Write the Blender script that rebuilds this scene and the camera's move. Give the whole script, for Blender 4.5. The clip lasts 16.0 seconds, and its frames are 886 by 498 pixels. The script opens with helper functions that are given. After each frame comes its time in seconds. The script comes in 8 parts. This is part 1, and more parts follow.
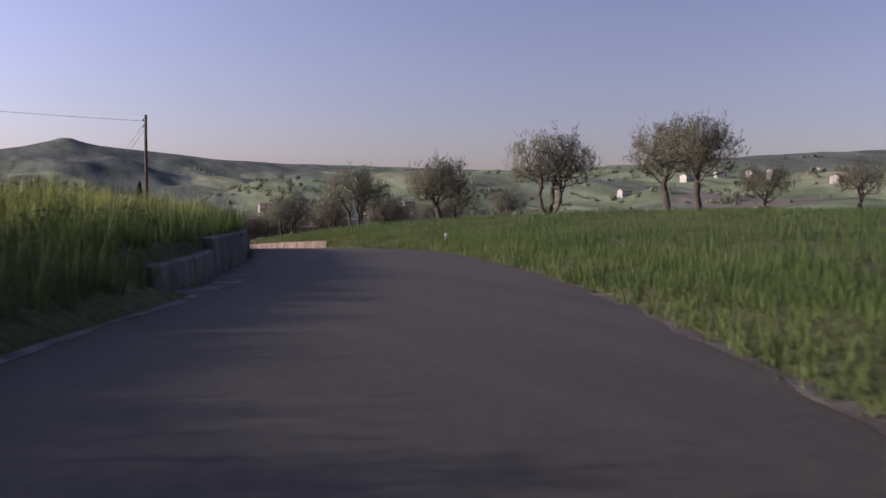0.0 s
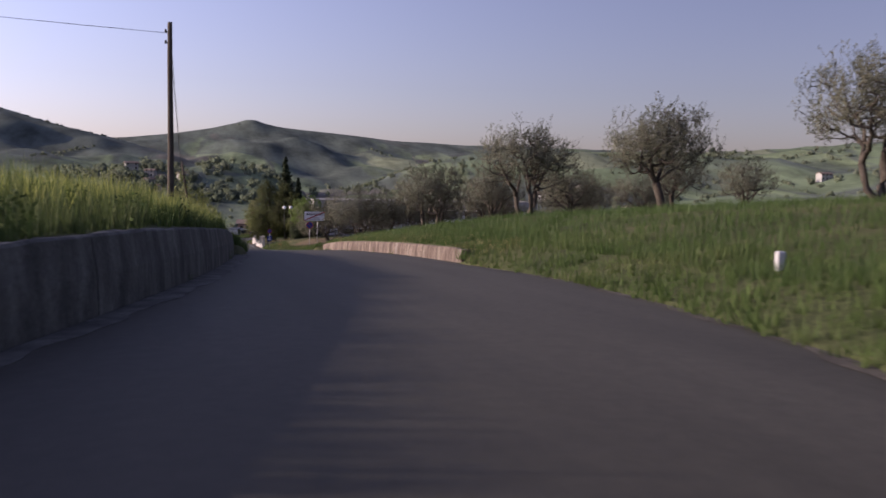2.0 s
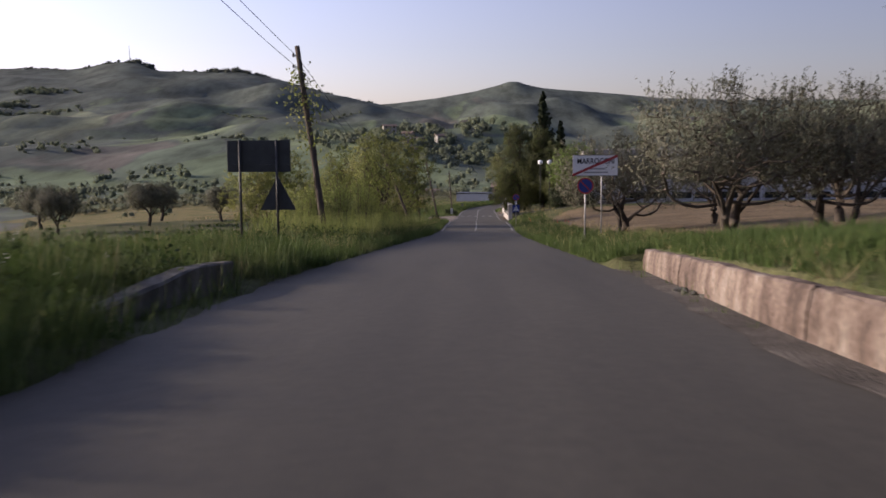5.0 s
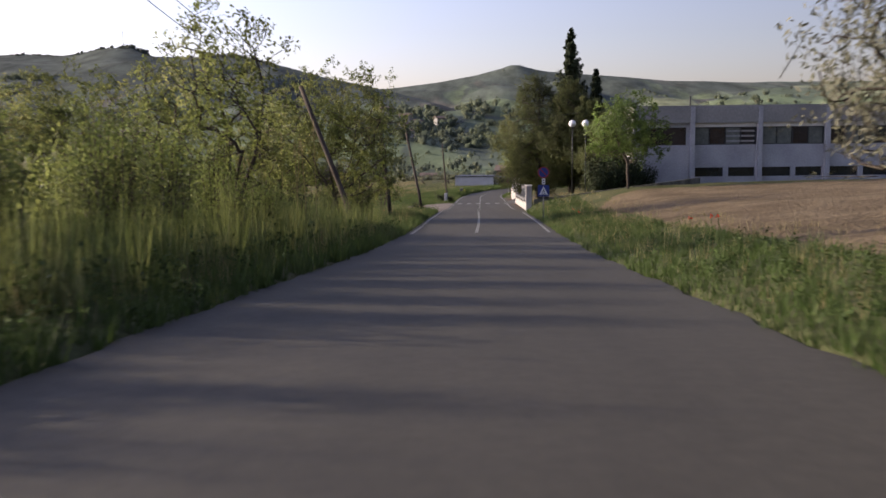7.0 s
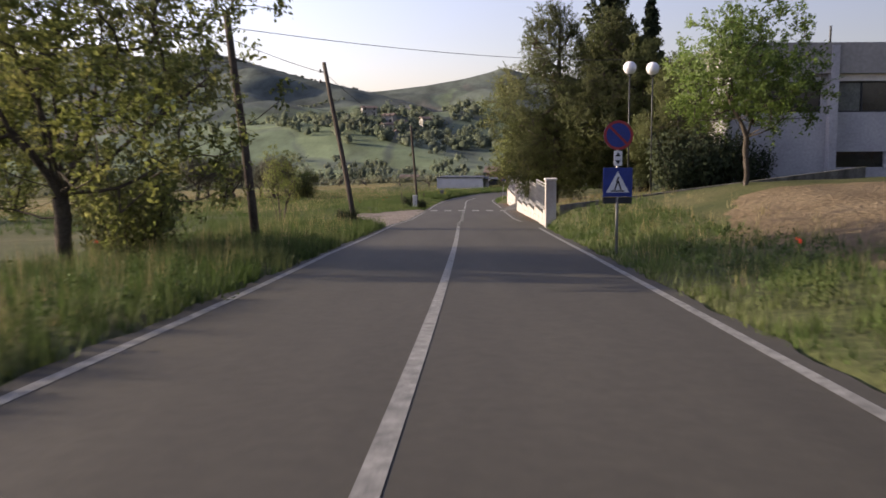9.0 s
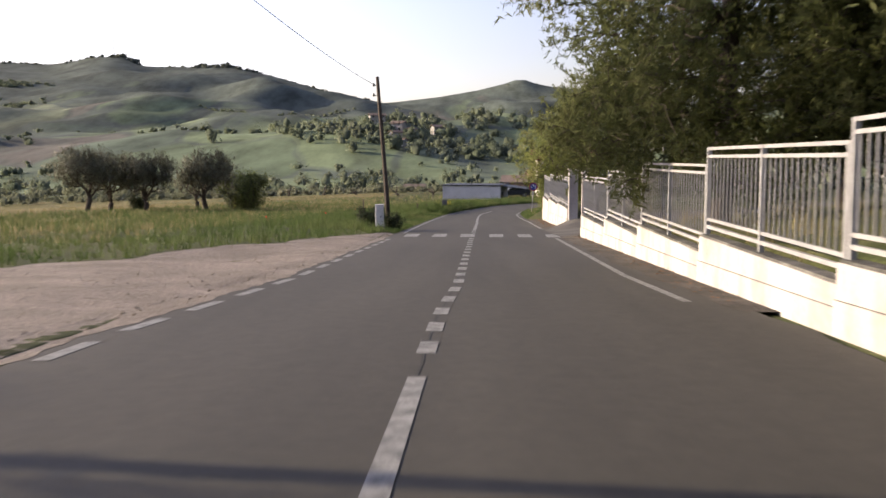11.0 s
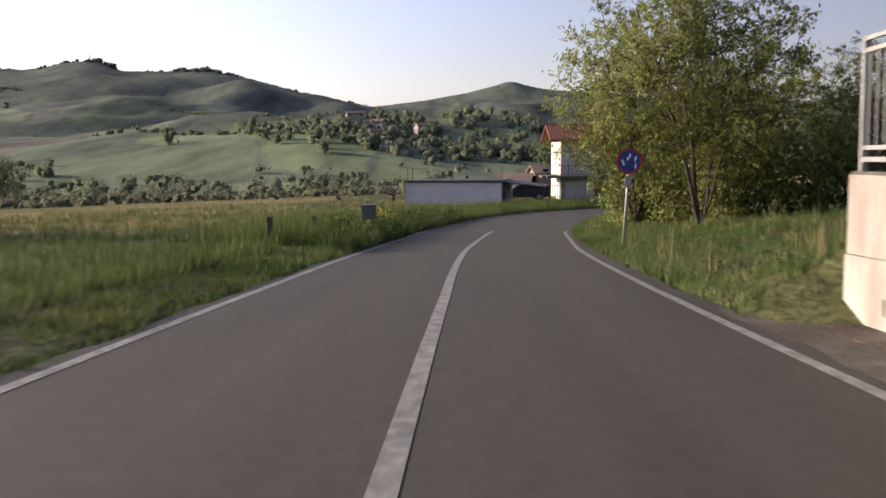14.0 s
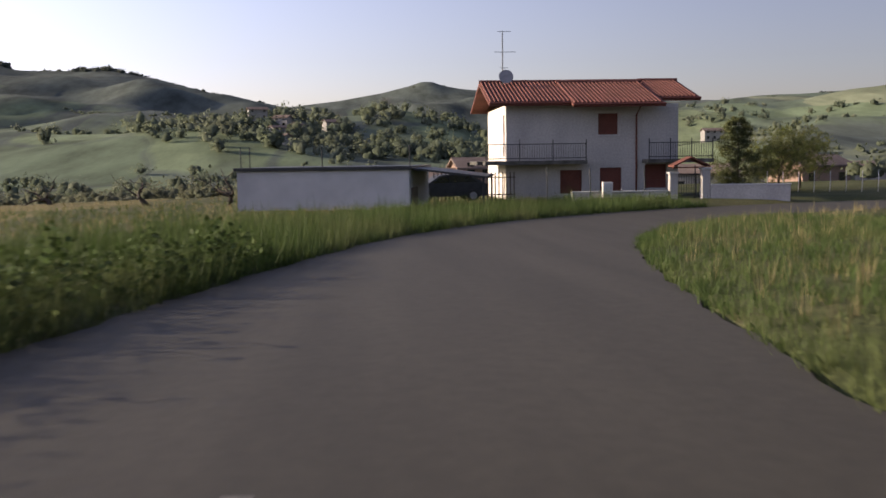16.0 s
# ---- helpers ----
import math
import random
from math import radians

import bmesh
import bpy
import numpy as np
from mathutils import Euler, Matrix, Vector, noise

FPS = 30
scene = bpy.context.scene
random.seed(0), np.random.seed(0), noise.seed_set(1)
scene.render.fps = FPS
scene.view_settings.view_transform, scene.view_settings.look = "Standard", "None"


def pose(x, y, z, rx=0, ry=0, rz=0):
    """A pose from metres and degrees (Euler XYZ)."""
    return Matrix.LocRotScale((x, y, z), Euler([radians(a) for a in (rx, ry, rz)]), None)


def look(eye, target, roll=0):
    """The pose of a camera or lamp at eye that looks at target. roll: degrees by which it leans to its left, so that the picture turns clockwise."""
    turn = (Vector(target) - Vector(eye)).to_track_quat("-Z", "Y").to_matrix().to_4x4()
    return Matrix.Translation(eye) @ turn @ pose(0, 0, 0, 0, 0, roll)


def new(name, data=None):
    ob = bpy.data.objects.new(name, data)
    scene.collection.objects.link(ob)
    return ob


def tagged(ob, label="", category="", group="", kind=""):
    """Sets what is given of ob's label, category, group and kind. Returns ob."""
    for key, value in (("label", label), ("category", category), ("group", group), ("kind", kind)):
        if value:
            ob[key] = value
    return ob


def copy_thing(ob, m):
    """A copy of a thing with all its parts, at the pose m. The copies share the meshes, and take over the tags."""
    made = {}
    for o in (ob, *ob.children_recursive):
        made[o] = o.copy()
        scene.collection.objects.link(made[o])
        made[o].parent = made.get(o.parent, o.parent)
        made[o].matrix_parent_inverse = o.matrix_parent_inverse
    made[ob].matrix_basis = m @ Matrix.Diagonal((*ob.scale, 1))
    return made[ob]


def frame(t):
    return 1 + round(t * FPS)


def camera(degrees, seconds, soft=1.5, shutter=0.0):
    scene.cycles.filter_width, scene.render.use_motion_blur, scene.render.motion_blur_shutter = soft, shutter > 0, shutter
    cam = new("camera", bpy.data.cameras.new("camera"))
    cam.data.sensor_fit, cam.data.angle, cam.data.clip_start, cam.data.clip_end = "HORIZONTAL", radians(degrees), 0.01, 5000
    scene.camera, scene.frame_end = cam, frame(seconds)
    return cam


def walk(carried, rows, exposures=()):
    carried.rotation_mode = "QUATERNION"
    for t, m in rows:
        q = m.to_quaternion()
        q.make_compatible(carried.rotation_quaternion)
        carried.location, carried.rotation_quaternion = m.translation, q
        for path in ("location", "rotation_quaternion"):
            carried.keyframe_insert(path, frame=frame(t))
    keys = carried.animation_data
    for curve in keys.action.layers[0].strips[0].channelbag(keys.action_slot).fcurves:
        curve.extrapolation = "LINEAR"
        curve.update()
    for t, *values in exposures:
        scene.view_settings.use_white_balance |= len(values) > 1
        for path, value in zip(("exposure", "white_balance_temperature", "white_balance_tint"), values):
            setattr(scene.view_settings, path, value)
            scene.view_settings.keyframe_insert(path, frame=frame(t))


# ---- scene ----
# ---- camera and its way ----
cam = camera(48.95, 16.0, soft=1.6, shutter=0.2)
ROWS = [
    (0, -0.00, 0.00, 1.35, 24.40, -2.80, 0.64),
    (0.5, 2.83, 6.10, 1.30, 22.49, -2.70, 0.40),
    (1, 5.42, 12.49, 1.22, 20.40, -3.21, 0.74),
    (1.5, 7.52, 19.07, 1.10, 17.99, -3.64, 0.79),
    (2, 9.32, 26.04, 0.91, 14.21, -3.98, 1.07),
    (2.5, 11.04, 33.38, 0.66, 9.85, -4.38, 0.75),
    (3, 12.21, 41.09, 0.35, 5.88, -4.57, 0.90),
    (3.5, 13.03, 48.90, -0.01, 2.92, -5.05, 1.45),
    (4, 13.56, 56.89, -0.43, 1.16, -5.51, 0.89),
    (4.5, 13.93, 64.96, -0.91, 0.01, -5.90, -0.22),
    (5, 14.16, 73.46, -1.44, -1.23, -6.24, -0.32),
    (5.5, 14.23, 81.71, -2.00, -1.65, -6.55, -0.43),
    (6, 14.32, 89.88, -2.60, -1.15, -6.81, -0.46),
    (6.5, 14.46, 97.94, -3.23, -1.04, -6.95, -0.54),
    (7, 14.57, 105.89, -3.85, -1.38, -7.00, -0.69),
    (7.5, 14.67, 113.71, -4.46, -0.96, -7.07, -1.14),
    (8, 14.90, 121.43, -5.03, -0.61, -7.10, -1.43),
    (8.5, 15.10, 129.08, -5.56, -0.59, -6.92, -0.73),
    (9, 15.30, 137.12, -6.13, -0.67, -6.68, -0.26),
    (9.5, 15.47, 145.29, -6.70, -0.77, -6.48, -0.50),
    (10, 15.61, 153.44, -7.25, -1.04, -6.30, -0.29),
    (10.5, 15.72, 161.60, -7.78, -1.31, -6.11, -0.12),
    (11, 15.80, 169.75, -8.28, -1.47, -5.89, 0.05),
    (11.5, 15.86, 177.89, -8.74, -1.41, -5.62, 0.21),
    (12, 15.97, 186.04, -9.17, -1.06, -5.67, -0.31),
    (12.5, 16.11, 193.93, -9.58, -0.95, -5.61, -0.26),
    (13, 16.26, 202.29, -10.02, -0.87, -5.66, 0.04),
    (13.5, 16.40, 210.73, -10.47, -0.86, -5.73, -0.13),
    (14, 16.60, 219.31, -10.93, -0.91, -5.51, -0.45),
    (14.5, 16.81, 227.65, -11.34, -0.18, -5.29, -0.98),
    (15, 17.20, 235.93, -11.74, 0.67, -5.47, -0.90),
    (15.5, 17.76, 244.15, -12.11, 1.48, -5.53, -1.02),
    (16, 18.49, 252.31, -12.51, 3.90, -5.41, -0.84),
]


def pose_row(x, y, z, yaw, pitch, roll):
    return pose(x, y, z, 90 + pitch, 0, -yaw) @ pose(0, 0, 0, 0, 0, roll)


walk(cam, [(r[0], pose_row(*r[1:])) for r in ROWS],
     exposures=[(0.0, 0.40, 6080, 29), (1.0, 0.46, 6100, 28), (2.5, 0.3, 6160, 28), (3.5, 0.22, 6220, 24), (4.4, 0.36, 6300, 23), (5.0, 0.40, 6320, 22), (7.5, 0.78, 6450, 18), (9.0, 0.84, 6680, 17), (11.5, 1.12, 6750, 15), (12.5, 1.22, 6700, 15), (13.0, 1.07, 6700, 15), (14.5, 0.68, 6750, 16), (16.0, 0.58, 6650, 17)])

# ---- world and sun ----
SUN_ELEV, SUN_TURN = radians(17), radians(-78)   # turn: from +y towards +x
sun_way = Vector((math.sin(SUN_TURN) * math.cos(SUN_ELEV), math.cos(SUN_TURN) * math.cos(SUN_ELEV), math.sin(SUN_ELEV)))
world = bpy.data.worlds.new("sky")
scene.world = world
world.use_nodes = True
wn = world.node_tree.nodes
sky = wn.new("ShaderNodeTexSky")
sky.sky_type, sky.sun_disc = "NISHITA", False
sky.sun_elevation, sky.sun_rotation = SUN_ELEV, SUN_TURN
sky.air_density, sky.dust_density, sky.ozone_density = 1.0, 1.0, 1.8
wn["Background"].inputs["Strength"].default_value = 0.094
soft = wn.new("ShaderNodeHueSaturation")          # thin spring haze: a paler blue
soft.inputs["Saturation"].default_value, soft.inputs["Hue"].default_value = 0.80, 0.505
world.node_tree.links.new(sky.outputs[0], soft.inputs["Color"])
veil = wn.new("ShaderNodeMixRGB")                  # lavender cast of the haze
veil.blend_type = "MULTIPLY"
veil.inputs["Fac"].default_value, veil.inputs["Color2"].default_value = 1.0, (1.05, 0.95, 1.07, 1)
world.node_tree.links.new(soft.outputs[0], veil.inputs["Color1"])
# forward scattering of the haze: the sky brightens smoothly towards the sun
wl = world.node_tree.links
way, toward, glow, halo = wn.new("ShaderNodeTexCoord"), wn.new("ShaderNodeVectorMath"), wn.new("ShaderNodeMapRange"), wn.new("ShaderNodeVectorMath")
toward.operation, toward.inputs[1].default_value = "DOT_PRODUCT", sun_way
glow.interpolation_type = "SMOOTHSTEP"
glow.inputs["From Min"].default_value, glow.inputs["From Max"].default_value = -0.45, 1.0
glow.inputs["To Min"].default_value, glow.inputs["To Max"].default_value = 0.72, 2.1
halo.operation = "SCALE"
wl.new(way.outputs["Generated"], toward.inputs[0])
wl.new(toward.outputs["Value"], glow.inputs["Value"])
wl.new(veil.outputs[0], halo.inputs[0])
wl.new(glow.outputs[0], halo.inputs["Scale"])
wl.new(halo.outputs[0], wn["Background"].inputs["Color"])
sun = new("sun", bpy.data.lights.new("sun", "SUN"))
sun.data.energy, sun.data.angle, sun.data.color = 5.0, radians(0.6), (1.0, 0.845, 0.60)
sun.matrix_world = look(sun_way * 500, (0, 0, 0))

# ---- materials ----
def material(name, colors, rough=0.8, scale=4.0, fine=40.0, bump=0.3, metal=0.0, mix=0.35, island=0.0, obj=0.0, spec=0.4, transl=0.0, dist=0.02):
    """Two-scale noise between the colours, with fine relief; island / obj: random brightness by piece."""
    m = bpy.data.materials.new(name)
    m.use_nodes = True
    nt = m.node_tree
    n, l = nt.nodes, nt.links
    b = n["Principled BSDF"]
    b.inputs["Roughness"].default_value, b.inputs["Metallic"].default_value = rough, metal
    b.inputs["Specular IOR Level"].default_value = spec
    co = n.new("ShaderNodeTexCoord")
    big, small = n.new("ShaderNodeTexNoise"), n.new("ShaderNodeTexNoise")
    big.inputs["Scale"].default_value, big.inputs["Detail"].default_value = scale, 4
    small.inputs["Scale"].default_value, small.inputs["Detail"].default_value = fine, 5
    for t in (big, small):
        l.new(co.outputs["Object"], t.inputs["Vector"])
    ramp = n.new("ShaderNodeValToRGB")
    els = ramp.color_ramp.elements
    while len(els) < len(colors):
        els.new(0.5)
    for i, c in enumerate(colors):
        els[i].position = 0.32 + 0.36 * i / max(1, len(colors) - 1)
        els[i].color = (*c, 1)
    l.new(big.outputs["Fac"], ramp.inputs[0])
    hsv = n.new("ShaderNodeHueSaturation")
    val = n.new("ShaderNodeMapRange")
    val.inputs["From Min"].default_value, val.inputs["From Max"].default_value = 0.3, 0.7
    val.inputs["To Min"].default_value, val.inputs["To Max"].default_value = 1 - mix, 1 + mix
    l.new(small.outputs["Fac"], val.inputs["Value"])
    l.new(ramp.outputs[0], hsv.inputs["Color"])
    last = val.outputs[0]
    for amount, node, out in ((island, "ShaderNodeNewGeometry", "Random Per Island"), (obj, "ShaderNodeObjectInfo", "Random")):
        if amount:
            g, r, mul = n.new(node), n.new("ShaderNodeMapRange"), n.new("ShaderNodeMath")
            r.inputs["To Min"].default_value, r.inputs["To Max"].default_value = 1 - amount, 1 + amount
            mul.operation = "MULTIPLY"
            l.new(g.outputs[out], r.inputs["Value"])
            l.new(last, mul.inputs[0])
            l.new(r.outputs[0], mul.inputs[1])
            last = mul.outputs[0]
    l.new(last, hsv.inputs["Value"])
    l.new(hsv.outputs[0], b.inputs["Base Color"])
    if bump:
        bp = n.new("ShaderNodeBump")
        bp.inputs["Strength"].default_value, bp.inputs["Distance"].default_value = bump, dist
        l.new(small.outputs["Fac"], bp.inputs["Height"])
        l.new(bp.outputs[0], b.inputs["Normal"])
    if transl:
        tr, mx = n.new("ShaderNodeBsdfTranslucent"), n.new("ShaderNodeMixShader")
        mx.inputs[0].default_value = transl
        l.new(hsv.outputs[0], tr.inputs["Color"])
        l.new(b.outputs[0], mx.inputs[1])
        l.new(tr.outputs[0], mx.inputs[2])
        l.new(mx.outputs[0], n["Material Output"].inputs["Surface"])
    return m


M_ASPHALT = material("asphalt", [(0.0325, 0.0302, 0.0225), (0.040, 0.0370, 0.0280), (0.0475, 0.0440, 0.0335)], 0.8, 0.5, 90, 0.35, mix=0.25, dist=0.01, spec=0.3)
for nd in list(M_ASPHALT.node_tree.nodes):
    if nd.type == "TEX_NOISE" and nd.inputs["Scale"].default_value < 1:
        mp = M_ASPHALT.node_tree.nodes.new("ShaderNodeMapping")
        mp.inputs["Scale"].default_value = (2.2, 0.16, 1.0)
        src = nd.inputs["Vector"].links[0].from_socket
        M_ASPHALT.node_tree.links.new(src, mp.inputs["Vector"])
        M_ASPHALT.node_tree.links.new(mp.outputs[0], nd.inputs["Vector"])
    elif nd.type == "TEX_NOISE":
        nd.inputs["Scale"].default_value, nd.inputs["Detail"].default_value, nd.inputs["Roughness"].default_value = 7.0, 9, 0.72
M_JOINT = material("asphalt_joint", [(0.030, 0.030, 0.027), (0.038, 0.038, 0.034)], 0.85, 2, 60, 0.3, mix=0.3, dist=0.01, spec=0.25)
M_PAINT = material("road_paint", [(0.09, 0.09, 0.082), (0.17, 0.17, 0.155), (0.24, 0.24, 0.22)], 0.7, 9, 45, 0.25, mix=0.3, dist=0.005)
M_SOIL_GRASS = material("meadow_ground", [(0.042, 0.052, 0.020), (0.062, 0.070, 0.028), (0.090, 0.088, 0.042)], 0.95, 0.25, 9, 0.6, mix=0.4, spec=0.1, dist=0.1)
M_GRASS = material("grass_blades", [(0.052, 0.088, 0.021), (0.074, 0.112, 0.031), (0.112, 0.136, 0.050)], 0.7, 0.3, 5, 0, mix=0.25, island=0.3, spec=0.2, transl=0.28)
M_WHEAT = material("green_wheat", [(0.043, 0.082, 0.020), (0.059, 0.099, 0.026), (0.080, 0.117, 0.035)], 0.6, 0.15, 3, 0, mix=0.2, island=0.3, spec=0.25, transl=0.4)
M_DRY = material("dry_grass_stems", [(0.22, 0.19, 0.09), (0.30, 0.26, 0.14)], 0.85, 0.5, 5, 0, mix=0.2, island=0.35, spec=0.15, transl=0.3)
M_BROWN = material("ploughed_soil", [(0.088, 0.067, 0.040), (0.122, 0.093, 0.056), (0.155, 0.120, 0.074)], 0.95, 0.35, 6, 0.8, mix=0.3, spec=0.1, dist=0.15)
M_GRAVEL = material("gravel", [(0.17, 0.148, 0.122), (0.25, 0.218, 0.185)], 0.95, 0.9, 38, 0.7, mix=0.75, spec=0.1, dist=0.03)
M_DIRT = material("verge_dirt", [(0.055, 0.050, 0.042), (0.082, 0.074, 0.062), (0.12, 0.108, 0.09)], 0.95, 1.2, 25, 0.7, mix=0.4, spec=0.1, dist=0.03)
M_CONCRETE = material("weathered_concrete", [(0.052, 0.052, 0.046), (0.090, 0.088, 0.078), (0.15, 0.147, 0.13)], 0.9, 1.6, 18, 0.55, mix=0.24, spec=0.2, dist=0.03)
M_PINKWALL = material("reddish_plaster", [(0.060, 0.045, 0.037), (0.104, 0.078, 0.064), (0.150, 0.118, 0.096), (0.21, 0.18, 0.152)], 0.9, 1.9, 16, 0.7, mix=0.38, spec=0.15, obj=0.12, dist=0.04)
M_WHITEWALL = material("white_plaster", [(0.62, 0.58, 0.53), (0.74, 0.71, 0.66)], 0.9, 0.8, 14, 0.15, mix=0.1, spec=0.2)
M_GREYWALL = material("grey_render", [(0.44, 0.44, 0.44), (0.55, 0.55, 0.54)], 0.9, 0.5, 12, 0.2, mix=0.12, spec=0.2)
# white render with the shade of the walls mixed into its colour
M_HOUSEWALL = material("shade_toned_white_render", [(0.36, 0.345, 0.33), (0.46, 0.445, 0.42)], 0.9, 0.6, 10, 0.15, mix=0.12, spec=0.2)
M_SHEDWALL = material("blue_grey_render", [(0.34, 0.35, 0.365), (0.41, 0.415, 0.425), (0.45, 0.455, 0.46)], 0.9, 0.22, 1.2, 0.04, mix=0.08, spec=0.2)
M_METAL = material("galvanised_steel", [(0.24, 0.24, 0.245), (0.32, 0.32, 0.32)], 0.5, 4, 40, 0.05, metal=0.4, mix=0.12)
M_DARKMETAL = material("dark_metal", [(0.025, 0.028, 0.03), (0.04, 0.043, 0.045)], 0.55, 4, 40, 0.05, metal=0.3, mix=0.15)
M_WOODPOLE = material("weathered_pole_wood", [(0.055, 0.045, 0.038), (0.09, 0.075, 0.06)], 0.9, 2, 25, 0.5, mix=0.3, spec=0.15)
M_BARK = material("bark", [(0.048, 0.040, 0.033), (0.090, 0.077, 0.064)], 0.95, 3, 25, 0.8, mix=0.35, spec=0.1)
M_OLIVE = material("olive_leaves", [(0.078, 0.084, 0.056), (0.108, 0.112, 0.076), (0.145, 0.146, 0.102)], 0.6, 0.6, 4, 0, mix=0.2, island=0.25, spec=0.25, transl=0.22)
M_LEAF = material("broad_leaves", [(0.112, 0.140, 0.040), (0.155, 0.178, 0.054), (0.215, 0.212, 0.078)], 0.55, 0.5, 4, 0, mix=0.2, island=0.3, spec=0.3, transl=0.64)
M_SPRING = material("young_leaves", [(0.09, 0.145, 0.03), (0.13, 0.185, 0.048)], 0.55, 0.6, 4, 0, mix=0.2, island=0.35, spec=0.3, transl=0.5)
M_PINE = material("pine_needles", [(0.062, 0.078, 0.030), (0.090, 0.106, 0.040), (0.122, 0.132, 0.054)], 0.7, 0.6, 4, 0, mix=0.2, island=0.25, spec=0.2, transl=0.42)
M_CYPRESS = material("cypress_leaves", [(0.026, 0.036, 0.018), (0.042, 0.055, 0.026)], 0.8, 0.8, 4, 0, mix=0.2, island=0.4, spec=0.15, transl=0.1)
# far and valley foliage paler than real leaves: distance haze put into the colour
M_WOOD_FAR = material("hazed_distant_woods", [(0.138, 0.168, 0.110), (0.164, 0.192, 0.124), (0.192, 0.212, 0.146)], 0.9, 0.03, 0.15, 0, mix=0.25, island=0.1, spec=0.0, transl=0.4)
M_WOOD_NEAR = material("hazed_valley_woods", [(0.148, 0.162, 0.108), (0.182, 0.196, 0.126), (0.220, 0.220, 0.152)], 0.9, 0.06, 0.4, 0, mix=0.3, island=0.15, spec=0.0, transl=0.45)
M_RIDGE = material("skyline_scrub", [(0.090, 0.104, 0.082), (0.112, 0.124, 0.098)], 0.95, 0.02, 0.2, 0, mix=0.15, spec=0.0, transl=0.3)
M_TILE = material("roof_tiles", [(0.11, 0.045, 0.035), (0.16, 0.065, 0.05)], 0.85, 1.5, 12, 0.4, mix=0.25, spec=0.2)
M_REDWOOD = material("brown_shutter", [(0.11, 0.032, 0.022), (0.15, 0.045, 0.03)], 0.6, 2, 20, 0.2, mix=0.2)
M_SIGN_BLUE = material("sign_blue", [(0.016, 0.034, 0.17), (0.024, 0.045, 0.21)], 0.45, 5, 30, 0.05, mix=0.12)
M_SIGN_RED = material("sign_red", [(0.25, 0.025, 0.03), (0.31, 0.04, 0.04)], 0.45, 5, 30, 0.05, mix=0.12)
M_SIGN_WHITE = material("sign_white", [(0.62, 0.62, 0.60), (0.70, 0.70, 0.68)], 0.45, 5, 30, 0.05, mix=0.08)
M_BLACK = material("black_paint", [(0.012, 0.012, 0.012), (0.02, 0.02, 0.02)], 0.5, 5, 30, 0.0, mix=0.1)
M_CABLE = material("cable", [(0.02, 0.02, 0.02), (0.03, 0.03, 0.03)], 0.6, 5, 30, 0.0, mix=0.1)
M_GLASSDARK = material("dark_window_glass", [(0.010, 0.012, 0.014), (0.022, 0.025, 0.03)], 0.08, 0.6, 3, 0.0, mix=0.2, spec=0.6)
M_POPPY = material("poppy_red", [(0.50, 0.03, 0.01), (0.6, 0.05, 0.02)], 0.6, 5, 30, 0, mix=0.1, transl=0.3)
M_REED = material("reedy_growth", [(0.115, 0.150, 0.040), (0.160, 0.190, 0.058), (0.215, 0.225, 0.085)], 0.7, 0.6, 8, 0, mix=0.25, island=0.35, spec=0.2, transl=0.5)
# pale seed heads, their tone raised further to carry the bank top's sunlight
M_SEED = material("seeding_grass", [(0.19, 0.23, 0.055), (0.29, 0.31, 0.09)], 0.7, 6, 40, 0, mix=0.3, island=0.3, transl=0.5)
M_YELLOW = material("yellow_blossom", [(0.45, 0.38, 0.03), (0.55, 0.45, 0.05)], 0.6, 5, 30, 0, mix=0.1, transl=0.3)
M_GLOBE = material("opal_globe", [(0.72, 0.72, 0.74), (0.78, 0.78, 0.80)], 0.25, 5, 30, 0, mix=0.04)
M_PINKHOUSE = material("pink_render", [(0.26, 0.18, 0.14), (0.32, 0.22, 0.17)], 0.9, 0.8, 10, 0.2, mix=0.15)
M_PARAPET = material("stained_white_plaster", [(0.23, 0.195, 0.178), (0.36, 0.338, 0.315), (0.44, 0.425, 0.405)], 0.9, 0.8, 16, 0.2, mix=0.09, spec=0.2)
M_FARWALL = material("far_pale_render", [(0.24, 0.235, 0.22), (0.33, 0.32, 0.30)], 0.9, 0.3, 6, 0.1, mix=0.12, spec=0.2, obj=0.2)
M_FARROOF = material("far_weathered_roof", [(0.14, 0.11, 0.095), (0.19, 0.15, 0.125)], 0.9, 0.5, 6, 0.2, mix=0.2, spec=0.1)
M_DRYMEADOW = material("dry_meadow_ground", [(0.075, 0.085, 0.028), (0.13, 0.115, 0.045), (0.17, 0.145, 0.062)], 0.95, 0.18, 9, 0.6, mix=0.4, spec=0.1, dist=0.1)
M_BOXGREY = material("dark_grey_enamel", [(0.075, 0.08, 0.085), (0.10, 0.105, 0.11)], 0.6, 2, 20, 0.1, mix=0.15)
M_RAIL = material("pale_galvanised_rail", [(0.23, 0.23, 0.23), (0.30, 0.30, 0.295)], 0.55, 4, 40, 0.05, metal=0.1, mix=0.12)
for streaky in (M_PINKWALL, M_PARAPET, M_CONCRETE, M_HOUSEWALL):        # rain streaks run downwards
    sn = streaky.node_tree
    for nd in list(sn.nodes):
        if nd.type == "TEX_NOISE" and nd.inputs["Scale"].default_value < 2:
            mp = sn.nodes.new("ShaderNodeMapping")
            mp.inputs["Scale"].default_value = (1.3, 1.3, 0.6)
            src = nd.inputs["Vector"].links[0].from_socket
            sn.links.new(src, mp.inputs["Vector"])
            sn.links.new(mp.outputs[0], nd.inputs["Vector"])
            nd.inputs["Detail"].default_value = 7
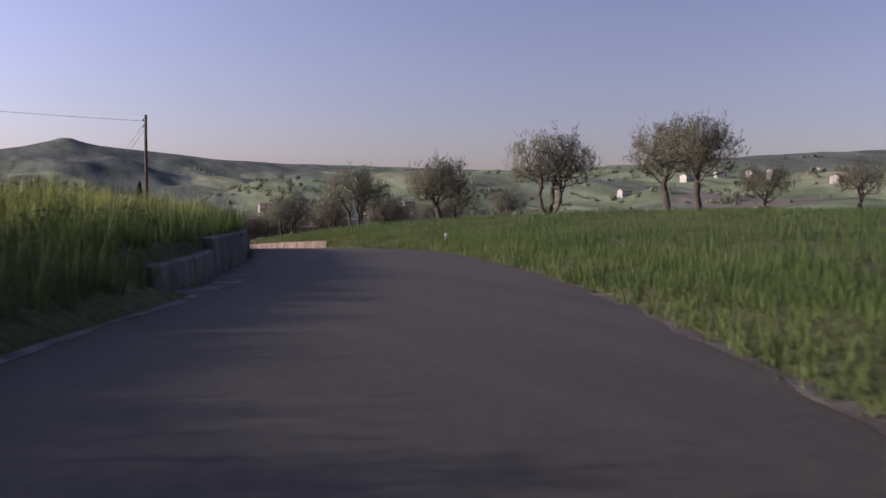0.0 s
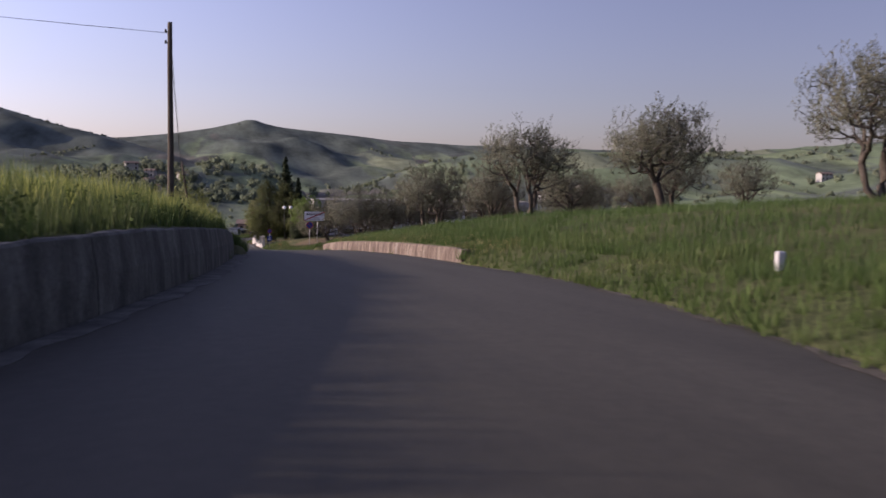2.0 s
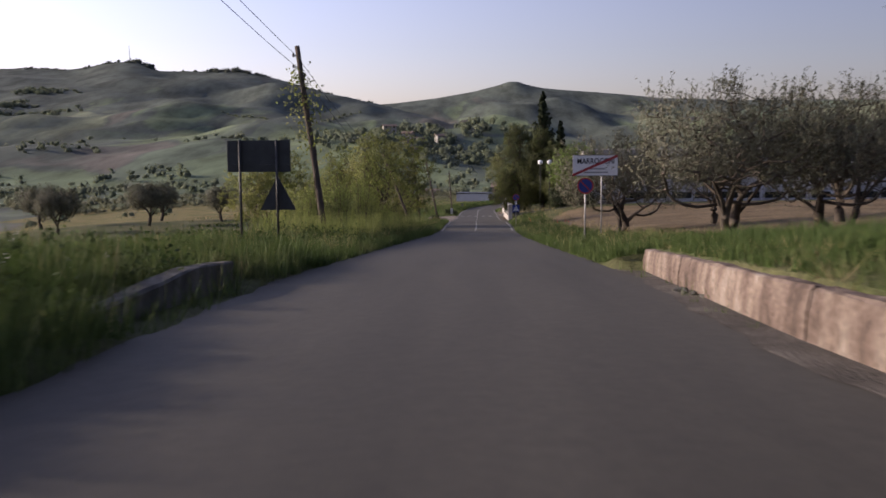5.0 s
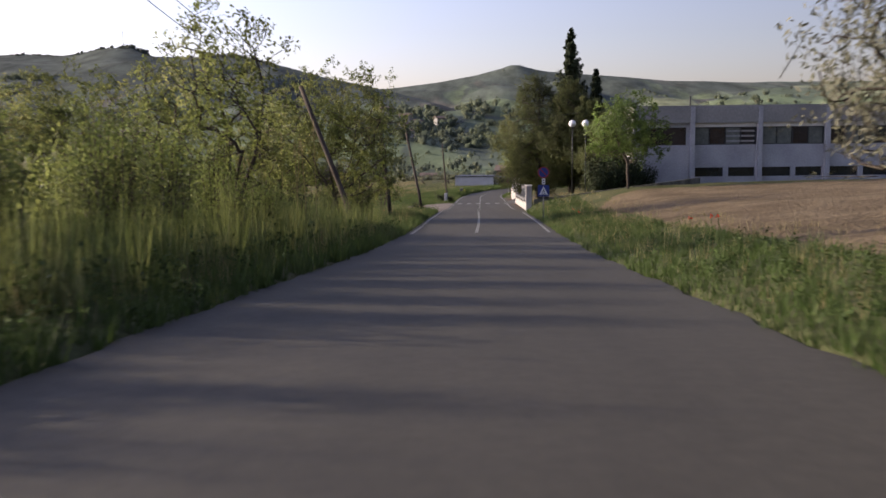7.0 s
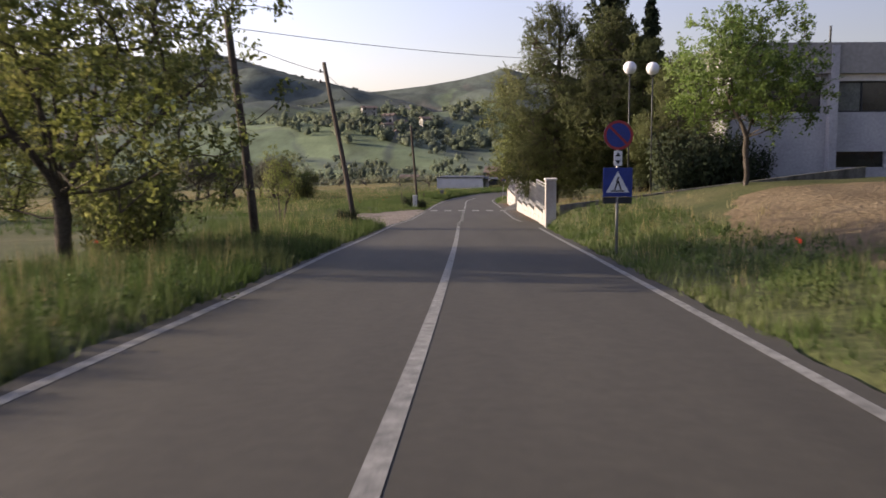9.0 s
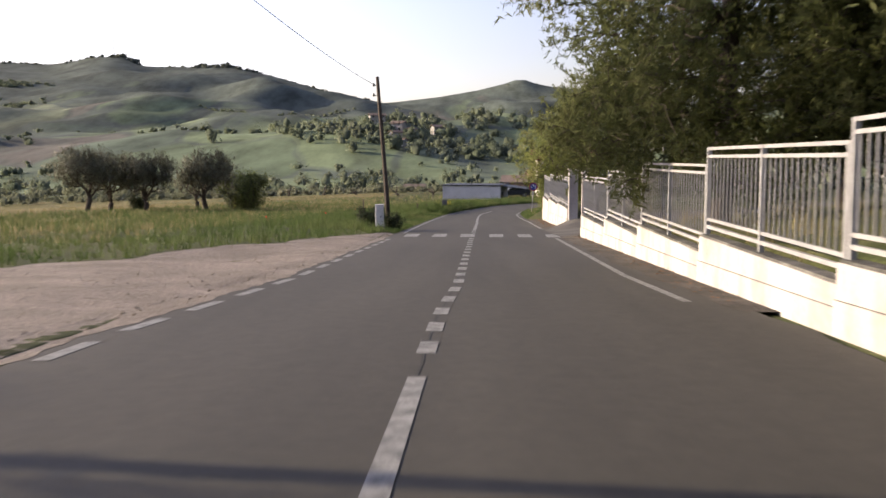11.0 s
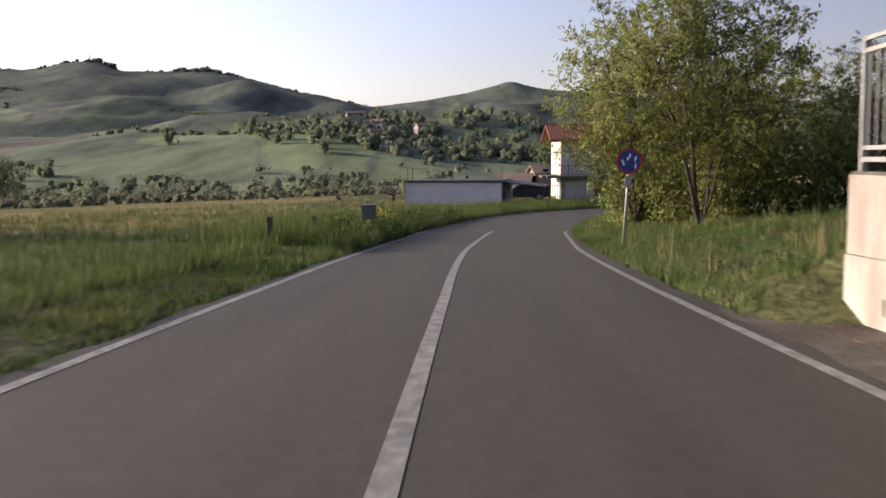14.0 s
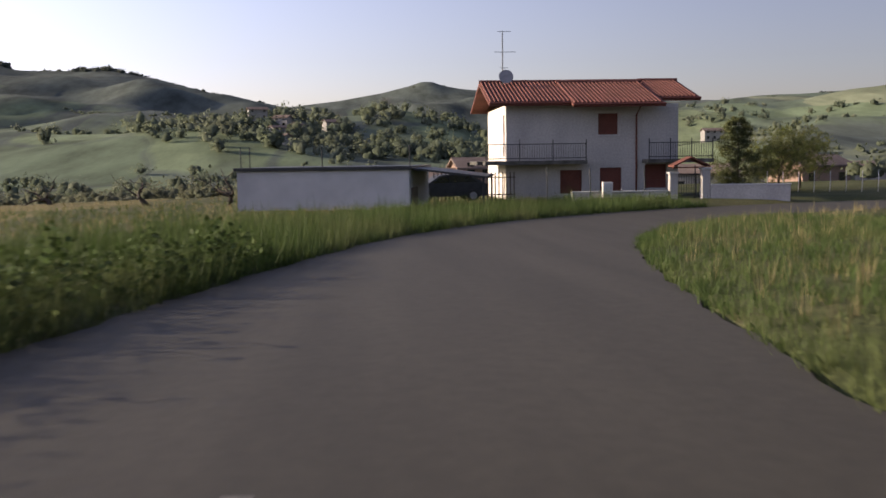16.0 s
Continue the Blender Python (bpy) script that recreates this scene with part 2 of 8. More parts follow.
M_DRIVE = material("worn_driveway", [(0.060, 0.057, 0.050), (0.085, 0.080, 0.070), (0.11, 0.104, 0.092)], 0.9, 0.7, 30, 0.35, mix=0.25, spec=0.2, dist=0.01)
M_LITTER = material("dry_leaf_litter", [(0.10, 0.05, 0.025), (0.17, 0.09, 0.045)], 0.9, 2, 20, 0, mix=0.3, island=0.4, spec=0.1)
M_DRYTWIG = material("dry_twigs", [(0.10, 0.075, 0.055), (0.17, 0.13, 0.095)], 0.9, 2, 20, 0, mix=0.2, island=0.4, spec=0.1)
M_CURTAIN = material("curtain_behind_glass", [(0.09, 0.10, 0.085), (0.14, 0.15, 0.125)], 0.6, 3, 12, 0, mix=0.2, spec=0.5)
M_SCHOOLWALL = material("dull_white_concrete", [(0.30, 0.30, 0.31), (0.37, 0.37, 0.375), (0.43, 0.43, 0.43)], 0.9, 0.5, 9, 0.2, mix=0.12, spec=0.2)

# ---- mesh helpers ----
def mesh_from(name, verts, faces, mat, smooth=False):
    """A mesh from numpy arrays; faces all of one size, or a list of such arrays."""
    me = bpy.data.meshes.new(name)
    verts = np.asarray(verts, np.float32).reshape(-1, 3)
    groups = faces if isinstance(faces, list) else [faces]
    groups = [np.asarray(g, np.int32) for g in groups if len(g)]
    sizes = np.concatenate([np.full(len(g), g.shape[1], np.int32) for g in groups])
    loops = np.concatenate([g.ravel() for g in groups])
    me.vertices.add(len(verts))
    me.vertices.foreach_set("co", verts.ravel())
    me.loops.add(len(loops))
    me.loops.foreach_set("vertex_index", loops)
    me.polygons.add(len(sizes))
    me.polygons.foreach_set("loop_start", np.concatenate([[0], np.cumsum(sizes)[:-1]]).astype(np.int32))
    me.polygons.foreach_set("use_smooth", np.full(len(sizes), smooth))
    me.materials.append(mat)
    me.update(calc_edges=True)
    me.validate()
    return me


def part(name, me, parent=None, label="", m=None):
    ob = new(name, me)
    if m is not None:
        ob.matrix_basis = m
    if parent is not None:
        ob.parent = parent
    if label:
        ob["label"] = label
    return ob


def empty(name, m, label, category, group="", kind=""):
    ob = new(name)
    ob.matrix_basis = m
    return tagged(ob, label, category, group, kind)


def box_arrays(x0, x1, y0, y1, z0, z1):
    v = [(x, y, z) for z in (z0, z1) for y in (y0, y1) for x in (x0, x1)]
    f = [(0, 2, 3, 1), (4, 5, 7, 6), (0, 1, 5, 4), (2, 6, 7, 3), (0, 4, 6, 2), (1, 3, 7, 5)]
    return np.array(v, float), np.array(f)


class Shape:
    """Collects boxes, tubes and plates into one mesh."""

    def __init__(self):
        self.bm = bmesh.new()

    def box(self, x0, x1, y0, y1, z0, z1, bevel=0.0, m=None):
        v, f = box_arrays(x0, x1, y0, y1, z0, z1)
        vs = [self.bm.verts.new(m @ Vector(p) if m is not None else p) for p in v]
        fs = [self.bm.faces.new([vs[i] for i in q]) for q in f]
        if bevel:
            es = list({e for q in fs for e in q.edges})
            bmesh.ops.bevel(self.bm, geom=es, offset=bevel, segments=2, affect="EDGES", profile=0.5)
        return self

    def tube(self, points, radii, sides=8):
        rings = []
        pts = [Vector(p) for p in points]
        for i, p in enumerate(pts):
            d = (pts[min(i + 1, len(pts) - 1)] - pts[max(i - 1, 0)]).normalized()
            a = d.orthogonal().normalized() if abs(d.z) < 0.99 else Vector((1, 0, 0))
            b = d.cross(a).normalized()
            a = b.cross(d)
            r = radii[i] if isinstance(radii, (list, tuple)) else radii
            rings.append([self.bm.verts.new(p + a * (r * math.cos(6.28319 * k / sides)) + b * (r * math.sin(6.28319 * k / sides))) for k in range(sides)])
        for q, w in zip(rings, rings[1:]):
            for k in range(sides):
                self.bm.faces.new((q[k], q[(k + 1) % sides], w[(k + 1) % sides], w[k]))
        self.bm.faces.new(rings[0][::-1])
        self.bm.faces.new(rings[-1])
        return self

    def prism(self, outline, axis, a, b):
        """An outline of (p, q) pulled along axis ('x', 'y' or 'z') from a to b."""
        def at(p, q, t):
            return {"x": (t, p, q), "y": (p, t, q), "z": (p, q, t)}[axis]
        v0 = [self.bm.verts.new(at(p, q, a)) for p, q in outline]
        v1 = [self.bm.verts.new(at(p, q, b)) for p, q in outline]
        n = len(outline)
        for k in range(n):
            self.bm.faces.new((v0[k], v0[(k + 1) % n], v1[(k + 1) % n], v1[k]))
        self.bm.faces.new(v0[::-1])
        self.bm.faces.new(v1)
        return self

    def mesh(self, name, mat, smooth=False):
        bmesh.ops.recalc_face_normals(self.bm, faces=self.bm.faces)
        me = bpy.data.meshes.new(name)
        self.bm.to_mesh(me)
        self.bm.free()
        me.materials.append(mat)
        if smooth:
            me.polygons.foreach_set("use_smooth", np.full(len(me.polygons), True))
        return me


# ---- the lie of the land ----
ROAD = [(-46.0, -24.0, 0.3), (-12.2, -5.65, 0.32), (0.0, 0.0, 0.21), (13.8, 5.82, 0.06), (28.4, 9.89, -0.30), (43.0, 12.39, -0.87), (57.9, 13.59, -1.63),
        (73.1, 14.14, -2.56), (87.9, 14.30, -3.60), (103.0, 14.53, -4.76), (118.0, 14.80, -5.92), (132.9, 15.20, -6.97), (147.9, 15.52, -8.01),
        (162.9, 15.73, -8.99), (177.9, 15.87, -9.87), (193.0, 16.10, -10.67), (208.0, 16.36, -11.46), (223.0, 16.69, -12.24), (237.9, 17.34, -12.96),
        (253.0, 18.59, -13.68)]


def spline(pts, step=0.5):
    p = np.array(pts, float)
    p = np.vstack([2 * p[0] - p[1], p, 2 * p[-1] - p[-2]])
    out = []
    for i in range(1, len(p) - 2):
        n = max(2, int(np.linalg.norm(p[i + 1] - p[i]) / step))
        t = (np.arange(n) / n)[:, None]
        a, b, c, d = p[i - 1], p[i], p[i + 1], p[i + 2]
        out.append(0.5 * (2 * b + (c - a) * t + (2 * a - 5 * b + 4 * c - d) * t ** 2 + (3 * b - a - 3 * c + d) * t ** 3))
    return np.vstack(out + [p[-2:-1]])


road = spline([(x, y, z) for y, x, z in ROAD])
turn, slope, here, more = radians(6.4), -0.046, road[-1].copy(), []
for i in range(260):                              # on past the walk's end: gently, then sharply to the right
    d = i * 0.5
    turn += 0.5 * (0.006 if d < 20 else 0.030 if d < 58 else 0.0)
    slope = min(-0.002, slope + 0.5 * 0.00076)
    here = here + 0.5 * np.array([math.sin(turn), math.cos(turn), slope])
    more.append(here)
road = np.vstack([road, more])
road_s = np.concatenate([[0], np.cumsum(np.hypot(*np.diff(road[:, :2], axis=0).T))])
road_s -= road_s[int(np.argmin(np.abs(road[:, 1])))]
road_h = np.arctan2(np.gradient(road[:, 0]), np.gradient(road[:, 1]))
EDGE = np.array([(-60, -3.2, 2.5), (8, -3.2, 2.4), (15, -2.8, 2.45), (24, -2.75, 2.7), (30, -2.75, 3.1), (36, -2.95, 3.55), (45, -2.8, 3.5), (52, -2.85, 2.92),
                 (60, -2.75, 2.68), (70, -2.75, 2.46), (84, -3.0, 2.42), (92, -3.3, 2.85), (120, -3.1, 2.55), (130, -2.8, 2.3), (140, -2.85, 2.35), (150, -3.1, 2.55),
                 (165, -3.35, 2.85), (180, -3.3, 3.0), (190, -3.0, 2.65), (205, -3.0, 2.6), (225, -3.15, 2.65), (240, -3.3, 2.3), (250, -3.45, 2.0), (258, -3.75, 2.0),
                 (270, -4.1, 1.95), (285, -4.2, 1.9), (420, -3.4, 2.6)])


def at(s, u, dz=0.0):
    """World point s metres along the road and u to its right, dz over its surface."""
    i = np.interp(s, road_s, np.arange(len(road)))
    k = int(i)
    k2 = min(k + 1, len(road) - 1)
    c = road[k] * (1 - i + k) + road[k2] * (i - k)
    h = road_h[k] * (1 - i + k) + road_h[k2] * (i - k)
    return Vector((c[0] + math.cos(h) * u, c[1] - math.sin(h) * u, c[2] + dz))


def heading(s):
    return float(np.interp(s, road_s, road_h))


U_AXIS = np.array([0.0, 1.0, 3.0, 7.0, 17.0, 37.0, 90.0])      # metres out from the asphalt's edge
LEFT = [(-60, 0, .5, 1.0, 1.1, 0.6, 0.0, -3), (0, 0, .5, 1.0, 1.1, .6, 0, -3), (12.3, .0, .5, 1.0, 1.1, .8, 0, -3), (12.7, .4, .6, 1.0, 1.15, .8, 0, -3), (30, .75, .8, 1.0, 1.1, .8, 0, -3),
        (45, .85, .95, 1.3, 1.4, 1.1, 0, -4), (61, .7, .9, 1.25, 1.25, .6, -1.0, -5), (64, .1, .5, 1.25, 1.3, .6, -1.2, -5), (72, .05, .5, 1.1, 1.1, .3, -1.5, -5), (79, .0, .32, .85, .85, .0, -1.8, -6),
        (90, .05, .2, .3, .1, -.8, -2.5, -6), (110, .0, .15, .35, .2, -.8, -2.5, -6), (140, 0, .1, .1, -.3, -1, -2.5, -6), (160, 0, .1, 0, -.5, -.9, -1.5, -5),
        (178, 0, .12, .2, 0, -.2, -.6, -3), (182, 0, 0, 0, 0, -.1, -.3, -2), (200, 0, 0, 0, 0, 0, -.2, -2), (206, 0, .1, .12, .1, .0, -.1, -2),
        (230, 0, .1, .15, .15, .1, 0, -2), (258, 0, .12, .25, .3, .2, 0, -2), (285, 0, .1, .2, .1, .0, -.2, -2), (420, 0, .1, .2, .1, 0, -.2, -2)]
RIGHT = [(-60, 0, .1, .2, .3, .4, .5, 0), (0, 0, .1, .2, .3, .4, .5, 0), (25, 0, .15, .35, .7, 1.0, 1.1, .6), (40, 0, .2, .5, 1.0, 1.6, 1.9, 1.6),
         (52, .05, .35, .75, 1.3, 2.0, 2.3, 2.2), (55, .32, .5, .85, 1.4, 2.1, 2.4, 2.4), (70, .42, .55, .95, 1.6, 2.2, 2.6, 2.6), (85, .45, .55, .9, 1.5, 2.0, 2.6, 3),
         (94, .38, .45, .65, .9, 1.4, 2.2, 3), (97, .05, .3, .55, .7, 1.3, 2.1, 3), (114, 0, .12, .3, .6, 1.2, 2.0, 3), (140, 0, .1, .3, .75, 1.5, 2.2, 3), (160, 0, .12, .35, .95, 1.6, 2.2, 3),
         (172, 0, .3, .8, 1.6, 1.9, 2.2, 3), (176, .1, .7, 1.1, 1.7, 2.0, 2.2, 3), (190, .0, .6, .9, 1.4, 1.9, 2.2, 3), (202, 0, .3, .5, .9, 1.6, 2.2, 3), (204, 0, .05, .15, .4, 1.2, 2.2, 3),
         (209, 0, .05, .15, .4, 1.2, 2.2, 3), (212, 0, .6, .8, 1.0, 1.5, 2.4, 3), (230, 0, .9, 1.1, 1.3, 1.7, 2.4, 3), (234, 0, .15, .4, .9, 1.5, 2.2, 3), (248, 0, .15, .4, .8, 1.2, 1.6, 2),
         (262, 0, .12, .25, .3, .3, .3, 0), (285, 0, .1, .15, .15, .1, 0, -1), (420, 0, .1, .1, .1, 0, 0, -1)]


# walls that hold the ground back: side, from, to, offset by s
WALLS = [(-1, 12.5, 63.2, [(8, -3.75), (15, -3.35), (30, -3.15), (45, -3.2), (61, -3.15)], 0.3), (1, 53.3, 94.5, [(52, 3.02), (60, 2.88), (70, 2.78), (84, 2.82), (95, 3.3)], 0.28),
         (-1, 84, 90.5, [(84, -3.75), (91, -3.75)], 0.3), (1, 177, 203, [(177, 3.2), (203, 3.2)], 0.22), (1, 211.2, 230.8, [(211, 3.42), (231, 3.42)], 0.22)]


def before_wall(s, u, extra=0.15):
    hit = np.zeros(len(s), bool)
    for side, s0, s1, pts, thick in WALLS:
        t = np.array(pts, float)
        uw = np.abs(np.interp(s, t[:, 0], t[:, 1]))
        hit |= (s > s0 - 0.1) & (s < s1 + 0.1) & (u * side > 0) & (np.abs(u) < uw + extra)
    return hit


def profile(table, s, out):
    t = np.array(table, float)
    cols = np.stack([np.interp(s, t[:, 0], t[:, 1 + k]) for k in range(len(U_AXIS))], -1)
    k = np.clip(np.searchsorted(U_AXIS, out) - 1, 0, len(U_AXIS) - 2)
    a, b = U_AXIS[k], U_AXIS[k + 1]
    f = np.clip((out - a) / (b - a), 0, 1)
    r = np.arange(len(s))
    return cols[r, k] * (1 - f) + cols[r, k + 1] * f


def road_coords(x, y):
    s, u, z = np.empty(len(x)), np.empty(len(x)), np.empty(len(x))
    for a in range(0, len(x), 4000):
        b = slice(a, a + 4000)
        i = np.argmin((x[b, None] - road[None, ::2, 0]) ** 2 + (y[b, None] - road[None, ::2, 1]) ** 2, axis=1) * 2
        dx, dy = x[b] - road[i, 0], y[b] - road[i, 1]
        along = dx * np.sin(road_h[i]) + dy * np.cos(road_h[i])
        s[b] = road_s[i] + along
        u[b] = dx * np.cos(road_h[i]) - dy * np.sin(road_h[i])
        z[b] = np.interp(s[b], road_s, road[:, 2])
    return s, u, z


RIDGE_A = np.array([(-180, 3.0), (-90, 3.5), (-50, 3.9), (-30, 4.4), (-25.4, 4.66), (-23.4, 4.54), (-21.2, 5.12), (-19.7, 5.17), (-18.6, 4.6), (-16, 4.68), (-14, 4.76), (-11.6, 4.3), (-8.35, 3.45),
                    (-4.7, 2.7), (-2.4, 2.1), (1.2, 1.0), (5, -0.5), (12, -1.0), (90, -1.0), (180, 3.0)])
RIDGE_B = np.array([(-180, 1.5), (-40, 2.0), (-10, 2.4), (-7, 2.65), (-4.4, 2.8), (-1.75, 3.1), (0.6, 3.5), (2.2, 3.9), (2.75, 4.1), (3.35, 4.1), (3.9, 3.9), (4.9, 3.7), (8, 3.4), (12, 3.0), (16, 2.8),
                    (22, 2.7), (30, 2.5), (60, 2.6), (90, 2.5), (180, 1.5)])
RIDGE_C = np.array([(-180, -1.5), (8, -1.0), (12, 0.6), (15, 1.9), (18, 2.6), (22, 2.85), (28, 2.9), (36, 3.0), (44, 3.6), (55, 4.2), (75, 4.0), (100, 2.5), (140, -1.0), (180, -1.5)])
CREST_A = np.array([(-180, 1700), (-25, 1690), (-12, 1500), (-4, 1150), (2, 1050), (180, 1050)])   # how far off its crest lies, by bearing
RIDGES = ((RIDGE_A, CREST_A, 330.0, 1.25), (RIDGE_B, 1500.0, 700.0, 1.2), (RIDGE_C, 900.0, 330.0, 1.1))
HUB = (16.0, 194.0, -9.6)


def wave(x, y, size, seed):
    """Cheap smooth unevenness, about -1 to 1."""
    r = np.random.RandomState(seed)
    z = np.zeros_like(x)
    for k in range(7):
        a, p, f = r.uniform(0, 6.283), r.uniform(0, 6.283), r.uniform(0.6, 1.7) * 6.283 / size
        z += np.sin((x * math.cos(a) + y * math.sin(a)) * f + p)
    return z / 4.0


def far_land(x, y):
    dx, dy = x - HUB[0], y - HUB[1]
    r, b = np.hypot(dx, dy) + 1e-6, np.degrees(np.arctan2(dx, dy))
    floor = -15.0 - 7.0 * np.clip(r / 330.0, 0, 1) - 6 * np.clip((r - 330) / 500, 0, 1)
    z = floor + wave(x, y, 160, 3) * 1.2 * np.clip(r / 200, 0, 1)
    for table, dist, foot, power in RIDGES:
        if not isinstance(dist, float):
            dist = np.interp(b, dist[:, 0], dist[:, 1])
        t = np.clip((r - foot) / (dist - foot), 0, 1.0)
        spread = 0.12 + 5.0 * (1 - t)                 # spurs soften away from the crest
        high = sum(np.interp(b + k * spread, table[:, 0], table[:, 1]) for k in (-1, -0.5, 0, 0.5, 1)) / 5
        top = HUB[2] + dist * np.tan(np.radians(high))
        back = np.clip((r - dist) / dist, 0, 1.5)
        rise = t ** power - 0.55 * back
        rough = (wave(x, y, 320, 5) * 11 + wave(x, y, 130, 6) * 5.5 + wave(x, y, 62, 7) * 1.6) * np.clip(t * 3, 0, 1) * np.clip((1 - t) * 4, 0, 1)
        z = np.maximum(z, floor + (top - floor) * rise + rough * (top > floor + 5))
    for bb, rr, hh, sg in ((-4.5, 470, 13, 85), (-1, 600, 12, 90), (-14, 560, 6, 80)):
        cx, cy = HUB[0] + rr * math.sin(radians(bb)), HUB[1] + rr * math.cos(radians(bb))
        z = z + hh * np.exp(-((x - cx) ** 2 + (y - cy) ** 2) / (2 * sg * sg))
    return z


def ground_height(x, y, under_road=True):
    x, y = np.atleast_1d(np.asarray(x, float)), np.atleast_1d(np.asarray(y, float))
    z = far_land(x, y)
    near = (x > -140) & (x < 190) & (y > -120) & (y < 470)
    if near.any():
        s, u, zr = road_coords(x[near], y[near])
        el, er = np.interp(s, EDGE[:, 0], EDGE[:, 1]), np.interp(s, EDGE[:, 0], EDGE[:, 2])
        out_l, out_r = el - u, u - er
        left = u < (el + er) / 2
        dz = np.where(left, profile(LEFT, s, np.maximum(out_l, 0)), profile(RIGHT, s, np.maximum(out_r, 0)))
        on = np.where(left, out_l, out_r)
        dz = np.where(before_wall(s, u), -0.05, dz)
        dz = dz + wave(x[near], y[near], 7, 11) * 0.035 * np.clip(on, 0, 1.5)
        edge_fall = np.clip((0.10 - on) / 0.3, 0, 1)
        if under_road:
            dz = dz * (1 - edge_fall) - 0.22 * edge_fall
        w = np.clip((np.abs(u) - 38) / 75, 0, 1)
        w = np.maximum(w, np.clip((s - 345) / 60, 0, 1))
        w = w * w * (3 - 2 * w)
        z[near] = (zr + dz) * (1 - w) + z[near] * w
    return z


def gz(x, y):
    return float(ground_height([x], [y])[0])


def ground_at(s, u, dz=0.0):
    p = at(s, u)
    return Vector((p.x, p.y, gz(p.x, p.y) + dz))


def growing(start, step, limit, rate, cap):
    out, a = [], start
    while abs(a) < limit:
        a += step
        out.append(a)
        if abs(step) < cap:
            step *= rate
    return out


xs = np.array(growing(-26, -0.6, 3600, 1.06, 34)[::-1] + list(np.arange(-26, -4.5, 0.6)) + list(np.arange(-4.4, -2.2, 0.14)) + list(np.arange(-2.0, 1.7, 0.6))
              + list(np.arange(1.7, 4.4, 0.14)) + list(np.arange(4.6, 26, 0.6)) + growing(26, 0.6, 3600, 1.06, 34))
ys = np.array(growing(-20, -1, 2600, 1.15, 120)[::-1] + list(np.arange(-20, 322, 1.6)) + growing(322, 0.9, 3400, 1.06, 26))
gx, gy = np.meshgrid(xs, ys)
near_row = (road[:, 1] > -46) & (road[:, 1] < 275)
bend = np.interp(gy, road[near_row, 1], road[near_row, 0])
gx = bend + gx * (1 + (1 / np.cos(np.interp(gy, road[near_row, 1], road_h[near_row])) - 1) * np.clip((90 - np.abs(gx)) / 60, 0, 1))
gzz = ground_height(gx.ravel(), gy.ravel())
idx = np.arange(gx.size).reshape(gx.shape)
quads = np.stack([idx[:-1, :-1], idx[:-1, 1:], idx[1:, 1:], idx[1:, :-1]], -1).reshape(-1, 4)

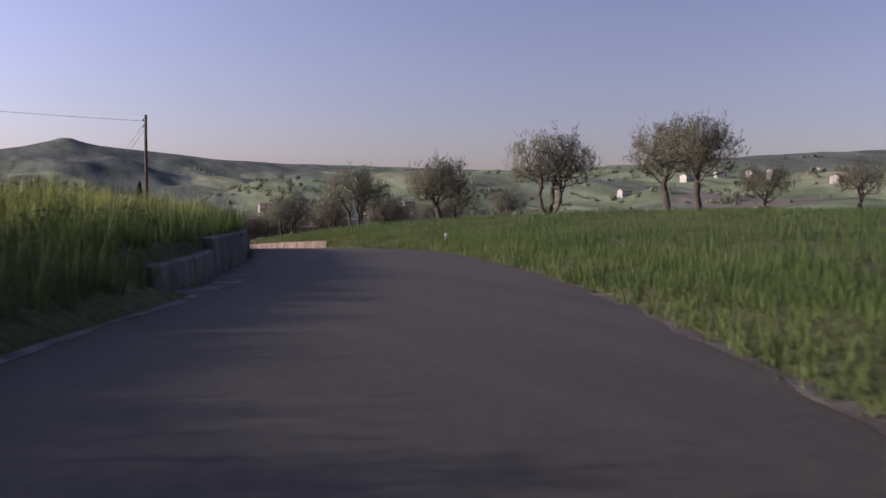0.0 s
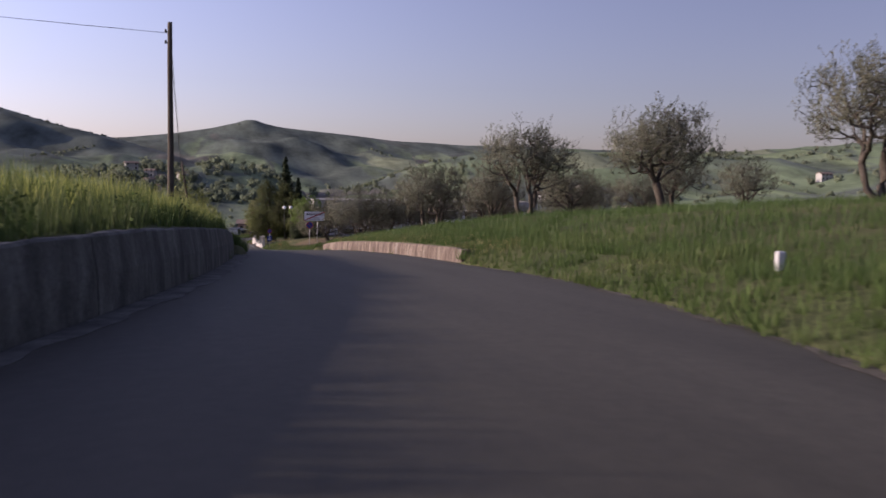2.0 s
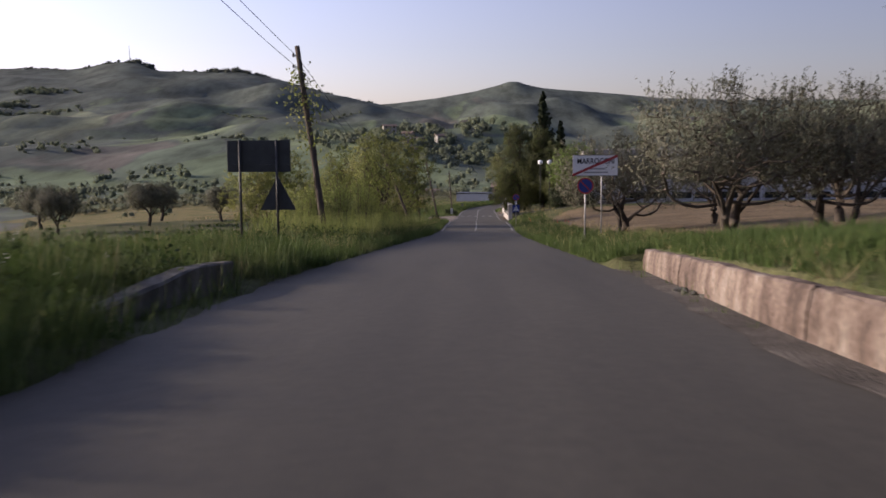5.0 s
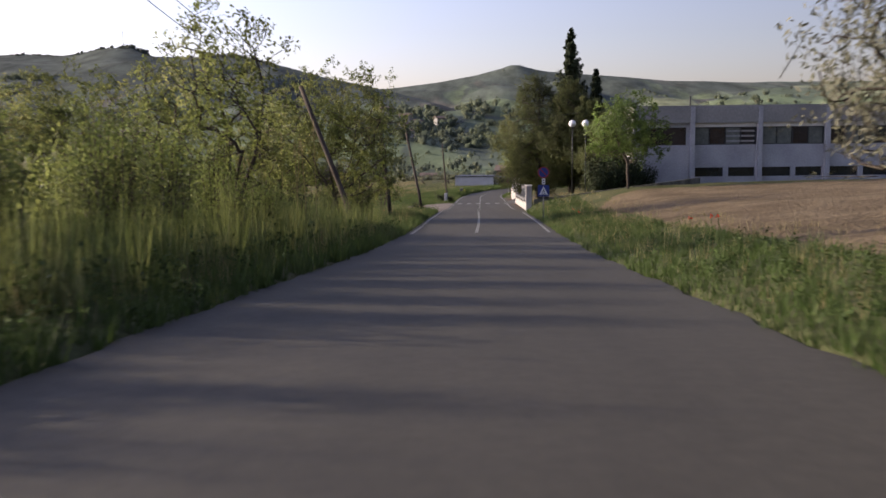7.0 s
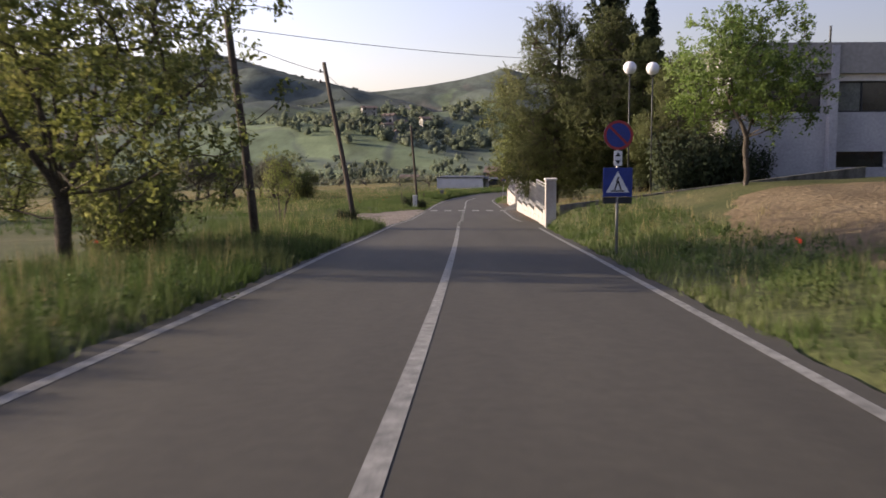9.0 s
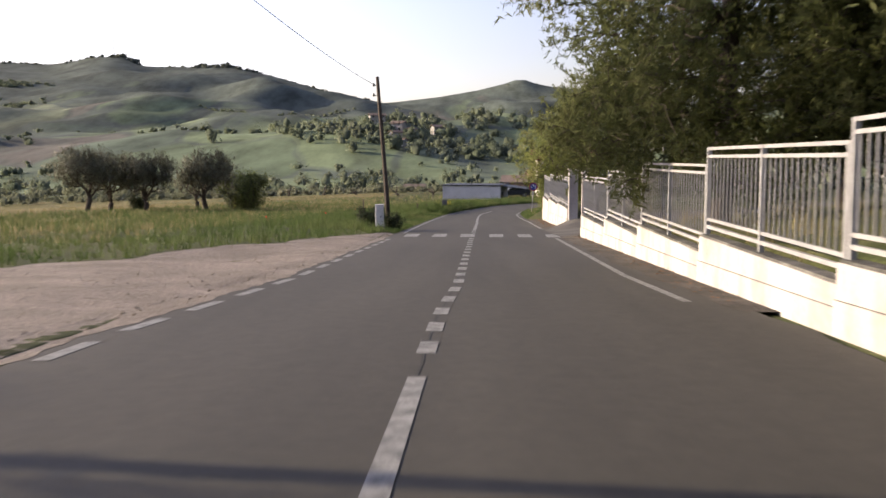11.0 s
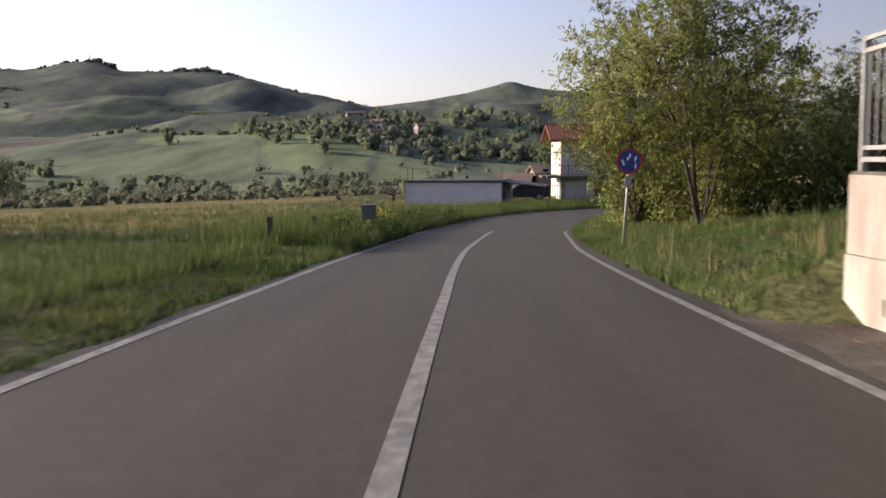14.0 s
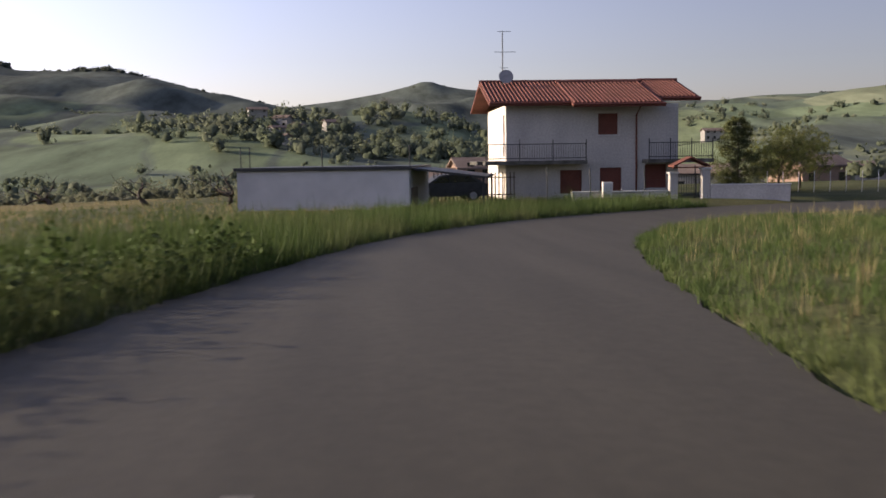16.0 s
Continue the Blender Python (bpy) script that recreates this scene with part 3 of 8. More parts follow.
# ---- ground, road and markings ----
def land_material():
    """Hillsides: small pale-green fields broken by grey-green scrub and hedges."""
    m = bpy.data.materials.new("hillside_fields")
    m.use_nodes = True
    n, l = m.node_tree.nodes, m.node_tree.links
    b = n["Principled BSDF"]
    b.inputs["Roughness"].default_value, b.inputs["Specular IOR Level"].default_value = 0.95, 0.05
    co, warp, add = n.new("ShaderNodeTexCoord"), n.new("ShaderNodeTexNoise"), n.new("ShaderNodeVectorMath")
    lie = n.new("ShaderNodeMapping")               # plots run up and down the slopes
    lie.inputs["Scale"].default_value = (1.0, 0.3, 1.0)
    l.new(co.outputs["Object"], lie.inputs["Vector"])
    warp.inputs["Scale"].default_value, warp.inputs["Detail"].default_value = 0.010, 3
    sc = n.new("ShaderNodeVectorMath")
    sc.operation, sc.inputs[1].default_value = "MULTIPLY", (90, 90, 90)
    l.new(lie.outputs[0], warp.inputs["Vector"])
    l.new(warp.outputs["Color"], sc.inputs[0])
    l.new(lie.outputs[0], add.inputs[0])
    l.new(sc.outputs[0], add.inputs[1])
    vor = n.new("ShaderNodeTexVoronoi")
    vor.inputs["Scale"].default_value = 0.015
    l.new(add.outputs[0], vor.inputs["Vector"])
    fields = n.new("ShaderNodeValToRGB")
    fields.color_ramp.interpolation = "CONSTANT"
    els = fields.color_ramp.elements
    # plot and scrub tones lifted and blued: some distance haze is in these colours
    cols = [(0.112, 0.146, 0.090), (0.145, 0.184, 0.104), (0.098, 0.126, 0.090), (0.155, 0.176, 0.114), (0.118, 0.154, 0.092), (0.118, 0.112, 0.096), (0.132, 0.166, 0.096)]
    while len(els) < len(cols):
        els.new(0.5)
    for i, c in enumerate(cols):
        els[i].position, els[i].color = i / len(cols), (*c, 1)
    sep = n.new("ShaderNodeSeparateColor")
    l.new(vor.outputs["Color"], sep.inputs[0])
    l.new(sep.outputs[0], fields.inputs[0])
    scrub, cover, mix = n.new("ShaderNodeTexNoise"), n.new("ShaderNodeMapRange"), n.new("ShaderNodeMixRGB")
    scrub.inputs["Scale"].default_value, scrub.inputs["Detail"].default_value, scrub.inputs["Roughness"].default_value = 0.0085, 8, 0.6
    cover.inputs["From Min"].default_value, cover.inputs["From Max"].default_value = 0.47, 0.58
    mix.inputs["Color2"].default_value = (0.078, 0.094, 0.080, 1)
    l.new(lie.outputs[0], scrub.inputs["Vector"])
    high, more_by_height, plus = n.new("ShaderNodeSeparateXYZ"), n.new("ShaderNodeMapRange"), n.new("ShaderNodeMath")   # more of the darker tone with height
    more_by_height.inputs["From Min"].default_value, more_by_height.inputs["From Max"].default_value, more_by_height.inputs["To Max"].default_value = 22.0, 62.0, 0.16
    l.new(co.outputs["Object"], high.inputs[0])
    l.new(high.outputs["Z"], more_by_height.inputs["Value"])
    l.new(scrub.outputs["Fac"], plus.inputs[0])
    l.new(more_by_height.outputs[0], plus.inputs[1])
    border, hedge, both = n.new("ShaderNodeTexVoronoi"), n.new("ShaderNodeMapRange"), n.new("ShaderNodeMath")   # hedges along the plots
    border.feature, border.inputs["Scale"].default_value = "DISTANCE_TO_EDGE", 0.015
    hedge.inputs["From Min"].default_value, hedge.inputs["From Max"].default_value = 0.015, 0.06
    hedge.inputs["To Min"].default_value, hedge.inputs["To Max"].default_value = 0.085, 0.0
    both.operation = "ADD"
    l.new(add.outputs[0], border.inputs["Vector"])
    l.new(border.outputs["Distance"], hedge.inputs["Value"])
    l.new(plus.outputs[0], both.inputs[0])
    l.new(hedge.outputs[0], both.inputs[1])
    l.new(both.outputs[0], cover.inputs["Value"])
    l.new(cover.outputs[0], mix.inputs["Fac"])
    l.new(fields.outputs[0], mix.inputs["Color1"])
    spots, mul = n.new("ShaderNodeTexNoise"), n.new("ShaderNodeMapRange")
    spots.inputs["Scale"].default_value, spots.inputs["Detail"].default_value, spots.inputs["Roughness"].default_value = 0.04, 8, 0.68
    mul.inputs["From Min"].default_value, mul.inputs["From Max"].default_value = 0.35, 0.65
    mul.inputs["To Min"].default_value, mul.inputs["To Max"].default_value = 0.58, 1.36
    l.new(lie.outputs[0], spots.inputs["Vector"])
    l.new(spots.outputs["Fac"], mul.inputs["Value"])
    hsv = n.new("ShaderNodeHueSaturation")
    l.new(mix.outputs[0], hsv.inputs["Color"])
    l.new(mul.outputs[0], hsv.inputs["Value"])
    l.new(hsv.outputs[0], b.inputs["Base Color"])
    return m


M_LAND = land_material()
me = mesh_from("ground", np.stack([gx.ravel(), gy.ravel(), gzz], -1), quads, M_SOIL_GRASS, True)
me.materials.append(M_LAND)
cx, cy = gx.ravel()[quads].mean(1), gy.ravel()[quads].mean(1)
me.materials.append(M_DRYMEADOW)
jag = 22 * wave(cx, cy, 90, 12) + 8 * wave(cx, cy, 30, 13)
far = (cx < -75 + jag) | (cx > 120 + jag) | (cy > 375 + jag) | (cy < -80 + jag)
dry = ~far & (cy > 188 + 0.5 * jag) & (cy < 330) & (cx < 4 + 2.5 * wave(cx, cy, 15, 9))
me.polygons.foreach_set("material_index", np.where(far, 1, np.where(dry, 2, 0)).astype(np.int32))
tagged(part("ground", me), "grassy ground falling to a valley and green hills", "ground", kind="structure")


def strip(name, s0, s1, u0, u1, dz, mat, step=0.5, thick=0.0):
    """A band along the road between two offsets (numbers or functions of s)."""
    s = np.linspace(s0, s1, max(2, int((s1 - s0) / step) + 1))
    fa = u0 if callable(u0) else (lambda q: u0)
    fb = u1 if callable(u1) else (lambda q: u1)
    rows = [(at(q, fa(q), dz), at(q, (fa(q) + fb(q)) / 2, dz), at(q, fb(q), dz)) for q in s]
    v = np.array([p for r in rows for p in r])
    k = np.arange(len(s) - 1) * 3
    f = np.concatenate([np.stack([k + j, k + j + 1, k + j + 4, k + j + 3], -1) for j in (0, 1)])
    if thick:
        n = len(v)
        low = v - np.array([0, 0, thick])
        v = np.vstack([v, low])
        e0 = np.stack([k, k + 3, k + 3 + n, k + n], -1)
        e1 = np.stack([k + 2, k + 2 + n, k + 5 + n, k + 5], -1)
        last = 3 * (len(s) - 1)
        caps = np.array([(0, n, n + 1, 1), (1, n + 1, n + 2, 2), (last, last + 1, last + 1 + n, last + n), (last + 1, last + 2, last + 2 + n, last + 1 + n)])
        f = np.concatenate([f, e0, e1, caps])
    return mesh_from(name, v, f, mat)


def edge(k):
    return lambda q: float(np.interp(q, EDGE[:, 0], EDGE[:, k])) + 0.05 * math.sin(q * 1.7 + k) + 0.035 * math.sin(q * 4.3 + 2 * k)


def curve_of(pairs):
    t = np.array(pairs)
    return lambda q: float(np.interp(q, t[:, 0], t[:, 1]))


road_ob = tagged(part("road", strip("road", -45, 383, edge(1), edge(2), 0.0, M_ASPHALT, 0.5, 0.25)), "narrow grey asphalt country road, worn and patched", "road", kind="structure")
LINE_L = curve_of([(141, -2.65), (150, -2.85), (160, -3.1), (180, -3.1), (186, -2.74), (205, -2.72), (220, -2.9), (235, -3.02), (245, -3.18), (258, -3.55)])
LINE_R = curve_of([(141, 2.1), (150, 2.3), (160, 2.5), (176, 2.7), (187, 2.27), (201, 2.3), (211, 2.4), (223, 2.42), (235, 2.07), (245, 1.77), (258, 1.7)])
LINE_C = curve_of([(142, -0.43), (182, -0.37), (185, -0.28), (205, -0.3), (220, -0.3), (233, -0.54), (245, -0.88), (258, -1.02)])


def line(name, s0, s1, mid, wide, label=""):
    part(name, strip(name, s0, s1, lambda q: mid(q) - wide / 2, lambda q: mid(q) + wide / 2, 0.004, M_PAINT, 0.4), road_ob, label)


line("edge_line", 140.8, 177.5, LINE_L, 0.115, "worn white edge line")
line("edge_line", 206.0, 258.4, LINE_L, 0.115, "worn white edge line")
line("edge_line", 141.8, 176, LINE_R, 0.115, "worn white edge line")
line("edge_line", 183.0, 201.6, LINE_R, 0.115, "worn white edge line")
line("edge_line", 211.2, 258.0, LINE_R, 0.115, "worn white edge line")
line("centre_line", 141.8, 178.0, LINE_C, 0.12, "worn white centre line")
line("centre_line", 209.5, 258.0, LINE_C, 0.13, "worn white centre line")
q = 179.0
while q < 209:
    if not 201.5 < q < 205.2:
        line("centre_dash", q, q + 0.62, LINE_C, 0.15)
    q += 1.28
q = 178.5
while q < 201:
    line("edge_dash", q, q + 0.95, LINE_L, 0.13)
    q += 1.62
for u0, u1, v0, v1 in ((-2.46, -2.02, -2.55, -2.09), (-1.57, -1.12, -1.60, -1.17), (-0.67, -0.21, -0.70, -0.22), (0.25, 0.70, 0.27, 0.74), (1.18, 1.62, 1.20, 1.66), (2.07, 2.49, 2.16, 2.60)):
    part("crossing_stripe", strip("crossing_stripe", 202.35, 205.0, lambda q, a=u0, b=v0: a + (b - a) * (q - 202.35) / 2.65, lambda q, a=u1, b=v1: a + (b - a) * (q - 202.35) / 2.65, 0.006, M_PAINT, 0.4), road_ob, "worn white crossing stripe")


def lay(name, label, category, x0, x1, y0, y1, step, mat, keep, lift, kind="structure", rough=0.0):
    """A sheet laid over the ground where keep(s, u) holds."""
    ax, ay = np.meshgrid(np.arange(x0, x1, step), np.arange(y0, y1, step))
    z = ground_height(ax.ravel(), ay.ravel(), False) + (lift(ax.ravel(), ay.ravel()) if callable(lift) else lift)
    if rough:
        z = z + rough * np.random.RandomState(4).uniform(-1, 1, len(z))
    i = np.arange(ax.size).reshape(ax.shape)
    f = np.stack([i[:-1, :-1], i[:-1, 1:], i[1:, 1:], i[1:, :-1]], -1).reshape(-1, 4)
    s, u, _ = road_coords(ax.ravel()[f].mean(1), ay.ravel()[f].mean(1))
    f = f[keep(s, u)]
    used, inv = np.unique(f, return_inverse=True)
    v = np.stack([ax.ravel(), ay.ravel(), z], -1)[used]
    return tagged(part(name, mesh_from(name, v, inv.reshape(f.shape), mat, True)), label, category, kind=kind)


def in_layby(s, u):
    return (u < np.interp(s, [178, 180, 186, 205], [-3.1, -3.1, -2.74, -2.72]) - 0.3 - 0.06 * np.sin(s * 2.3)) & (u > np.interp(s, [177.5, 180, 186, 193, 199, 203, 205.5], [-3.0, -7.0, -8.5, -6.6, -5.0, -4.2, -3.0]) - 0.15 * np.sin(s * 2)) & (s > 177.5) & (s < 205.5)


def layby_lift(x, y):
    s, u, _ = road_coords(x, y)
    e = np.interp(s, [178, 180, 186, 205], [-3.1, -3.1, -2.74, -2.72])
    return 0.014 - 0.016 * np.clip((u - e + 0.72) / 0.28, 0, 1)


def field_rim(s):
    return np.interp(s, [88, 104, 135, 148, 160, 170], [13.6, 5.6, 5.4, 4.7, 4.9, 8.0]) + 0.18 * np.sin(s * 0.9) + 0.1 * np.sin(s * 2.3)


def field_lift(x, y):
    s, u, _ = road_coords(x, y)
    return -0.05 + 0.11 * np.clip((u - field_rim(s)) / 0.9, 0, 1)


lay("ploughed_field", "bare brown ploughed field rising beside the road", "field", 17, 75, 84, 172, 0.45, M_BROWN, lambda s, u: (u > field_rim(s)) & (s < 170) & (s > 88), field_lift, rough=0.028)
lay("gravel_layby", "pale gravel lay-by beside the road", "lay-by", -4, 14.5, 176, 208, 0.12, M_GRAVEL,
    in_layby, layby_lift, rough=0.004)
tagged(part("gravel_edge", strip("gravel_edge", 178.0, 202.6, lambda q: LINE_L(q) - 0.72, lambda q: LINE_L(q) - 0.17 - 0.05 * math.sin(q * 2.3) * math.sin(q * 0.9) - 0.025 * math.sin(q * 9.1), 0.003, M_GRAVEL, 0.1)), "loose gravel spilling onto the asphalt edge", "lay-by", kind="structure")


def pebbles(count, seed):
    """Loose stones strewn over the lay-by."""
    r = np.random.RandomState(seed)
    x, y = r.uniform(-4, 14.5, count), r.uniform(176, 208, count)
    s, u, _ = road_coords(x, y)
    k = in_layby(s, u)
    x, y = x[k], y[k]
    z = ground_height(x, y, False) + 0.014
    base = np.array([[1, 0, 0], [0, 1, 0], [-1, 0, 0], [0, -1, 0], [0, 0, 0.7], [0, 0, -0.6]])
    size = 0.007 + 0.022 * r.uniform(0, 1, len(x)) ** 4
    v = base[None] * (size[:, None, None] * r.uniform(0.6, 1.3, (len(x), 6, 1))) + np.stack([x, y, z], -1)[:, None]
    t = np.array([[0, 1, 4], [1, 2, 4], [2, 3, 4], [3, 0, 4], [1, 0, 5], [2, 1, 5], [3, 2, 5], [0, 3, 5]])
    f = t[None] + 6 * np.arange(len(x))[:, None, None]
    return mesh_from("loose_stones", v.reshape(-1, 3), f.reshape(-1, 3), M_GRAVEL, False)


tagged(part("loose_stones", pebbles(17000, 12)), "small loose stones on the gravel lay-by", "gravel", kind="stuff")
lay("driveway", "grey asphalt driveway opening onto the road", "driveway", 17, 48, 200, 216, 0.25, M_DRIVE,
    lambda s, u: (u > 2.42) & (u < 30) & (s > 203.3 - 0.06 * u) & (s < 210.7 + 0.02 * u), lambda x, y: 0.008 + 0.07 * np.clip((road_coords(x, y)[1] - 2.6) / 1.6, 0, 1))


# joints, cracks and patches in the asphalt
def crack(name, s0, s1, mid, wide, seed, label):
    r = np.random.RandomState(seed)
    ss = np.arange(s0, s1, 0.3)
    j = np.cumsum(r.normal(size=len(ss) + 1) * 0.008)
    j -= np.linspace(0, j[-1], len(j))
    f = lambda q: mid(q) + float(np.interp(q, ss, j[:len(ss)]))
    w = lambda q: wide * (0.6 + 0.4 * math.sin(q * 2.1 + seed) ** 2)
    part(name, strip(name, s0, s1, lambda q: f(q) - w(q) / 2, lambda q: f(q) + w(q) / 2, 0.003, M_JOINT, 0.3), road_ob, label)


crack("asphalt_joint", 178, 209, lambda q: LINE_C(q) - 0.02, 0.022, 3, "dark lengthwise joint")
tagged(part("verge_edge", strip("verge_edge", -8, 52, lambda q: edge(2)(q) - 0.07, lambda q: edge(2)(q) + 0.3 + 0.12 * math.sin(q * 1.9), 0.006, M_DIRT, 0.3)), "dirt and broken edging beside the wheat", "margin", kind="structure")

# ---- plants ----
def leaf_quads(rng, centres, size, long=2.0, up=0.0):
    """One diamond leaf at each centre, turned at random."""
    n = len(centres)
    a = rng.normal(size=(n, 3))
    a[:, 2] += up
    a /= np.linalg.norm(a, axis=1)[:, None]
    b = np.cross(a, rng.normal(size=(n, 3)))
    b /= np.linalg.norm(b, axis=1)[:, None] + 1e-9
    s = size * rng.uniform(0.6, 1.3, (n, 1))
    v = np.stack([centres - a * s * long / 2, centres + b * s / 2, centres + a * s * long / 2, centres - b * s / 2], 1)
    return v.reshape(-1, 3), np.arange(4 * n).reshape(-1, 4)


def leafy(name, v, f, mat, out, part_own=0.45):
    """Leaves as one mesh, each turned outwards and shaded softly by its place in the crown."""
    q = v.reshape(-1, 4, 3)
    n = np.cross(q[:, 1] - q[:, 0], q[:, 2] - q[:, 0])
    n /= np.linalg.norm(n, axis=1)[:, None] + 1e-9
    out = out / (np.linalg.norm(out, axis=1)[:, None] + 1e-9)
    back = (n * out).sum(1) < 0
    f = f.copy()
    f[back] = f[back][:, ::-1]
    n[back] *= -1
    soft_n = n * part_own + out * (1 - part_own)
    soft_n /= np.linalg.norm(soft_n, axis=1)[:, None] + 1e-9
    me = mesh_from(name, v, f, mat, True)
    me.normals_split_custom_set_from_vertices(np.repeat(soft_n, 4, axis=0).tolist())
    return me


def branches(rng, height, spread, trunk_h, radius, forks, levels, lean=0.0, gnarl=0.25, up=0.5):
    """A skeleton of tapered limbs: tubes (points, radii) and the tips."""
    tubes, tips = [], []

    def grow(p, d, length, r, level):
        pts, rad = [p.copy()], [r]
        n = 4 if level else 5
        for k in range(n):
            d = d + rng.normal(size=3) * gnarl * (0.6 if level == 0 else 1) + np.array([0, 0, 0.08 * up])
            d /= np.linalg.norm(d)
            p = p + d * length / n
            pts.append(p.copy())
            rad.append(r * (1 - 0.55 * (k + 1) / n))
        tubes.append((pts, rad, level))
        if level >= levels:
            tips.extend(pts[1:])
            return
        if level >= levels - 1:
            tips.extend(pts[2:])
        for k in range(forks[level]):
            az = rng.uniform(0, 6.283) if level else 6.283 * (k + rng.uniform(-0.3, 0.3)) / forks[level]
            side = np.array([math.cos(az), math.sin(az), 0.0])
            nd = d * (0.5 + 0.5 * up) + side * spread * rng.uniform(0.7, 1.2) + np.array([0, 0, up * 0.3])
            nd /= np.linalg.norm(nd)
            start = pts[-1] if k < 2 or level == 0 else pts[rng.randint(2, len(pts))]
            grow(np.array(start), nd, length * rng.uniform(0.62, 0.95) if level else (height - trunk_h) * rng.uniform(0.42, 0.6), rad[-1] * rng.uniform(0.6, 0.85), level + 1)

    grow(np.array([0.0, 0.0, -0.25]), np.array([lean, 0.3 * lean, 1.0]), trunk_h + 0.25, radius, 0)
    return tubes, np.array(tips)


def wood_arrays(tubes, thin=0.012):
    vs, fs, base = [], [], 0
    for pts, rad, level in tubes:
        if rad[0] < thin:
            continue
        sides = (9, 7, 5, 4, 3, 3)[min(level, 5)]
        p = np.array(pts)
        d = np.gradient(p, axis=0)
        d /= np.linalg.norm(d, axis=1)[:, None] + 1e-9
        ref = np.where(np.abs(d[:, 2:]) > 0.9, np.array([[1.0, 0, 0]]), np.array([[0, 0, 1.0]]))
        a = np.cross(d, ref)
        a /= np.linalg.norm(a, axis=1)[:, None] + 1e-9
        b = np.cross(d, a)
        ang = np.arange(sides) * 6.28319 / sides
        ring = p[:, None] + np.array(rad)[:, None, None] * (a[:, None] * np.cos(ang)[None, :, None] + b[:, None] * np.sin(ang)[None, :, None])
        vs.append(ring.reshape(-1, 3))
        n = len(p)
        i = base + np.arange(n * sides).reshape(n, sides)
        j = np.roll(i, -1, axis=1)
        fs.append(np.stack([i[:-1], j[:-1], j[1:], i[1:]], -1).reshape(-1, 4))
        base += n * sides
    return np.vstack(vs), np.vstack(fs)


def grown(rng, stems, lobes, count, step=0.35, lift=0.25, crook=0.12, inner=0.25):
    """A skeleton that grows from the stems to points scattered in the lobes (x, y, z, radius): tubes, tips and their directions."""
    pos, par = [], []
    for pts in stems:
        for k, q in enumerate(pts):
            pos.append(np.array(q, float))
            par.append(-1 if k == 0 else len(pos) - 2)
    chains = []
    done = 0
    for pts in stems:
        chains.append(list(range(done, done + len(pts))))
        done += len(pts)
    lb = np.array(lobes, float)
    w = lb[:, 3] ** 2
    k = rng.choice(len(lb), count, p=w / w.sum())
    d = rng.normal(size=(count, 3))
    d *= (rng.uniform(inner, 1, count) ** 0.5 / np.linalg.norm(d, axis=1))[:, None]
    aims = lb[k, :3] + d * lb[k, 3:4]
    root = np.mean([pts[-1] for pts in stems], axis=0)
    limbs = lb[1::2, :3] if len(lb) < 40 else lb[:0, :3]      # main limbs rise to every second lobe
    limbs = limbs[np.argsort(-limbs[:, 2])]
    ends = [c[-1] for c in chains]
    for a in limbs:
        j = min(ends, key=lambda i: np.linalg.norm((pos[i] - a)[:2]))
        span = a - pos[j]
        n = max(3, int(np.linalg.norm(span) / step))
        chain, last = [j], j
        wob = rng.normal(size=3) * 0.10 * np.linalg.norm(span)
        for i in range(1, n + 1):
            t = i / n
            flat = np.array([t ** 1.25, t ** 1.25, t ** 0.85])
            pos.append(pos[j] + span * flat + wob * math.sin(3.14 * t) + rng.normal(size=3) * 0.03)
            par.append(last)
            last = len(pos) - 1
            chain.append(last)
        chains.append(chain)
    aims = aims[np.argsort(np.linalg.norm(aims - root, axis=1))]
    tips, dirs = [], []
    for a in aims:
        p = np.array(pos)
        gap = a - p
        far = np.linalg.norm(gap, axis=1) + 0.9 * np.clip(-gap[:, 2], 0, None)
        j = int(np.argmin(far))
        n = max(2, int(np.linalg.norm(a - pos[j]) / step))
        chain, last = [j], j
        span = a - pos[j]
        bow = np.array([0, 0, lift]) * np.linalg.norm(span) + rng.normal(size=3) * crook * np.linalg.norm(span)
        for i in range(1, n + 1):
            t = i / n
            q = pos[j] + span * t + bow * (-t * (1 - t)) + rng.normal(size=3) * 0.02
            pos.append(q)
            par.append(last)
            last = len(pos) - 1
            chain.append(last)
        chains.append(chain)
        tips.append(pos[last])
        dirs.append((pos[last] - pos[chain[-2]]) / (np.linalg.norm(pos[last] - pos[chain[-2]]) + 1e-9))
    load = np.zeros(len(pos))
    for c in chains:
        load[c[-1]] += 1
    for i in range(len(pos) - 1, -1, -1):
        if par[i] >= 0:
            load[par[i]] += load[i]
    return pos, chains, load, np.array(tips), np.array(dirs)


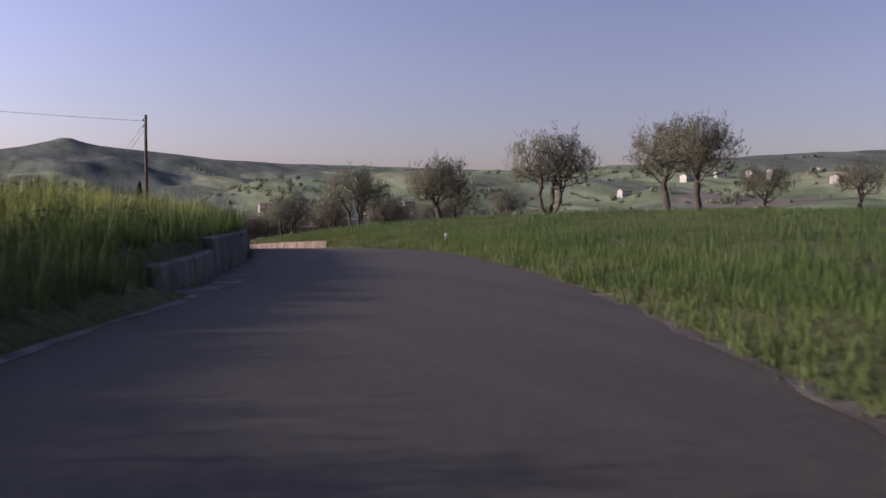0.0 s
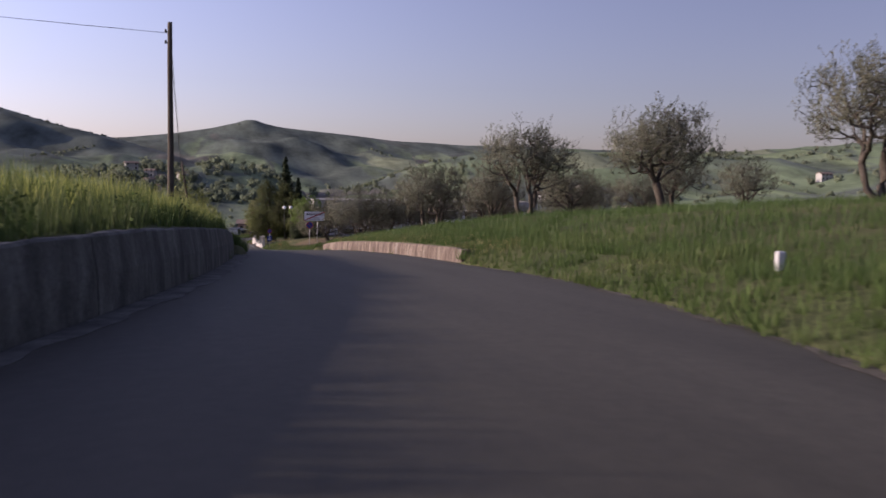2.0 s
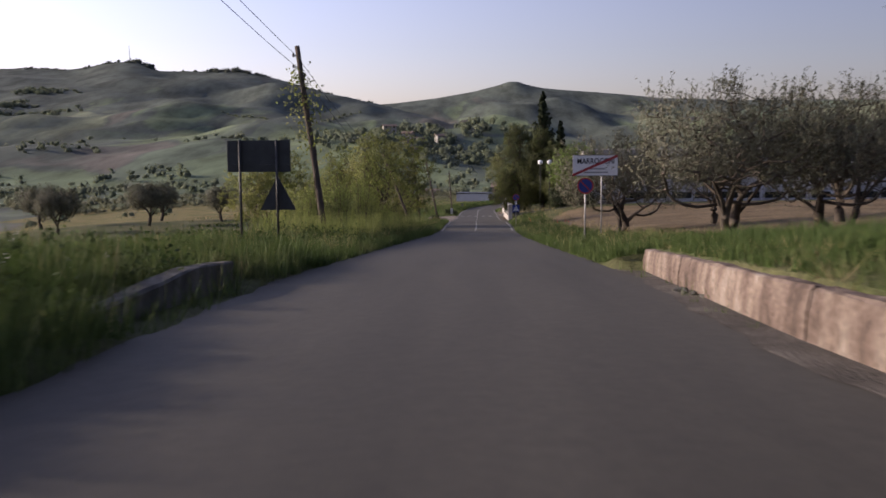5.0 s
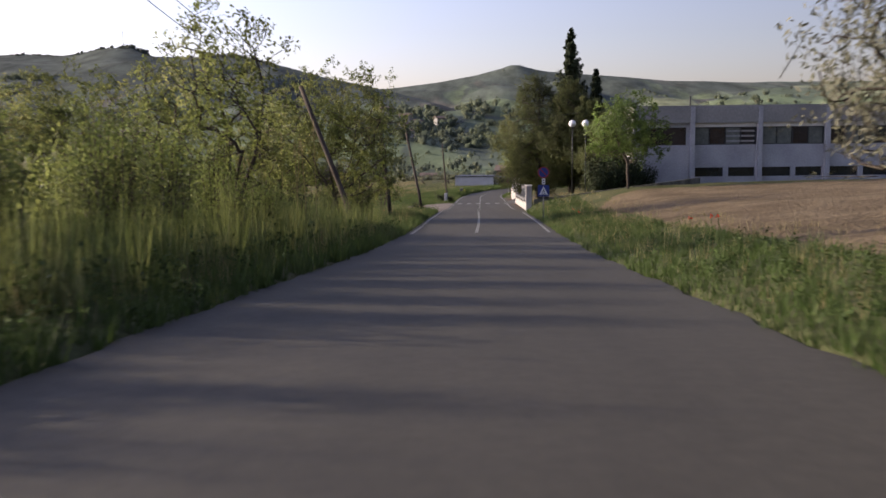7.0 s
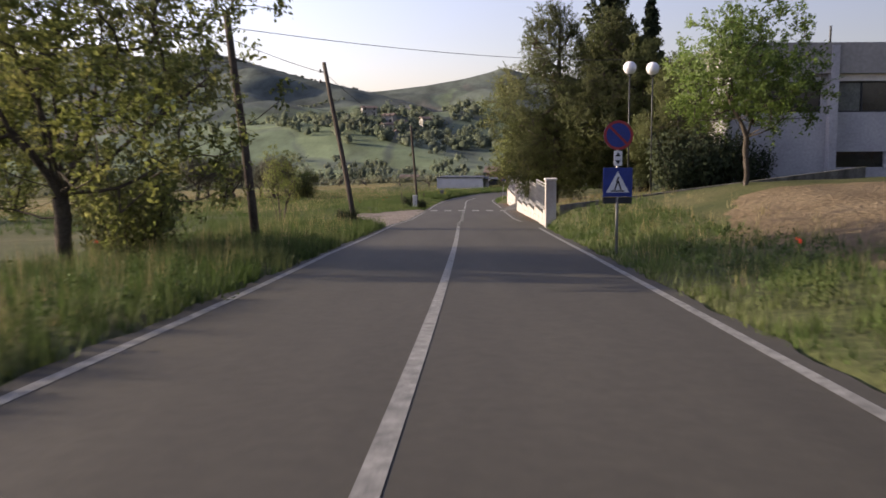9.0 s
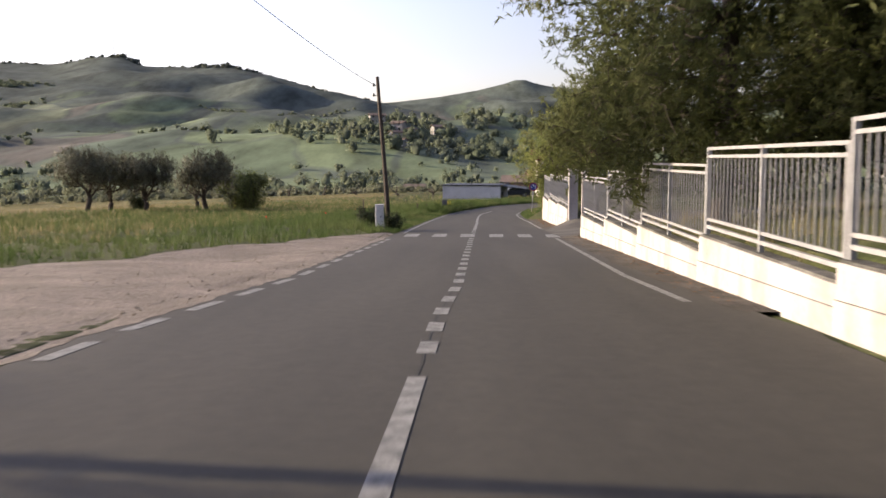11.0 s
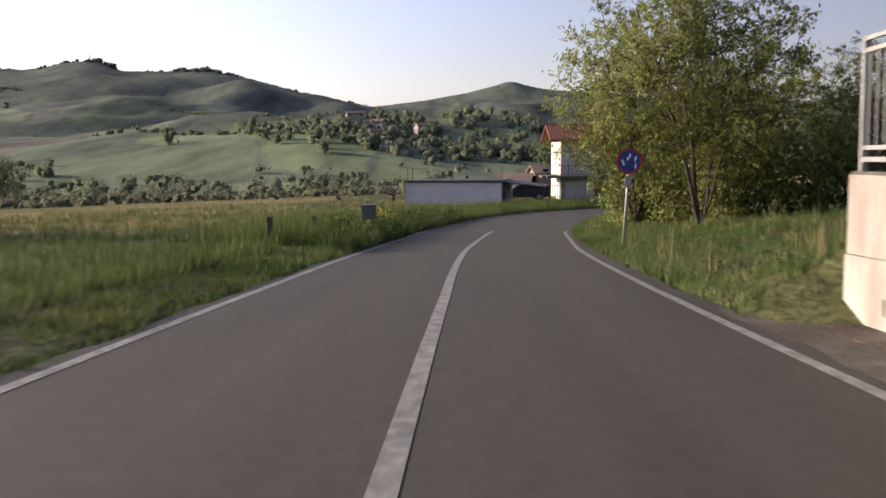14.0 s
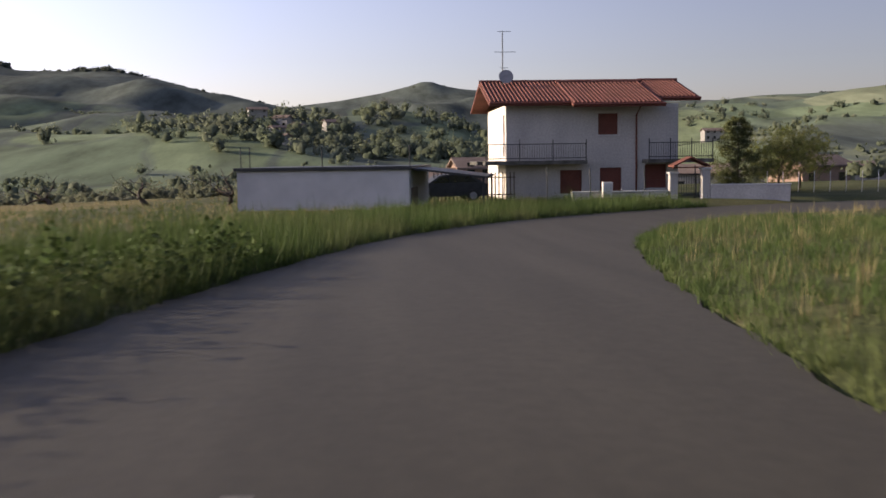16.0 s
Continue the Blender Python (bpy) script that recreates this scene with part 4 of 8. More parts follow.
def make_grown_tree(name, seed, stems, lobes, count, trunk, leaf, leaf_mat, shoots, per, reach, label, category, long=2.2, droop=0.0, up=0.6, thick=1.0, group="", bark=None, lift=0.25, own=0.45):
    """A tree: limbs grown into the lobes of its crown, thin shoots at the tips, and leaves along the shoots."""
    rng = np.random.RandomState(seed)
    pos, chains, load, tips, dirs = grown(rng, stems, lobes, count, lift=lift)
    rad = trunk * (load / load.max()) ** 0.62 * 0.95 + 0.005
    tubes = []
    for c in chains:
        r = [rad[i] for i in c]
        if c[0] != 0:
            r[0] = min(r[0], r[1] * 1.35)
        tubes.append(([pos[i] for i in c], r, 0 if len(c) and r[0] > 0.05 else 2 if r[0] > 0.02 else 3))
    base = np.repeat(tips, shoots, axis=0)
    way = np.repeat(dirs, shoots, axis=0) * 0.5 + rng.normal(size=base.shape) * 0.55 + np.array([0, 0, up])
    way /= np.linalg.norm(way, axis=1)[:, None]
    ln = reach * rng.uniform(0.4, 1.1, len(base))
    base = base + rng.normal(size=base.shape) * reach * 0.22 - way * 0.15 * ln[:, None]
    for q, w, l in zip(base[::3], way[::3], ln[::3]):
        tubes.append(([q, q + w * l * 0.5, q + w * l * 0.95 - np.array([0, 0, droop * l * 0.5])], [0.006 * thick, 0.004 * thick, 0.002], 4))
    tree = empty(name, Matrix(), label, category, group)
    v, f = wood_arrays(tubes, 0.0)
    part("trunk", mesh_from("trunk", v, f, bark or M_BARK, True), tree, "grey-brown trunk, limbs and twigs")
    t = rng.uniform(0.1, 1.05, (len(base) * per, 1))
    c = np.repeat(base, per, axis=0) + np.repeat(way * ln[:, None], per, axis=0) * t - np.array([0, 0, droop]) * (np.repeat(ln, per)[:, None] * t * t * 0.5)
    c = c + rng.normal(size=c.shape) * leaf * 0.9
    v, f = leaf_quads(rng, c, leaf, long, up - 1.6 * droop)
    mid = np.array(lobes, float)
    centre = (mid[:, :3] * mid[:, 3:]).sum(0) / mid[:, 3].sum()
    part("crown", leafy("crown", v, f, leaf_mat, (c - centre) * np.array([1, 1, 1.2]) + np.repeat(way, per, axis=0) * 0.5, own), tree)
    return tree


def crown_lobes(rng, n, wide, low, high, lump=0.36, top=0.0):
    """Lobes spread over a rounded crown between two heights."""
    mid, half = (low + high) / 2, (high - low) / 2
    rows = [(0, 0, mid, 0.6 * min(wide / 2, half))]
    for k in range(n):
        a = 2.4 * k + rng.uniform(-0.3, 0.3)
        e = -0.75 + (1.7 + top) * (k + 0.5) / n
        e = min(e, 0.97)
        ring = math.sqrt(max(0.05, 1 - e * e))
        r = lump * min(wide / 2, half * 1.3) * rng.uniform(0.8, 1.25)
        rows.append((math.cos(a) * ring * (wide / 2 - r), math.sin(a) * ring * (wide / 2 - r), mid + e * (half - r * 0.7), r))
    return rows


def olive(seed, high, wide, fork, label, trunks=1, leaf=0.031, count=330, shoots=5, per=19, low=0.27):
    """An old olive: short gnarled trunk, crooked limbs, a domed crown of upright grey-green shoots."""
    rng = np.random.RandomState(seed)
    stems = []
    for k in range(trunks):
        a = 6.283 * k / max(1, trunks) + rng.uniform(0, 1)
        o = np.array([math.cos(a), math.sin(a), 0]) * (0.0 if trunks == 1 else 0.45)
        lean = np.array([math.cos(a), math.sin(a), 0]) * 0.25
        stems.append([np.array([0, 0, -0.25])] + [o + lean * t * fork + rng.normal(size=3) * 0.04 + np.array([0, 0, fork * t]) for t in (0.3, 0.65, 1.0)])
    lobes = crown_lobes(rng, 13, wide, high * low, high - 0.3, 0.50)
    return make_grown_tree("olive_tree", seed, stems, lobes, count, 0.2 if trunks == 1 else 0.16, leaf, M_OLIVE, shoots, per, 0.75, label, "tree", long=3.0, up=0.75, group="olive trees", lift=0.35, thick=1.3)


def make_thicket(name, seed, wide, high, mat, leaf, count, label, group="", stems=9, radius=0.055, bare=0.12):
    """A tree of several slender stems from one foot, with twigs and leaves almost down to the ground."""
    rng = np.random.RandomState(seed)
    tubes, cs = [], []
    for k in range(stems):
        a, ln = 6.283 * k / stems + rng.uniform(-0.3, 0.3), high * rng.uniform(0.72, 1.0)
        d = np.array([math.cos(a), math.sin(a), 0.0])
        reach = wide * 0.4 * rng.uniform(0.1, 1.0)
        ln *= 1.0 - 0.28 * (reach / (wide * 0.4)) ** 2
        ts = np.linspace(0, 1, 7)
        bow = rng.normal(size=(7, 3)) * np.array([0.05, 0.05, 0.0]) * wide * ts[:, None]
        pts = d * 0.06 * wide * 0.3 + d * reach * np.sin(ts[:, None] * 1.57) ** 0.9 + np.array([0, 0, 1.0]) * (ln * ts[:, None] - 0.2) + bow
        tubes.append((list(pts), list(radius * (1 - 0.85 * ts) * rng.uniform(0.7, 1.2)), 1))
        for j in range(16):
            t = rng.uniform(bare, 0.98)
            p = np.array([np.interp(t, ts, pts[:, i]) for i in range(3)])
            b = rng.uniform(0, 6.283)
            tw = np.array([math.cos(b), math.sin(b), rng.uniform(0.1, 0.9)]) * wide * 0.2 * rng.uniform(0.5, 1.2) * (1.15 - 0.5 * t)
            tubes.append(([p, p + tw * 0.5 + np.array([0, 0, 0.05]), p + tw], [0.016, 0.01, 0.005], 3))
            m = count // (stems * 16)
            w = rng.uniform(0.25, 1.1, (m, 1))
            cs.append(p + tw * w + rng.normal(size=(m, 3)) * wide * np.array([0.045, 0.045, 0.04]))
    tree = empty(name, Matrix(), label, "tree", group)
    v, f = wood_arrays(tubes, 0.004)
    part("trunk", mesh_from("trunk", v, f, M_BARK, True), tree, "slender grey-brown stems and twigs")
    c = np.vstack(cs)
    c[:, 2] = np.abs(c[:, 2])
    v, f = leaf_quads(rng, c, leaf, 2.0, -0.2)
    part("crown", leafy("crown", v, f, mat, (c - np.array([0, 0, high * 0.4])) * np.array([2 / wide, 2 / wide, 1.2 / high]), 0.4), tree)
    return tree


def make_conifer(name, seed, height, width, start, mat, label, category, leaf=0.22, count=9000, column=False, trunk=0.22, core=0):
    """A conifer: pine with drooping tiers, or a narrow cypress column."""
    rng = np.random.RandomState(seed)
    tree = empty(name, Matrix(), label, category)
    tubes = [([np.array([0, 0, z]) for z in np.linspace(-0.3, height * 0.97, 8)], list(np.linspace(trunk, 0.02, 8)), 0)]
    cs, inner = [], []
    tiers = int((height - start) / (0.28 if column else 0.5))
    for k in range(tiers):
        t = (k + rng.uniform(-0.3, 0.3)) / tiers
        z = start + (height - start) * t
        reach = width * ((0.45 + 0.55 * math.sin(min(1, t * 2.2 + 0.25) * 1.57)) * (1 - t) ** 0.85 if column else min(1, 0.6 + 2.4 * t) * (1 - t) ** 0.62)
        for j in range(5 if column else 6):
            az = rng.uniform(0, 6.283)
            ln = reach * rng.uniform(0.45, 1.1)
            d = np.array([math.cos(az), math.sin(az), 1.6 if column else rng.uniform(0.0, 0.45)])
            e = np.array([0, 0, z]) + d * ln / (1.4 if column else 1)
            tubes.append(([np.array([0, 0, z]), (np.array([0, 0, z]) + e) / 2 - np.array([0, 0, 0.05 * ln]), e], [0.045, 0.03, 0.012], 3))
            m = max(4, int(count / (tiers * (5 if column else 6))))
            tt = rng.uniform(0.2, 1.05, (m, 1)) ** 0.7
            cs.append(np.array([0, 0, z]) * (1 - tt) + e * tt + np.clip(rng.normal(size=(m, 3)), -1.7, 1.7) * (0.10 if column else 0.17) * (0.4 + ln / 2.5))
            if core:
                tt = rng.uniform(0.1, 0.92, (core, 1))
                inner.append(np.array([0, 0, z]) * (1 - tt) + e * tt + np.clip(rng.normal(size=(core, 3)), -1.4, 1.4) * 0.13 * (0.4 + ln / 2.5))
    v, f = wood_arrays(tubes)
    part("trunk", mesh_from("trunk", v, f, M_BARK, True), tree, "dark rough trunk and branches")
    v, f = leaf_quads(rng, np.vstack(cs), leaf, 2.6 if column else 4.2, 0.5)
    if inner:                                       # the denser inside of the crown
        v2, f2 = leaf_quads(rng, np.vstack(inner), leaf * 1.8, 3.2, 0.3)
        v, f, cs = np.vstack([v, v2]), np.vstack([f, f2 + len(v)]), cs + inner
    part("crown", leafy("crown", v, f, mat, np.vstack(cs) * np.array([1, 1, 0]) + np.array([0, 0, 0.35])), tree)
    return tree


def plant(tree, s=None, u=None, xy=None, turn=0.0, size=1.0, sink=0.0, copy=True):
    p = ground_at(s, u) if xy is None else Vector((xy[0], xy[1], gz(*xy)))
    m = pose(p.x, p.y, p.z - sink, 0, 0, turn)
    if copy:
        ob = copy_thing(tree, m)
    else:
        ob = tree
        ob.matrix_basis = m
    ob.scale = (size, size, size)
    return ob


def blades(name, label, category, count, place, mat, h0, h1, wide, seed, lean=0.35, lift=0.0, tuft=10, spread=0.11):
    """Grass: bent blades at place(rng, n) -> x, y; one joined object."""
    rng = np.random.RandomState(seed)
    x, y = place(rng, count // tuft)
    x, y = np.repeat(x, tuft), np.repeat(y, tuft)
    n = len(x)
    a = rng.uniform(0, 6.283, n)
    off = rng.uniform(0, 1, n) ** 0.7
    bunch = np.repeat(rng.uniform(0.75, 1.2, n // tuft), tuft)
    x, y = x + np.cos(a) * off * spread, y + np.sin(a) * off * spread
    z = ground_height(x, y, False) + lift
    h = rng.uniform(h0, h1, n) * (0.75 + 0.35 * np.clip(wave(x, y, 2.2, seed + 1), -1, 1)) * bunch
    side = np.stack([np.sin(a), -np.cos(a), 0 * a], -1) * (wide * rng.uniform(0.6, 1.3, n))[:, None]
    bend = rng.normal(size=(n, 2)) * lean * 0.6 + np.stack([np.cos(a), np.sin(a)], -1) * (off * lean * 0.7)[:, None]
    p0 = np.stack([x, y, z - 0.03], -1)
    p2 = p0 + np.stack([bend[:, 0] * h, bend[:, 1] * h, h * 0.98], -1)
    v = np.stack([p0 - side / 2, p0 + side / 2, p2], 1).reshape(-1, 3)
    me = mesh_from(name, v, np.arange(n * 3).reshape(-1, 3), mat)
    return tagged(part(name, me), label, category, kind="stuff")


def beside(s0, s1, o0, o1, side, power=1.0):
    """Random places between two distances out from the asphalt's edge."""
    def place(rng, n):
        s = rng.uniform(s0, s1, n)
        o = o0 + (o1 - o0) * rng.uniform(0, 1, n) ** power
        e = np.interp(s, EDGE[:, 0], EDGE[:, 1 if side < 0 else 2])
        u = e + side * o
        ok = ~before_wall(s, u, 0.3) | (rng.uniform(0, 1, n) < np.where((u < 0) & (s > 70), 0.10, 0.04))
        ok &= ~in_layby(s, u) & ~((u > 0) & (s > 203) & (s < 211))
        s, u = s[ok], u[ok]
        i = np.interp(s, road_s, np.arange(len(road))).astype(int)
        h = road_h[i]
        c = np.stack([np.interp(s, road_s, road[:, 0]), np.interp(s, road_s, road[:, 1])], -1)
        return c[:, 0] + np.cos(h) * u, c[:, 1] - np.sin(h) * u
    return place


def clump_cloud(name, label, category, spots, mat, leaves, leaf, seed, hearts=3, core=0.23, sink=0.0):
    """Many far trees or bushes as lobed leafy crowns: rows of x, y, width, height."""
    rng = np.random.RandomState(seed)
    spots = np.asarray(spots, float)
    z = ground_height(spots[:, 0], spots[:, 1]) - sink
    cs, sz, outs = [], [], []
    for (x, y, w, h), zz in zip(spots, z):
        lobes = rng.normal(size=(5, 3)) * np.array([w * 0.2, w * 0.2, h * 0.15]) + np.array([x, y, zz + h * 0.40])
        d = rng.normal(size=(leaves, 3))
        d /= np.linalg.norm(d, axis=1)[:, None]
        d *= (rng.uniform(0.15, 1, leaves) ** 0.5)[:, None] * np.array([w * 0.28, w * 0.28, h * 0.32])
        cs.append(lobes[rng.randint(0, 5, leaves)] + d)
        outs.append((cs[-1] - np.array([x, y, zz + h * 0.2])) / np.array([w, w, h]))
        sz.append(np.full(leaves, leaf * (w + h) / 2))
    v, f = leaf_quads(rng, np.vstack(cs), np.concatenate(sz)[:, None], 1.4)
    cloud = tagged(part(name, leafy(name, v, f, mat, np.vstack(outs) + np.array([0, 0, 0.35 if hearts else 0.0]), 0.12)), label, category, kind="stuff")
    if not hearts:
        return cloud
    bm = bmesh.new()
    bmesh.ops.create_icosphere(bm, subdivisions=1, radius=1.0)
    ball = np.array([q.co[:] for q in bm.verts])
    tris = np.array([[q.index for q in t.verts] for t in bm.faces])
    bm.free()
    n = hearts                                      # dense uneven hearts of the crowns
    wide = np.repeat(spots[:, 2], n)
    high = np.repeat(spots[:, 3], n)
    mid = np.stack([np.repeat(spots[:, 0], n), np.repeat(spots[:, 1], n), np.repeat(z, n) + high * 0.36], -1) + rng.normal(size=(len(wide), 3)) * np.stack([wide * 0.17, wide * 0.17, high * 0.10], -1)
    v = mid[:, None] + ball[None] * np.stack([wide * core, wide * core, high * core * 1.17], -1)[:, None] * rng.uniform(0.45, 1.3, (len(wide), len(ball), 1))
    f = tris[None] + len(ball) * np.arange(len(wide))[:, None, None]
    heart = mesh_from("crown_hearts", v.reshape(-1, 3), f.reshape(-1, 3), mat, True)
    up = np.tile(ball * 0.6 + np.array([0, 0, 0.75]), (len(wide), 1))      # crowns catch the light from above, as leaves do
    heart.normals_split_custom_set_from_vertices((up / np.linalg.norm(up, axis=1)[:, None]).tolist())
    part("crown_hearts", heart, cloud)
    return cloud


# ---- walls and fences ----
def wall_run(name, label, s0, s1, u, height, thick, mat, piece, joint=0.02, lean=0.0, group="", side=1):
    """A low wall along the road in separate panels; u and height are functions of s; side: to which side its back lies."""
    p = at(s0, u(s0))
    wall = empty(name, Matrix.Translation(p), label, "wall", group)
    q, k = s0, 0
    rng = np.random.RandomState(int(s0) + 7)
    while q < s1 - 0.2:
        e = min(q + piece * rng.uniform(0.9, 1.1), s1)
        n = max(2, int((e - q) / 0.6) + 1)
        vs = []
        for t in np.linspace(q + joint, e - joint, n):
            h = height(t)
            off = rng.uniform(-0.003, 0.003)
            for uu, zz in ((0, -0.3), (0.02 * side, h * 0.5), (lean * h * side, h - 0.03), ((lean * h + 0.03) * side, h), (thick * side - 0.03 * side, h), (thick * side, h - 0.03), (thick * side, -0.3)):
                w = at(t, u(t) + uu + (off if 0 < zz else 0), zz + (rng.uniform(-0.012, 0.012) if zz > h - 0.05 else 0))
                vs.append(w - p)
        m = 7
        i = np.arange(n * m).reshape(n, m)
        f = np.stack([i[:-1, :-1], i[1:, :-1], i[1:, 1:], i[:-1, 1:]], -1).reshape(-1, 4)
        caps = np.array([i[0], i[-1][::-1]])
        part("panel", mesh_from("panel", np.array(vs), [f, caps], mat), wall)
        q, k = e, k + 1
    return wall


wall_run("retaining_wall", "grey weathered concrete retaining wall under a grassy bank", 17.2, 63.2, lambda s: float(np.interp(s, [8, 15, 30, 45, 61], [-3.75, -3.35, -3.15, -3.2, -3.15])),
         lambda s: float(np.interp(s, [17, 24, 41, 55, 61.5, 62.8, 63.2], [0.66, 0.68, 0.9, 0.87, 0.78, 0.66, 0.45])), 0.3, M_CONCRETE, 10.0, lean=0.10, side=-1)
wall_run("retaining_wall", "lower grey concrete wall end under the grassy bank", 12.6, 17.1, lambda s: float(np.interp(s, [8, 15, 30], [-3.7, -3.32, -3.12])),
         lambda s: float(np.interp(s, [12.6, 17], [0.38, 0.46])), 0.3, M_CONCRETE, 4.5, lean=0.10, side=-1)
tagged(part("gutter", strip("gutter", -20, 79, lambda q: float(np.interp(q, [-20, 8, 15, 30, 45, 61, 66, 79], [-3.75, -3.75, -3.33, -3.13, -3.18, -3.13, -3.2, -3.3])), lambda q: edge(1)(q) + 0.06, 0.006, M_CONCRETE, 0.5, 0.25)),
       "pale worn concrete gutter along the road", "gutter", kind="structure")
tagged(part("wall_footing", strip("wall_footing", 52, 95, lambda q: edge(2)(q) - 0.05, lambda q: float(np.interp(q, [52, 60, 70, 84, 95], [3.07, 2.93, 2.83, 2.87, 3.35])), 0.004, M_DIRT, 0.5)),
       "dirty footing strip under a low wall", "footing", kind="structure")
tagged(part("dirt_margin", strip("dirt_margin", 182, 231.5, lambda q: edge(2)(q) - 0.12, lambda q: 3.5, 0.003, M_DIRT, 0.5)), "brown dirt and dry leaves along the fence", "margin", kind="structure")
wall_run("low_wall", "low broken concrete wall half hidden in grass", 84, 90.5, lambda s: -3.75, lambda s: float(np.interp(s, [84, 86, 88.5, 90.5], [0.08, 0.22, 0.40, 0.37])), 0.3, M_CONCRETE, 6.0, side=-1)
wall_run("field_wall", "low reddish plastered wall holding up a field", 53.3, 94.5, lambda s: float(np.interp(s, [52, 60, 70, 84, 95], [3.02, 2.88, 2.78, 2.82, 3.3])),
         lambda s: float(np.interp(s, [53.3, 55, 70, 85, 94.5], [0.36, 0.40, 0.46, 0.48, 0.42])), 0.28, M_PINKWALL, 6.2, joint=0.025, lean=0.12, side=1)


def road_fence(name, label, s0, u, steps, rail_h, posts):
    """White parapet in steps (from, to, top over the road at each end) with a steel railing on each."""
    p = at(s0, u)
    fence = empty(name, Matrix.Translation(p), label, "fence")
    for a, b, ta, tb in steps:
        pa, pb = at(a, u), at(b, u)
        d = Vector((pb.x - pa.x, pb.y - pa.y, 0))
        run = d.length
        turn = Matrix.Translation(pa - p) @ Matrix.Rotation(math.atan2(d.y, d.x), 4, "Z")
        dz = pb.z - pa.z
        sh = Shape()
        sh.prism([(0, -0.3), (run, dz - 0.3), (run, dz + tb), (0, ta)], "y", -0.22, 0.0)
        part("parapet", sh.mesh("parapet", M_PARAPET), fence, "stained white plastered parapet", turn)
        part("base_course", Shape().prism([(0.0, -0.3), (run, dz - 0.3), (run, dz + tb * 0.45), (0.0, ta * 0.5)], "y", 0.002, 0.018).mesh("base_course", M_PARAPET), fence, "slightly proud lower course of the parapet", turn)
        part("coping", Shape().prism([(0.0, ta + 0.001), (run, dz + tb + 0.001), (run, dz + tb + 0.03), (0.0, ta + 0.03)], "y", -0.215, -0.02).mesh("coping", M_CONCRETE), fence, "bare grey-brown top of the parapet", turn)
        part("joint", Shape().prism([(0.0, ta * 0.5 + 0.001), (run, dz + tb * 0.45 + 0.001), (run, dz + tb * 0.45 + 0.009), (0.0, ta * 0.5 + 0.009)], "y", 0.001, 0.006).mesh("joint", M_CONCRETE), fence, "grey weathered joint", turn)
        hole = Shape().box(-0.028, 0.028, 0.012, 0.0225, -0.075, 0.075, 0.004).mesh("drain_hole", M_BLACK)
        for k in range(4 if s0 > 205 else 0):
            part("drain_hole", hole, fence, "dark drain hole", turn @ Matrix.Translation((run * (0.14 + 0.24 * k), 0, dz * (0.14 + 0.24 * k) + 0.2)))
        fall = (dz + tb - ta) / run
        rail = part("railing", Shape().box(0.02, run - 0.02, -0.135, -0.085, 0, 0.045, m=None).mesh("railing", M_RAIL), fence, "galvanised steel railing", turn @ Matrix.Translation((0, 0, ta + 0.12)) @ Matrix.Rotation(-math.atan(fall), 4, "Y"))
        # rails and bars under the railing
        for hh in (0.11, rail_h - 0.11, rail_h):
            part("rail", Shape().box(0.02, run - 0.02, -0.13, -0.09, hh, hh + 0.04).mesh("rail", M_RAIL), rail)
        n = max(2, int(round(run / 2.0)) + 1)
        post_me = Shape().box(-0.03, 0.03, -0.14, -0.08, -0.16, rail_h + 0.04).mesh("post", M_RAIL)
        for k in range(posts):
            part("post", post_me, rail, m=Matrix.Translation((0.05 + (run - 0.1) * k / (posts - 1), 0, 0)))
        bar = Shape().box(-0.009, 0.009, -0.119, -0.101, 0.11, rail_h - 0.08).mesh("bar", M_RAIL)
        m = int(run / 0.19)
        for k in range(m):
            part("bar", bar, rail, m=Matrix.Translation((0.06 + (run - 0.12) * (k + 0.5) / m, 0, 0)))
    return fence


road_fence("boundary_fence", "white parapet with stepped galvanised steel railings", 177.0, 3.2, [(177.0, 180.5, 0.5, 0.62), (180.5, 186.0, 0.42, 0.66), (186.0, 191.7, 0.42, 0.66), (191.7, 197.2, 0.44, 0.68), (197.2, 203.2, 0.46, 0.68)], 1.12, 3)
road_fence("garden_fence", "white parapet with three stepped steel railings beside a driveway", 211.2, 3.42, [(211.2, 217.0, 0.80, 1.06), (217.0, 223.8, 0.95, 1.28), (223.8, 230.8, 1.06, 1.38)], 1.12, 4)


def pillar(s, u, wide, deep, high, label, name="gate_pillar"):
    p = ground_at(s, u)
    ob = empty(name, pose(p.x, p.y, p.z, 0, 0, -math.degrees(heading(s))), label, "pillar", "gate pillars")
    sh = Shape().box(-wide / 2, wide / 2, -deep / 2, deep / 2, -0.3, high, 0.015)
    part("shaft", sh.mesh("shaft", M_PARAPET), ob)
    part("cap", Shape().box(-wide / 2 - 0.03, wide / 2 + 0.03, -deep / 2 - 0.03, deep / 2 + 0.03, high + 0.002, high + 0.07, 0.015).mesh("cap", M_WHITEWALL), ob)
    return ob


pillar(210.9, 3.62, 0.36, 0.34, 1.95, "white gate pillar at the driveway")
gp = ground_at(210.85, 4.0)
gate_post = empty("gate_post", Matrix.Translation(gp), "dark steel gate post beside a white pillar", "post", "gate pillars")
part("shaft", Shape().box(-0.045, 0.045, -0.045, 0.045, -0.2, 1.75, 0.006).mesh("shaft", M_DARKMETAL), gate_post)
for z in (0.35, 1.35):
    part("hinge", Shape().tube([(-0.07, 0, z), (-0.07, 0, z + 0.12)], 0.025, 8).mesh("hinge", M_DARKMETAL), gate_post)
pillar(203.4, 3.3, 0.14, 0.14, 1.95, "slim white end post of the fence", "fence_post")
